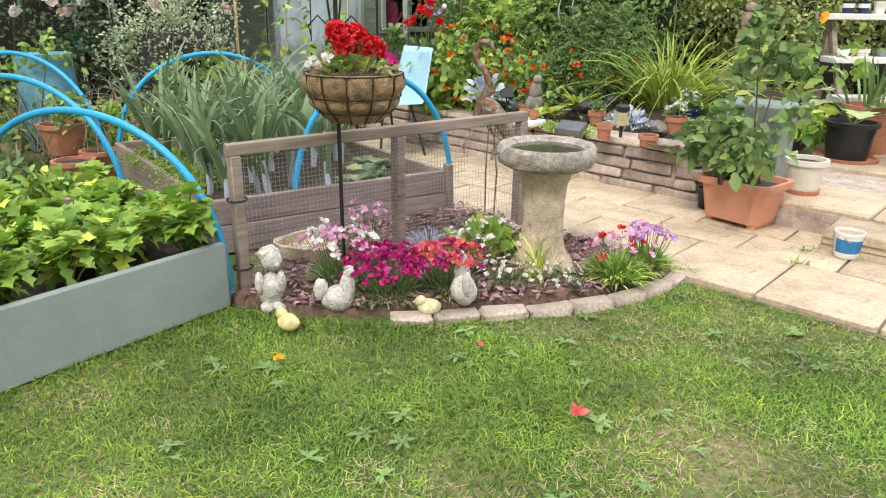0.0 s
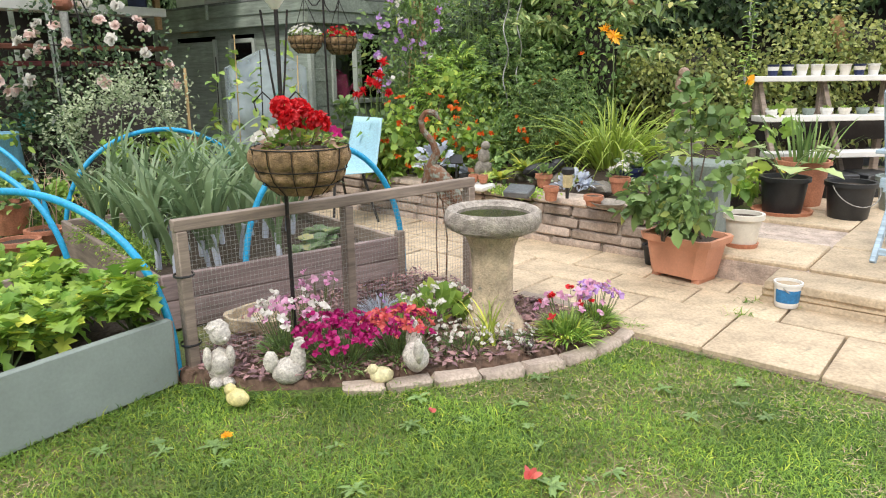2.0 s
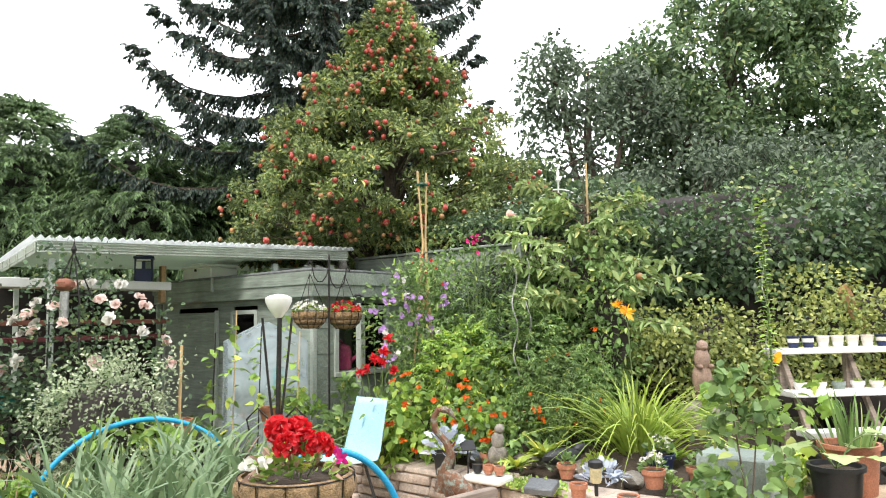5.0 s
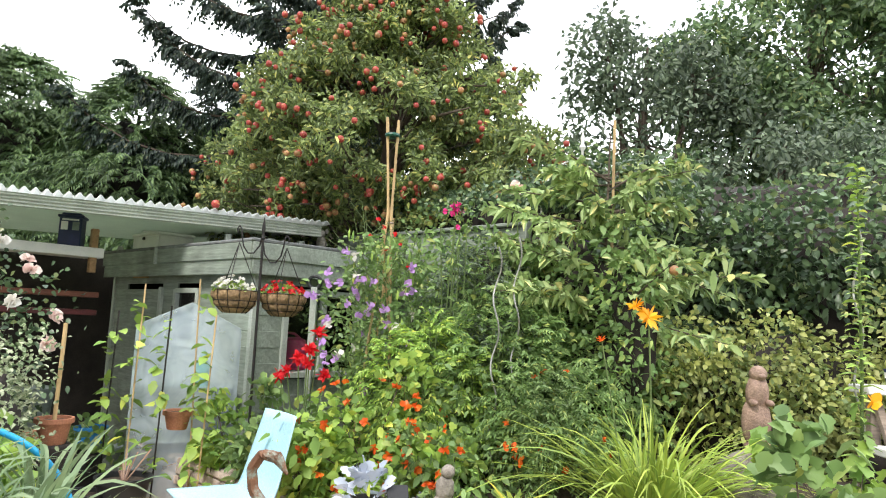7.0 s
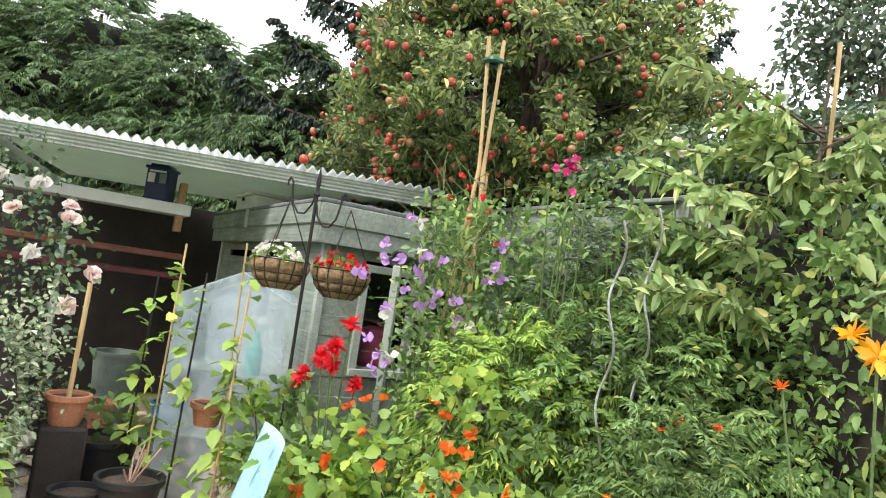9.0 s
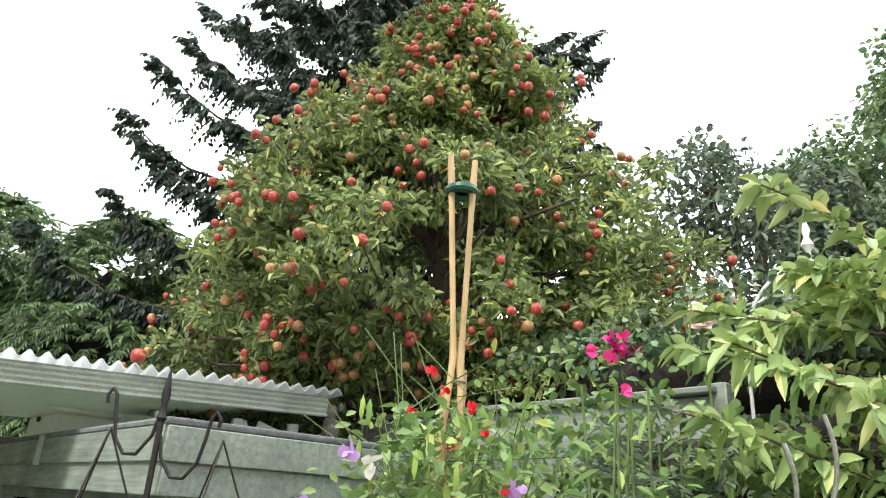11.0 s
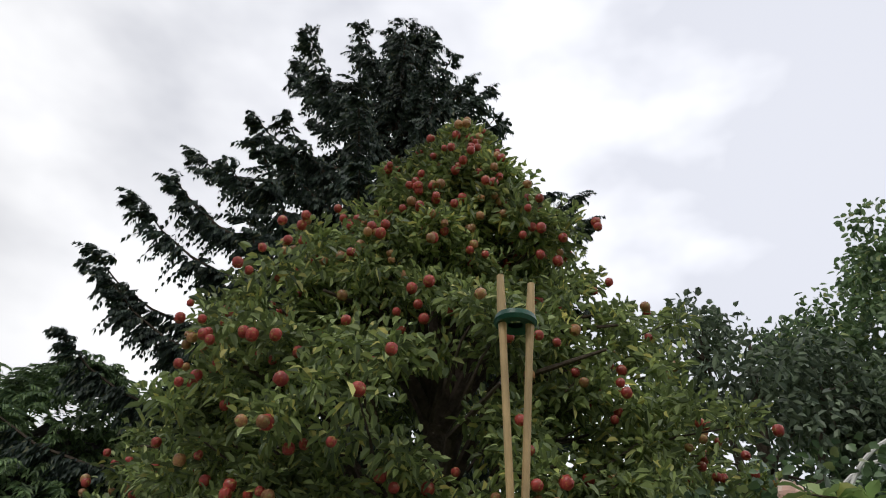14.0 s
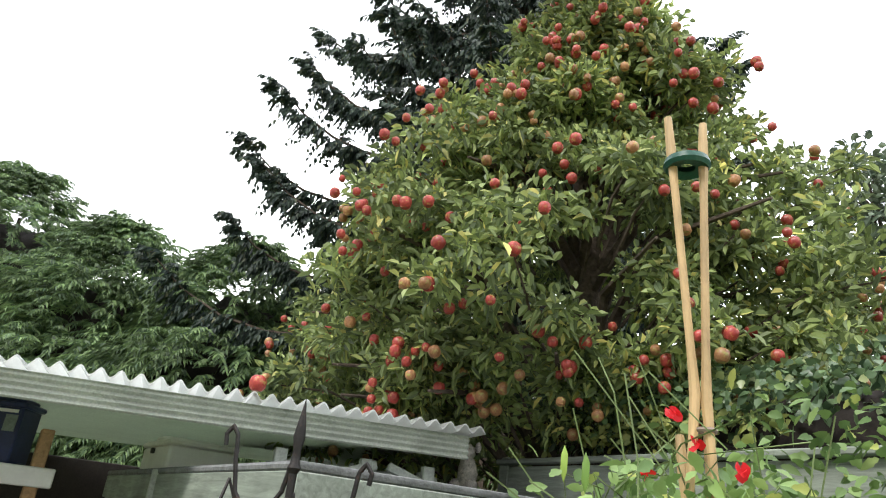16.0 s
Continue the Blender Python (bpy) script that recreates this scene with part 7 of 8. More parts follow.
for i in range(9):
    x, z = r.randn() * 0.05, 1.76 + r.randn() * 0.05
    part("bloom", [petal_flower((x, -0.05, z), (r.randn() * 0.4, -1, 0.2), 0.026, 4, 6500 + i, 0.4, 1.2)], P_MAGENTA if i % 2 else MATS.setdefault("hot", leafy("hot_pink_petal", (0.8, 0.06, 0.3), (0.7, 0.03, 0.2), 0.1)), pk)
part("stem", [g_tube([(r.randn() * 0.1, 0, 0), (r.randn() * 0.06, -0.03, 1.7)], 0.004, 4) for _ in range(6)], M_TWIG, pk)
n = 300
part("foliage", [g_leaves(np.stack([r.randn(n) * 0.14, r.randn(n) * 0.12, r.rand(n) * 1.6], 1), r.randn(n, 3), 0.06, 0.02, 0.2, 0.2, 43, 0, True)], L_MID, pk)

# ---- young fruit tree, arch, climbing rose ----
sap = thing("fruit_sapling", "young fruit tree with pale curling leaves tied to a cane", "tree", (1.8, 7.25, 0.4))
part("cane", [g_tube([(0.03, 0, 0), (0.03, 0, 2.6)], 0.011, 7)], M_BAMBOO, sap)
part("trunk", [g_tube([(0, 0.03, 0), (-0.02, 0.02, 1.2), (0.0, 0, 2.5)], [0.022, 0.015, 0.006], 8)], M_BARK, sap)
r = RS(51)
pos, ways, br = [], [], []
for i in range(46):
    z0 = r.uniform(0.95, 2.3)
    az = r.rand() * 6.283
    ln = r.uniform(0.35, 0.9) * (1.6 - 0.7 * z0 / 2.4)
    d = unit(np.array([np.cos(az), np.sin(az) * 0.8, r.uniform(-0.05, 0.6)]))
    tip = np.array([0, 0, z0]) + d * ln - np.array([0, 0, 0.15 * ln])
    br.append(g_tube([(0, 0, z0), np.array([0, 0, z0]) + d * ln * 0.5, tip], [0.009, 0.006, 0.003], 5))
    for u in np.linspace(0.25, 1, 17):
        for _ in range(4):
            pos.append(np.array([0, 0, z0]) + d * ln * u - np.array([0, 0, 0.15 * ln * u * u]))
            ways.append(d * 0.5 + r.randn(3) * 0.7 + np.array([0, 0, 0.2]))
for az, z0, ln, up in ((2.85, 1.55, 0.95, 0.2), (3.2, 1.8, 0.9, 0.1), (3.5, 1.65, 0.85, 0.25), (3.0, 1.95, 0.8, 0.15), (3.35, 1.4, 0.9, 0.3)):
    # long side shoots reaching towards the canes
    d = unit(np.array([np.cos(az), np.sin(az), up]))
    base_ = np.array([0, 0, z0])
    br.append(g_tube([base_, base_ + d * ln * 0.5, base_ + d * ln], [0.009, 0.006, 0.003], 5))
    for u in np.linspace(0.3, 1, 16):
        for _ in range(4):
            pos.append(base_ + d * ln * u)
            ways.append(d * 0.4 + r.randn(3) * 0.7 + np.array([0, 0, 0.15]))
part("branch", br, M_BARK, sap)
part("foliage", [g_broad(np.array(pos), np.array(ways), 0.1, 0.042, 0.4, 0.3, 52, 0.4)], L_SAPLING, sap)
part("fruit", [g_blob((0.28, -0.75, 1.42), (0.035, 0.035, 0.034), 0.03, 2, 3, 2)], M_APPLEGOLD, sap, "ripening yellow-red apple")
part("low_branch", [g_tube([(0, 0, 1.0), (0.15, -0.4, 1.3), (0.28, -0.75, 1.48)], [0.01, 0.007, 0.003], 6)], M_BARK, sap)
n = 80
q = np.stack([np.interp(r.rand(n), [0, 1], [0.05, 0.5]) + r.randn(n) * 0.2, -r.rand(n) * 0.9, 1.25 + r.rand(n) * 0.55], 1)
part("low_foliage", [g_broad(q, r.randn(n, 3) + np.array([0.3, -0.3, 0]), 0.1, 0.045, 0.4, 0.3, 53, 0.4)], L_SAPLING, sap)

arch = thing("garden_arch", "white metal garden arch with a spear finial", "arch", (1.7, 8.0, 0), -10)
u = np.linspace(0, np.pi, 30)
for dy in (-0.15, 0.15):
    part("hoop", [g_tube([(-0.32, dy, 0)] + [(-0.32 * np.cos(t), dy, 2.45 + 0.4 * np.sin(t)) for t in u] + [(0.32, dy, 0)], 0.008, 7)], M_WHITEPLASTIC, arch)
part("finial", [g_lathe([(0.008, 2.84), (0.012, 2.95), (0.03, 2.98), (0.012, 3.02), (0.02, 3.06), (0.0, 3.13)], 10)], M_WHITEPLASTIC, arch)
pr = shrub("climbing_rose", "tall climbing rose with a pale peach bloom", (1.15, 7.75, 0.5), (0.5, 0.3, 0.95), 900, L_MID, 0.055, 0.035, 61, True, 8)
for i, (x, y, z) in enumerate(((-0.02, -0.02, 2.05), (0.35, -0.3, 1.35))):
    part("bloom", [petal_flower((x, y, z), (0.1, -1, 0.3), 0.068 - 0.011 * k_, 9, 70 + i * 9 + k_, 0.1 + 0.3 * k_, 1.1) for k_ in range(5)], MATS.setdefault("peach", leafy("peach_petal", (0.93, 0.78, 0.7), (0.9, 0.66, 0.58), 0.1)), pr, "pale peach rose")
part("cane", [g_tube([(0, 0, 0), (0.05, 0.02, 1.2), (-0.02, 0, 2.05)], 0.006, 6)], M_TWIG, pr)
cl = shrub("clematis", "clematis stems with purple flowers on the arch", (1.65, 7.9, 0.5), (0.35, 0.25, 0.85), 500, L_MID, 0.06, 0.03, 62, True, 6, "climber")
p_, u_ = scatter_on(RS(6), (0.33, 0.26, 0.85), 14, 0.6)
blooms_on(cl, p_, u_, 0.04, 5, P_PURPLE, 3600)


def spiral(at, h, seed):
    u = np.linspace(0, 1, 50)
    solid("spiral_stake", [g_tube(np.stack([0.022 * np.sin(u * 22), 0.022 * np.cos(u * 22), u * h], 1), 0.0055, 6)], M_WIRE, "twisted galvanised metal plant stake", "plant support", at, 0, "spiral stakes")


spiral((1.11, 6.6, 0.4), 1.6, 1)
spiral((0.98, 6.5, 0.42), 1.5, 3)
spiral((2.95, 6.05, 0.3), 1.75, 2)
tall = thing("artichoke_stem", "tall upright leafy stem in a patio pot", "plant", (2.93, 6.0, 0.3))
part("stem", [g_tube([(0, 0, 0), (0.01, 0, 1.0), (0, 0, 2.1)], [0.011, 0.009, 0.004], 7)], M_TWIG, tall)
n = 120
hz = np.linspace(0.3, 2.1, n)
a = np.arange(n) * 2.4
part("foliage", [g_broad(np.stack([np.zeros(n), np.zeros(n), hz], 1), np.stack([np.cos(a), np.sin(a), np.full(n, 0.5)], 1), 0.13 - 0.03 * hz, 0.04, 0.5, 0.2, 5, 0.7)], L_BRIGHT, tall)
squ = shrub("climbing_squash", "squash vine with broad light green leaves", (2.75, 5.75, 0.3), (0.3, 0.22, 0.5), 130, L_BRIGHT, 0.13, 0.11, 63, True, 5, "plant", 0.4, 0.4)
part("bloom", [petal_flower((0.0, -0.2, 0.85), (0, -1, 0.3), 0.05, 5, 77, 0.5)], P_YELLOW, squ)

# ---- hedges at the back ----
def leaf_bank(name, label, a, b, z0, z1, depth, n, mat, lm, lw, seed, category="hedge", broad=True, lumps=26):
    """A hedge between two places: lumpy leafy faces over a solid near-black core added for the shade inside."""
    r = RS(seed)
    a, b = np.array(a, float), np.array(b, float)
    ob = thing(name, label, category, (*((a + b) / 2), 0), math.degrees(math.atan2(*(b - a)[::-1])))
    L = float(np.linalg.norm(b - a))
    k = lumps
    lc = np.stack([r.uniform(-L / 2, L / 2, k), r.uniform(-depth * 0.5, depth * 0.1, k), r.uniform(z0, z1, k)], 1)
    idx = r.randint(k, size=n)
    d = unit(r.randn(n, 3))
    p = lc[idx] + d * np.array([L / k * 2.6 + 0.2, depth * 0.42, (z1 - z0) * 0.24]) * r.uniform(0.6, 1.05, (n, 1))
    p[:, 2] = np.clip(p[:, 2], 0.02, z1 * 1.12)
    w = d * 0.5 + r.randn(n, 3) * 0.5 + np.array([0, -0.4, 0.1])
    part("foliage", [(g_broad(p, w, lm, lw, 0.3, 0.2, seed, 0.4) if broad else g_leaves(p, w, lm, lw, 0.3, 0.2, seed, 0.4))], mat, ob)
    part("core", [g_blob((0, depth * 0.22, (z0 + z1) * 0.47), (L * 0.5, depth * 0.3, (z1 - z0) * 0.5), 0.25, 3, seed, 3)], M_DARK, ob, "solid near-black filler for the shade inside the foliage")
    return ob


leaf_bank("ivy_hedge", "dense dark green ivy hedge along the boundary", (1.9, 9.0), (6.6, 8.2), 0.6, 2.75, 1.0, 15000, L_DARK, 0.085, 0.06, 71, lumps=34)
leaf_bank("ivy_hedge", "dark climbing foliage over the boundary", (2.0, 9.9), (7.5, 9.2), 1.8, 3.3, 1.0, 6000, L_TREE, 0.08, 0.05, 72, lumps=30)
leaf_bank("euonymus_hedge", "yellow variegated evergreen hedge behind the otter", (2.1, 7.55), (3.9, 7.35), 0.35, 1.45, 0.6, 8000, L_YELLOWV, 0.055, 0.035, 73, lumps=26)
leaf_bank("euonymus_hedge", "yellow variegated evergreen shrub behind the staging", (4.1, 7.6), (5.8, 7.4), 0.5, 1.75, 0.6, 6500, L_YELLOWV, 0.055, 0.035, 74, lumps=20)
leaf_bank("ivy_mat", "variegated ivy spilling over the fence top", grid(-5.5, 3.55)[:2], grid(-4.1, 3.55)[:2], 2.36, 2.56, 0.3, 1100, L_YELLOWV, 0.042, 0.034, 75, "climber", lumps=20)
leaf_bank("ivy_mat", "dark ivy hanging over the fence top", grid(-5.4, 3.6)[:2], grid(-2.0, 3.7)[:2], 2.38, 2.72, 0.45, 4200, L_DARK, 0.048, 0.04, 76, "climber", lumps=24)
leaf_bank("fence_climber", "mixed climbing stems and leaves growing against the fence", grid(-4.0, 3.12)[:2], grid(-1.8, 3.1)[:2], 0.7, 2.2, 0.4, 5200, L_MID, 0.06, 0.035, 78, "climber", lumps=44)
leaf_bank("lilac_shrub", "green shrub behind the garden arch", (0.9, 9.4), (2.9, 9.0), 1.0, 2.6, 0.8, 3400, L_MID, 0.06, 0.035, 77, lumps=22)
dfence = thing("fence_far", "dark stained close-board fence", "fence", (5.9, 9.0, 0), -8, kind="structure")
for i in range(18):
    part("board", [g_box((0.14, 0.02, 2.3), (-1.4 + i * 0.145, 0.01 * (i % 2), 1.15))], M_DARKFENCE, dfence)
part("rail", [g_box((2.7, 0.04, 0.07), (-0.15, -0.03, 2.1))], M_DARKFENCE, dfence)
solid("leaning_board", [g_bar((0, 0, 0), (0.0, 0, 0.6), 0.15, 0.03)], M_RAWWOOD, "raw timber board leaning against the fence", "board", (4.7, 7.5, 1.2)).rotation_euler = (0.0, -0.45, 0.2)
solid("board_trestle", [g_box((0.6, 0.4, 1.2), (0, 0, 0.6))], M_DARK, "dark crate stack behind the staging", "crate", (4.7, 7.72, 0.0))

# ---- left: roses, obelisk, variegated ball ----
rose = shrub("rose_bush", "large rambling rose bush with blush white blooms", (-2.75, 6.75, 0.0), (0.75, 0.45, 1.0), 2600, L_DARK, 0.055, 0.036, 81, True, 12)
r = RS(82)
p_, u_ = scatter_on(r, (0.8, 0.5, 0.95), 26, 0.55)
for i in range(len(p_)):
    part("bloom", [petal_flower(p_[i], u_[i] + np.array([0, -0.6, 0.2]), 0.06 - 0.017 * k_, 8, 8000 + i * 5 + k_, 0.15 + 0.4 * k_, 1.3) for k_ in range(3)], P_ROSE if i % 3 else P_WHITE, rose, "blush white rose")
rose2 = shrub("rose_bush", "rose bush with pale blooms at the garden's edge", (-3.9, 6.4, 0.0), (0.8, 0.5, 0.95), 2400, L_DARK, 0.055, 0.036, 83, True, 10)
p_, u_ = scatter_on(r, (0.8, 0.5, 0.9), 22, 0.5)
for i in range(len(p_)):
    part("bloom", [petal_flower(p_[i], u_[i] + np.array([0, -0.6, 0.2]), 0.06 - 0.017 * k_, 8, 8300 + i * 5 + k_, 0.15 + 0.4 * k_, 1.3) for k_ in range(3)], P_ROSE if i % 2 else P_WHITE, rose2, "blush white rose")
obk = thing("obelisk", "black iron obelisk with a bird feeder", "obelisk", (-2.8, 6.55, 0.0))
for sx, sy in ((-1, -1), (1, -1), (1, 1), (-1, 1)):
    part("leg", [g_tube([(sx * 0.14, sy * 0.14, 0), (sx * 0.12, sy * 0.12, 1.7), (0, 0, 2.12)], 0.007, 6)], M_IRON, obk)
for z in (0.5, 1.0, 1.5, 1.75):
    w = 0.14 * (1 if z < 1.6 else 0.8)
    part("ring", [g_tube([(-w, -w, z), (w, -w, z), (w, w, z), (-w, w, z), (-w, -w, z)], 0.005, 5)], M_IRON, obk)
part("finial", [g_lathe([(0.01, 2.1), (0.025, 2.14), (0.008, 2.18), (0.0, 2.24)], 10)], M_IRON, obk)
fd_ = thing("bird_feeder", "wooden roofed bird feeder tube hung on the obelisk", "bird feeder", (-2.8, 6.42, 1.55))
part("tube", [g_lathe([(0.035, 0), (0.035, 0.22), (0, 0.22)], 14)], M_WIRE, fd_)
part("roof", [g_box((0.13, 0.13, 0.1), (0, 0, 0.28), None, 0.03)], MATS.setdefault("feeder", plain("red_brown_wood", (0.25, 0.09, 0.05), 0.7)), fd_)
ball = shrub("variegated_shrub", "rounded shrub of cream-edged small leaves", (-2.28, 6.2, 0.14), (0.46, 0.42, 0.52), 7500, L_VARIEG, 0.038, 0.026, 91, False, 8, "shrub", 0.5)
# a near-black blob painted in as the shade inside the bush
part("core", [g_blob((0, 0, 0.5), (0.37, 0.34, 0.42), 0.2, 2.5, 3, 3)], M_DARK, ball, "solid near-black filler for the shade inside the foliage")
std = pot("rose_pot", (-1.93, 6.7, 0.5), 0.11, 0.17, M_TERRA, "terracotta pot with a staked stem on a plinth")
part("stem", [g_tube([(0, 0, 0.14), (0.01, 0, 0.8)], 0.014, 7)], M_BAMBOO, std)
solid("block_plinth", [g_box((0.24, 0.24, 0.5), (0, 0, 0.25), None, 0.015)], M_DARK, "dark upturned tub under the terracotta pot", "plinth", (-1.93, 6.7, 0.0), GRID)
for i, (x, y, rr_, h, mt, lab) in enumerate(((-1.42, 6.7, 0.17, 0.3, M_BLACK, "large black pot with dry stems on the path"), (-1.62, 6.55, 0.13, 0.22, M_BLACK, "black bucket beside the large pot"), (-2.0, 7.1, 0.2, 0.34, M_BLACK, "black pot with a dark leafy plant"), (-1.95, 6.2, 0.12, 0.25, M_BLACK, "tall black pot at the path's edge"), (-1.75, 7.25, 0.1, 0.2, M_WHITEPLASTIC, "white pot with a green plant"))):
    p_ = pot("path_pot", (x, y, 0.02), rr_, h, mt, lab)
    n = 40
    if i in (2, 3, 4):
        part("plant", [g_broad(np.stack([rs.randn(n) * 0.08, rs.randn(n) * 0.08, h + rs.rand(n) * 0.25], 1), rs.randn(n, 3) + np.array([0, 0, 0.5]), 0.09, 0.055, 0.3, 0.2, 60 + i, 0.5)], L_MID, p_)
    elif i == 0:
        part("dry_stem", [g_tube([(0, 0, h * 0.8), (rs.randn() * 0.08, rs.randn() * 0.08, h + rs.rand() * 0.2)], 0.005, 4) for _ in range(7)], L_DRY, p_)
shrub("path_shrub", "yellow-green leafy shrub at the path's edge", (-1.85, 5.85, 0.1), (0.42, 0.34, 0.34), 560, L_BRIGHT, 0.1, 0.06, 92, True, 5)
for i in range(5):
    solid("stacked_stone", [g_blob((0, 0, 0.05), (0.19, 0.15, 0.055), 0.25, 1.5, 300 + i, 2)], M_GREYSTONE, "flat grey stone stacked by the path", "rock", (-2.08 + rs.randn() * 0.02, 6.45 + rs.randn() * 0.02, i * 0.095), i * 40, "stacked stones")
# climbing beans in front of the greenhouse
for i, (x, y, h) in enumerate(((-1.55, 6.95, 1.4), (-1.3, 6.85, 1.25), (-1.1, 7.0, 1.45), (-1.75, 7.0, 1.2), (-0.95, 6.75, 1.2))):
    bn = thing("bean_plant", "climbing bean on a thin cane before the greenhouse", "climber", (x, y, 0.2), 0, "climbing beans")
    part("cane", [g_tube([(0, 0, -0.2), (rs.randn() * 0.04, 0, h)], 0.006, 6)], M_IRON if i % 2 else M_BAMBOO, bn)
    n = 34
    hz = rs.rand(n) * (h - 0.1)
    part("foliage", [g_broad(np.stack([rs.randn(n) * 0.03, rs.randn(n) * 0.03, hz], 1), rs.randn(n, 3) * np.array([1, 1, 0.4]), 0.1, 0.07, 0.4, 0.2, 400 + i, 0.7)], L_BRIGHT, bn)
for i, (x, y, sz, lf, lab) in enumerate(((-0.55, 6.75, 0.3, L_MID, "leafy green perennials beside the chair"), (-0.85, 7.05, 0.28, L_BRIGHT, "green garden plants by the greenhouse"), (-0.2, 7.2, 0.4, L_MID, "tall green perennials by the shed window"), (-0.1, 6.25, 0.24, L_BRIGHT, "broad green leaves behind the low wall"))):
    shrub("perennial_plant", lab, (x, y, 0.25), (sz, sz * 0.8, sz * 1.1), 420, lf, 0.09, 0.045, 110 + i, True, 5, "plant")
pot("terracotta_pot", (-1.22, 7.0, 0.59), 0.09, 0.13, M_TERRA, "terracotta pot on the stone pier")

# low growth and clutter left of the leek bed
for i, (x, y, sz, lf) in enumerate(((-2.9, 5.0, 0.4, L_MID), (-3.3, 5.7, 0.5, L_BRIGHT), (-2.6, 5.5, 0.3, L_BRIGHT), (-3.9, 4.9, 0.5, L_MID), (-2.2, 3.9, 0.2, L_BRIGHT), (-4.6, 5.6, 0.6, L_DARK), (-3.2, 4.2, 0.3, L_MID))):
    shrub("bed_plant", "mixed leafy vegetables in the far bed", (x, y, 0.0), (sz, sz, sz * 0.8), 520, lf, 0.08, 0.04, 130 + i, True, 4, "plant", 0.2)
n = 90
q = np.stack([rs.uniform(-3.3, -2.3, n), rs.uniform(5.0, 6.0, n), np.zeros(n)], 1)
solid("dry_grass", [g_blades(q, np.stack([rs.randn(n) * 0.2, rs.randn(n) * 0.2, np.ones(n)], 1), 0.75, 0.01, 0.4, 5, 9)], L_DRY, "pale dry grass stalks among the plants", "grass", kind="stuff")
for i, (x, y, z, t_) in enumerate(((-1.52, 3.92, 0.0, 20), (-1.36, 3.8, 0.0, 35), (-1.5, 3.9, 0.068, 50), (-1.75, 4.15, 0.0, 10))):
    solid("loose_brick", [g_box((0.21, 0.1, 0.065), (0, 0, 0.0325), None, 0.006)], M_BRICK, "loose red brick beside the beds", "brick", (x, y, z), t_, "loose bricks")
for i, (x, y, r_, h) in enumerate(((-2.75, 5.1, 0.15, 0.22), (-2.5, 4.75, 0.13, 0.18), (-2.45, 5.0, 0.12, 0.2))):
    pot("terracotta_pot", (x, y, 0.15 * (i == 0)), r_, h, M_TERRA, "terracotta pot among the vegetable beds", 0.012)
butt = thing("water_butt", "pale blue plastic water barrel", "barrel", (-3.35, 6.0, 0.0))
part("barrel", [g_lathe([(0.2, 0), (0.23, 0.1), (0.235, 0.5), (0.22, 0.75), (0.225, 0.76), (0.225, 0.79), (0.0, 0.8)], 28)], MATS.setdefault("butt", plain("sky_blue_plastic", (0.2, 0.45, 0.6), 0.45)), butt)

# ---- apple tree ----
apple = thing("apple_tree", "old apple tree laden with red and russet apples", "tree", (-0.35, 9.75, 0.0))
r = RS(201)
trunks = [g_tube([(0, 0.1, 0), (-0.05, 0.1, 1.4), (0.05, 0.05, 2.6), (0.15, 0, 3.6), (0.2, 0, 5.2)], [0.16, 0.13, 0.1, 0.07, 0.02], 10)]
cl_pts = []
for i in range(40):
    z0 = r.uniform(1.7, 4.4)
    az = r.rand() * 6.283
    z1 = z0 + r.uniform(0.0, 1.1)
    rad = float(np.interp(z1, [2.2, 3.4, 4.2, 5.6], [1.7, 1.9, 1.0, 0.08]))
    tip = np.array([np.cos(az) * rad * 1.02 + 0.1, np.sin(az) * rad * 0.72 - 0.16 * (z1 - 3), z1])
    mid = np.array([tip[0] * 0.5, tip[1] * 0.5, z0 + (z1 - z0) * 0.75 + 0.15])
    trunks.append(g_tube([(0.08, 0.04, z0 - 0.3), mid, tip], [0.045, 0.028, 0.008], 6))
part("trunk", trunks, M_BARK, apple)
K = 760
zz = 2.2 + r.rand(K) ** 1.25 * 3.4
rad = np.interp(zz, [2.2, 2.8, 3.4, 3.8, 4.2, 4.7, 5.2, 5.6], [1.55, 1.85, 1.95, 1.6, 1.15, 0.74, 0.42, 0.06])
az = r.rand(K) * 6.283
lump = 1 + 0.13 * np.sin(az * 3 + zz * 2.1) + 0.12 * np.sin(az * 7 - zz * 4)
q = (0.5 + 0.5 * r.rand(K) ** 0.55) * lump
cc = np.stack([np.cos(az) * rad * q + 0.08 * (zz - 3), np.sin(az) * rad * 0.72 * q - 0.16 * (zz - 3), zz], 1)
# the boughs over the fence arch up and clear it
cc[:, 2] = np.maximum(cc[:, 2], 2.3 + 0.6 * np.clip(-cc[:, 1] - 0.3, 0, 1.2))
n = 76000
idx = (r.rand(n) ** 1.12 * K).astype(int)
d = unit(r.randn(n, 3))
p = cc[idx] + d * r.rand(n, 1) ** 0.7 * np.array([0.175, 0.175, 0.12])
crown = part("crown", [g_leaves(p, d * 0.6 + r.randn(n, 3) * 0.5 + np.array([0, 0, 0.25]), 0.072, 0.036, 0.25, 0.25, 202, 0.35, True)], L_APPLE, apple)
tw = [g_tube([cc[i] + r.randn(3) * 0.05, cc[i] * np.array([0.82, 0.82, 1]) - np.array([0, 0, 0.1]), cc[i] * np.array([0.6, 0.6, 1]) - np.array([0, 0, 0.25])], [0.004, 0.008, 0.012], 4) for i in range(0, K, 3)]
tagged(part("twig", tw, M_BARK, apple), kind="stuff")
ap_mesh = []
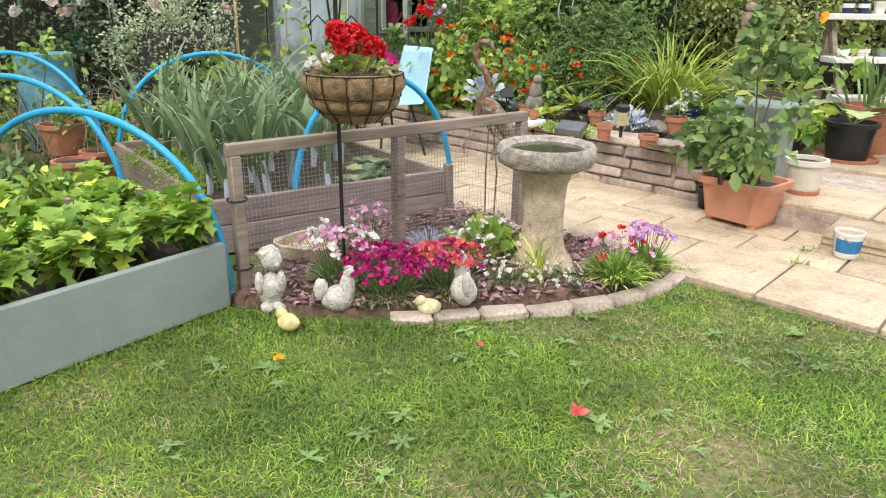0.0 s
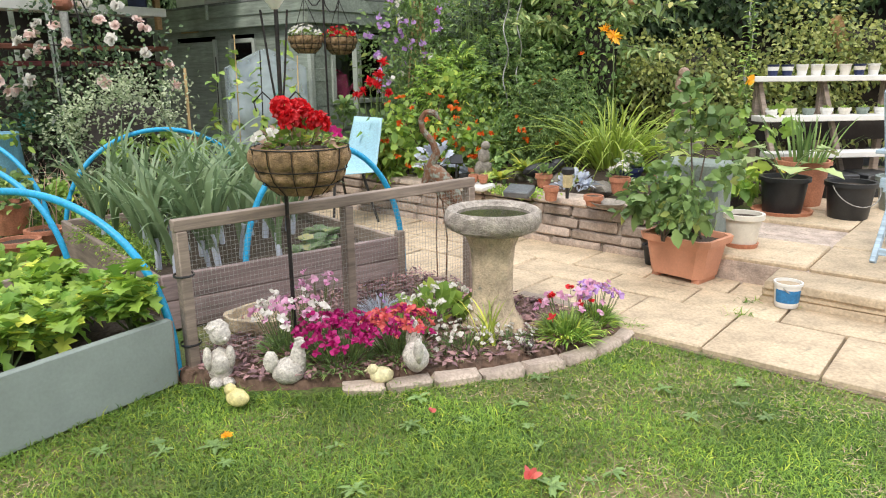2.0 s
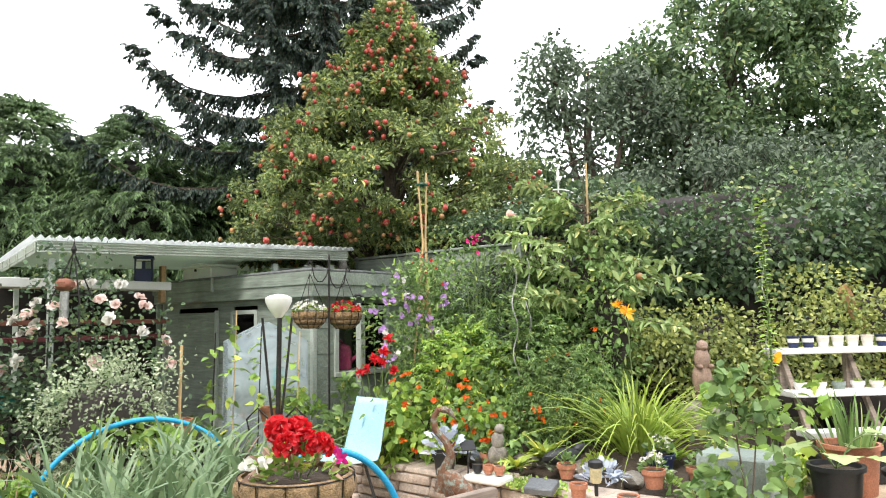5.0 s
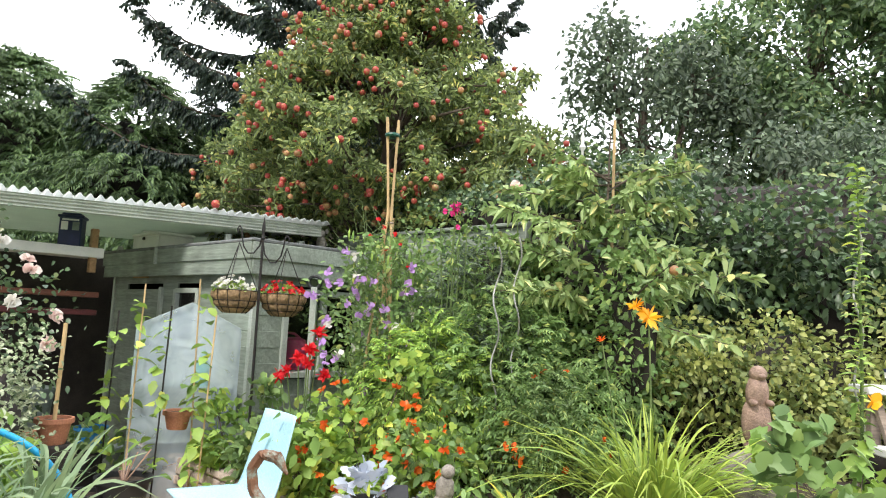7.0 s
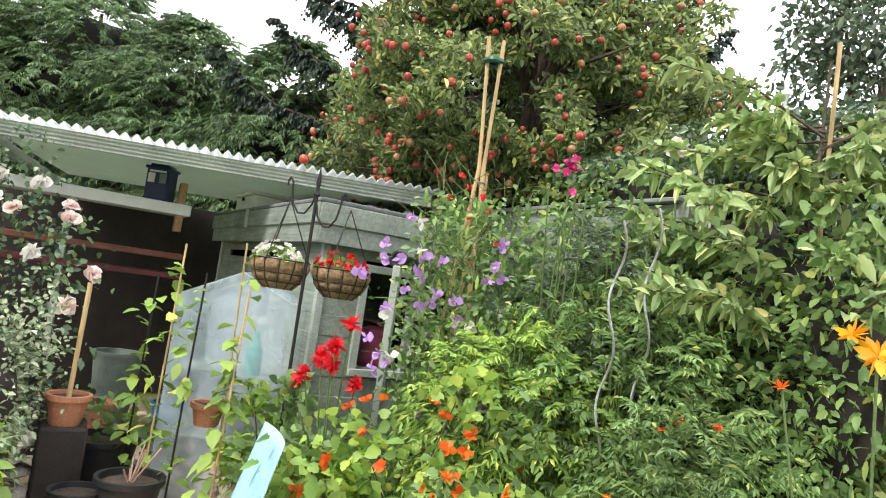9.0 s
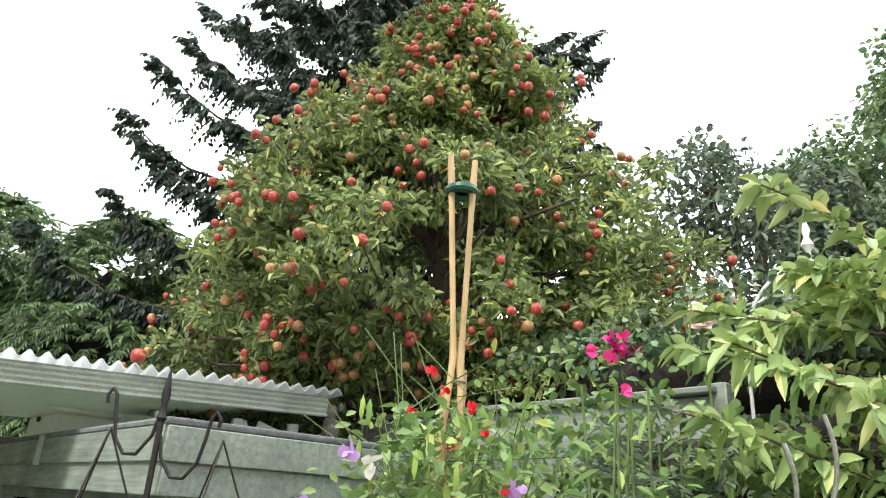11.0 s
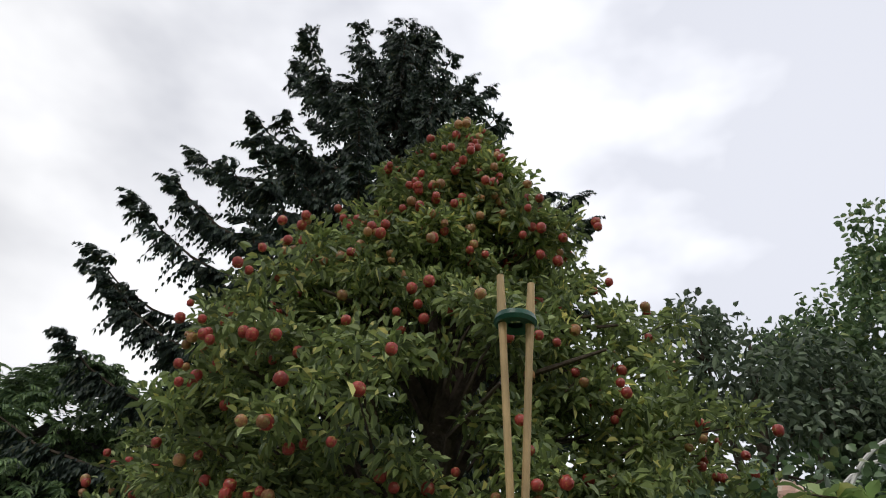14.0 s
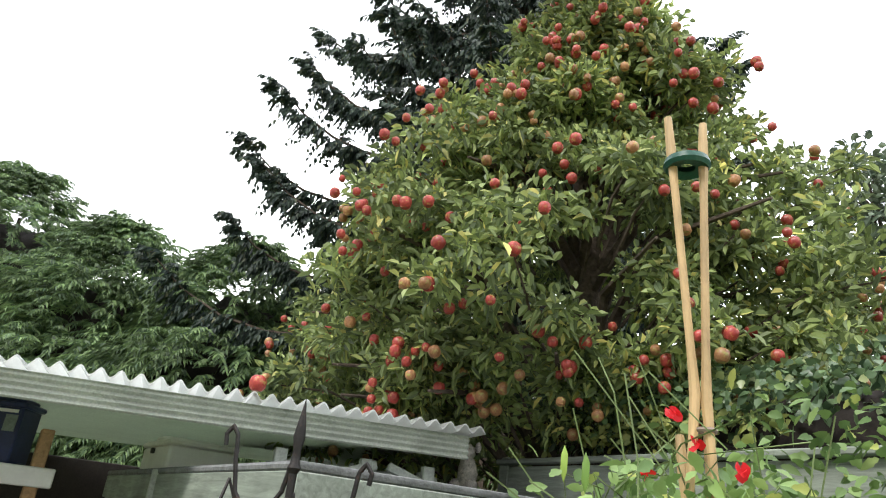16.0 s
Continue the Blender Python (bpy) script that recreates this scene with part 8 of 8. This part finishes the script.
for i in range(4):
    pv_ = [(0.006, 0.03), (0.02, 0.035), (0.033, 0.024), (0.038, 0.004), (0.034, -0.018), (0.022, -0.032), (0.006, -0.03)]
    ap_mesh.append(mesh_of("apple", [g_lathe([(a_, b_) for a_, b_ in pv_[::-1]], 12, (0, 0, 0), 0.02, i)], M_APPLESKIN if i < 2 else M_APPLEGOLD))
front = [i for i in range(K) if cc[i, 1] < 0.3 * abs(cc[i, 0]) and q[i] > 0.62]
r.shuffle(front)
k = 0
more = []
for i in front:
    for j in range(r.choice([0, 0, 1, 1, 2, 3])):
        o = unit(np.array([cc[i, 0], cc[i, 1] - 0.9, 0])) * r.uniform(0.1, 0.24)
        s_ = r.uniform(0.6, 0.92)
        red = r.rand() < (0.5 if cc[i, 0] > 0.2 else 0.12)
        if k >= 290:
            more.append(g_lathe([(a_ * s_, b_ * s_) for a_, b_ in pv_[::-1]], 8, cc[i] + o + r.randn(3) * np.array([0.07, 0.03, 0.06]) - np.array([0, 0, 0.1]), 0.02, k))
            k += 1
            continue
        ap = piece("apple", ap_mesh[r.randint(2) + (0 if red else 2)], apple, pose(*(cc[i] + o + r.randn(3) * np.array([0.06, 0.03, 0.06]) - np.array([0, 0, 0.1])), r.randn() * 20, r.randn() * 20, r.rand() * 360) @ Matrix.Scale(s_, 4))
        k += 1
if more:
    tagged(part("small_fruit", more, M_APPLESKIN, apple), kind="stuff")
solid("fallen_apple", [g_lathe([(0.006, -0.03), (0.022, -0.032), (0.034, -0.018), (0.038, 0.004), (0.033, 0.024), (0.02, 0.035), (0.006, 0.03)], 14)], M_APPLESKIN, "red apple lying on the corrugated roof edge", "apple", (-1.5, 8.06, 2.37))

# ---- spruce ----
spr = thing("spruce_tree", "tall dark spruce with drooping layered branches", "tree", (-1.4, 12.9, 0.0))
spr.scale = (0.8, 0.8, 0.8)
part("trunk", [g_tube([(0, 0, 0), (0.05, 0, 7), (0.0, 0, 12), (0, 0, 14.3)], [0.3, 0.22, 0.1, 0.015], 10)], M_BARK, spr)
r = RS(301)
boughs, fp, fw, fl = [], [], [], []
for lev in np.arange(5.6, 14.1, 0.6):
    m = 7 if lev < 12.5 else 5
    off = r.rand() * 6.28
    for b in range(m):
        az = off + b / m * 6.283 + r.randn() * 0.22
        base_r = np.interp(lev, [5, 8, 10, 12, 13.4, 14.3], [5.0, 4.7, 4.1, 2.9, 1.3, 0.2])
        ln = min(5.0, base_r * (1.02 - 0.1 * np.cos(az))) * r.uniform(0.62, 1.08) * (0.72 if np.sin(az) < -0.45 else 1.0)
        d = np.array([np.cos(az), np.sin(az), 0])
        u = np.linspace(0, 1, 9)
        zc = lev - 0.2 * ln * np.sin(u * 2.2) + 0.2 * ln * u ** 4
        pts = d[None] * (u * ln)[:, None] + np.stack([np.zeros(9), np.zeros(9), zc], 1)
        boughs.append(g_tube(pts, 0.05 * (1 - u) + 0.008, 5))
        side = np.array([-d[1], d[0], 0])
        for uu in np.linspace(0.12, 1, int(ln * 17) + 4):
            pt = np.array([np.interp(uu + r.randn() * 0.02, u, pts[:, i]) for i in range(3)])
            for sg in (-1, 1, r.choice([-1, 1])):
                fp.append(pt)
                fw.append(d * 0.55 + side * sg * r.uniform(0.05, 1.1) + np.array([0, 0, r.uniform(-0.9, 0.15) if uu < 0.9 else 0.3]))
                fl.append((0.4 - 0.17 * uu) * r.uniform(0.4, 1.4))
tagged(part("bough", boughs, M_BARK, spr), kind="stuff")
part("crown", [g_fronds(np.array(fp), np.array(fw), np.array(fl), 6, 0.13, 0.05, 0.45, 0.7, 302, 0.5)], L_SPRUCE, spr)

# ---- cypress row ----
for i, (x, y, h, w) in enumerate(((-3.3, 14.0, 4.8, 1.5), (-1.9, 14.6, 4.4, 1.4), (-5.1, 13.4, 5.2, 1.6), (-7.2, 13.3, 5.5, 1.7), (-9.3, 13.2, 6.4, 1.9), (-11.8, 12.8, 6.8, 2.0), (-14.2, 11.4, 6.5, 2.2), (-1.2, 15.0, 4.0, 1.4))):
    r = RS(320 + i)
    cy = thing("cypress_tree", "tall green cypress with feathery drooping sprays", "tree", (x, y, 0.0), 0, "row of cypresses")
    part("trunk", [g_tube([(0, 0, 0), (0, 0, h * 0.9)], [0.15, 0.03], 8)], M_BARK, cy)
    # added solid filler: blocks light and puts inner shade into its colour
    part("core", [g_blob((0, 0.15, h * 0.47), (w * 0.76, w * 0.5, h * 0.42), 0.2, 2.5, i, 3)], M_DARK, cy, "solid near-black filler for the shade inside the foliage")
    n = 2700
    zz = r.rand(n) ** 0.9 * h * 0.97 + 0.2
    rad = 1.2 * w * np.clip(1.05 - (zz / h) ** 3.4, 0.04, 1) * (1 + 0.2 * np.sin(zz * 5.5 + i)) * r.uniform(0.8, 1.2, n)
    a = r.uniform(-3.6, 0.45, n)
    lum = 1 + 0.18 * np.sin(a * 5 + zz * 2.2)
    pp = np.stack([np.cos(a) * rad * lum * 0.85, np.sin(a) * rad * lum * 0.8, zz], 1)
    ww = np.stack([np.cos(a), np.sin(a), r.uniform(-0.25, 0.45, n) + 0.9 * (zz / h) ** 4], 1)
    part("crown", [g_fronds(pp, ww + r.randn(n, 3) * 0.2, 0.5, 11, 0.135, 0.03, 0.5, 0.75, 330 + i, 0.25)], L_CONIFER, cy)


# ---- broadleaf trees to the right ----
def broad_tree(label, at, h, crowns, n, mat, lm, lw, seed):
    r = RS(seed)
    ob = thing("broadleaf_tree", label, "tree", at)
    limbs = [g_tube([(0, 0, 0), (0.1, 0, h * 0.35), (0, 0.1, h * 0.7), (0.05, 0, h * 0.9)], [0.2, 0.16, 0.09, 0.02], 9)]
    cs = []
    for (cx_, cy_, cz_, sx, sy, sz) in crowns:
        limbs.append(g_tube([(0.03, 0, h * 0.3), (cx_ * 0.5, cy_ * 0.5, cz_ * 0.7), (cx_, cy_, cz_)], [0.1, 0.07, 0.02], 7))
        k_ = int(26 * (sx * sz) ** 0.7) + 10
        dd = inside_ball(k_, r, 0.45)
        cs.append(np.array([cx_, cy_, cz_]) + dd * np.array([sx, sy, sz]) * (1 + 0.15 * r.randn(k_, 1)))
        for t in range(0, k_, 3):
            limbs.append(g_tube([(cx_, cy_, cz_), cs[-1][t]], [0.025, 0.006], 4))
    cs = np.concatenate(cs)
    idx = r.randint(len(cs), size=n)
    d = unit(r.randn(n, 3))
    p = cs[idx] + d * r.rand(n, 1) ** 0.5 * np.array([0.42, 0.42, 0.3])
    part("trunk", limbs, M_BARK, ob)
    part("crown", [g_leaves(p, d * 0.5 + r.randn(n, 3) * 0.5, lm, lw, 0.25, 0.2, seed, 0.3, True)], mat, ob)
    return ob


broad_tree("green broadleaf tree with an airy open crown", (3.7, 14.5, 0), 7.4, [(0, 0, 4.8, 1.3, 1.0, 1.7), (-0.6, 0, 6.3, 0.7, 0.6, 0.9), (0.9, 0, 5.9, 0.8, 0.7, 0.9), (2.0, 0, 5.0, 0.9, 0.7, 1.0), (0.0, 0, 3.0, 1.9, 1.0, 1.3)], 9500, L_TREE2, 0.13, 0.085, 401)
broad_tree("tall dense green broadleaf tree", (7.2, 15.5, 0), 10.0, [(0, 0, 6.5, 1.9, 1.6, 2.2), (-1.2, 0, 5.2, 1.5, 1.2, 1.5), (1.4, 0, 6.0, 1.5, 1.2, 1.6), (0.2, 0, 8.6, 1.2, 1.0, 1.2), (1.6, 0, 8.0, 0.9, 0.8, 0.8), (-2.0, 0, 6.7, 0.9, 0.8, 1.1), (0, 0, 3.6, 2.4, 1.4, 1.6)], 30000, L_TREE, 0.14, 0.1, 402)
broad_tree("dark green broadleaf tree in the neighbouring plot", (11.5, 15.0, 0), 8.6, [(0, 0, 6.0, 2.0, 1.6, 2.0), (-1.2, 0, 4.6, 1.6, 1.2, 1.5), (0.6, 0, 7.6, 1.2, 1.0, 1.0), (0.4, 0, 3.2, 2.6, 1.4, 1.6)], 18000, L_TREE, 0.14, 0.1, 403)
broad_tree("low grey-green tree behind the ivy hedge", (5.2, 12.3, 0), 4.8, [(0, 0, 3.2, 1.8, 1.0, 1.2), (1.6, 0, 3.4, 1.4, 0.9, 1.1), (-1.4, 0, 2.8, 1.2, 0.9, 1.0), (3.0, -0.2, 3.3, 1.4, 0.9, 1.1)], 16000, L_TREE2, 0.11, 0.07, 404)
broad_tree("broadleaf tree behind the apple tree", (1.2, 13.8, 0), 4.6, [(0, 0, 2.8, 1.6, 0.9, 1.3), (1.2, 0, 3.4, 1.0, 0.8, 1.0)], 9000, L_TREE, 0.12, 0.08, 405)

# ---- small plants and pots along the top of the low wall ----
r = RS(501)
for i in range(16):
    s_ = -0.85 - i * 0.21
    rr_ = 1.62 + 0.5 * r.rand()
    x, y, _ = grid(s_, rr_)
    lf = (L_BRIGHT, L_MID, L_SILVER, L_LIME, L_VARIEG)[i % 5]
    n = 60
    d = inside_ball(n, r, 0.2)
    d[:, 2] = np.abs(d[:, 2])
    k_ = r.uniform(0.07, 0.14)
    solid("rockery_plant", [g_broad(d * np.array([k_, k_, k_ * 0.9]), d + np.array([0, 0, 0.4]), k_ * 0.55, k_ * 0.3, 0.25, 0.2, 510 + i, 0.5)], lf, "small leafy alpine plant in the rockery", "plant", (x, y, 0.36), 0, "alpine plants")
for i, (s_, r_, rad_, h_, mt, lab) in enumerate(((-0.9, 1.62, 0.07, 0.12, M_TERRA, "terracotta pot with white flowers"), (-1.05, 2.1, 0.1, 0.13, M_NAVY, "dark blue glazed bowl with small flowers"), (-0.72, 1.95, 0.08, 0.1, M_TERRA, "terracotta bowl in the rockery"), (-1.5, 1.55, 0.06, 0.1, M_TERRA, "small clay pot on the wall"), (-2.2, 1.6, 0.06, 0.09, M_TERRA, "small clay pot in the border"))):
    x, y, _ = grid(s_, r_)
    p_ = pot("rockery_pot", (x, y, 0.37), rad_, h_, mt, lab, 0.008)
    n = 40
    d = inside_ball(n, r, 0.2)
    d[:, 2] = np.abs(d[:, 2])
    part("foliage", [g_broad(d * np.array([rad_, rad_, rad_]) + np.array([0, 0, h_]), d + np.array([0, 0, 0.4]), 0.05, 0.025, 0.25, 0.2, 530 + i, 0.5)], L_MID, p_)
    if i in (0, 1):
        tagged(part("bloom", [petal_flower(q * rad_ * 1.2 + np.array([0, 0, h_ + 0.04]), q + np.array([0, 0, 0.5]), 0.016, 5, 540 + j, 0.3) for j, q in enumerate(d[:26])], P_WHITE, p_), kind="stuff")
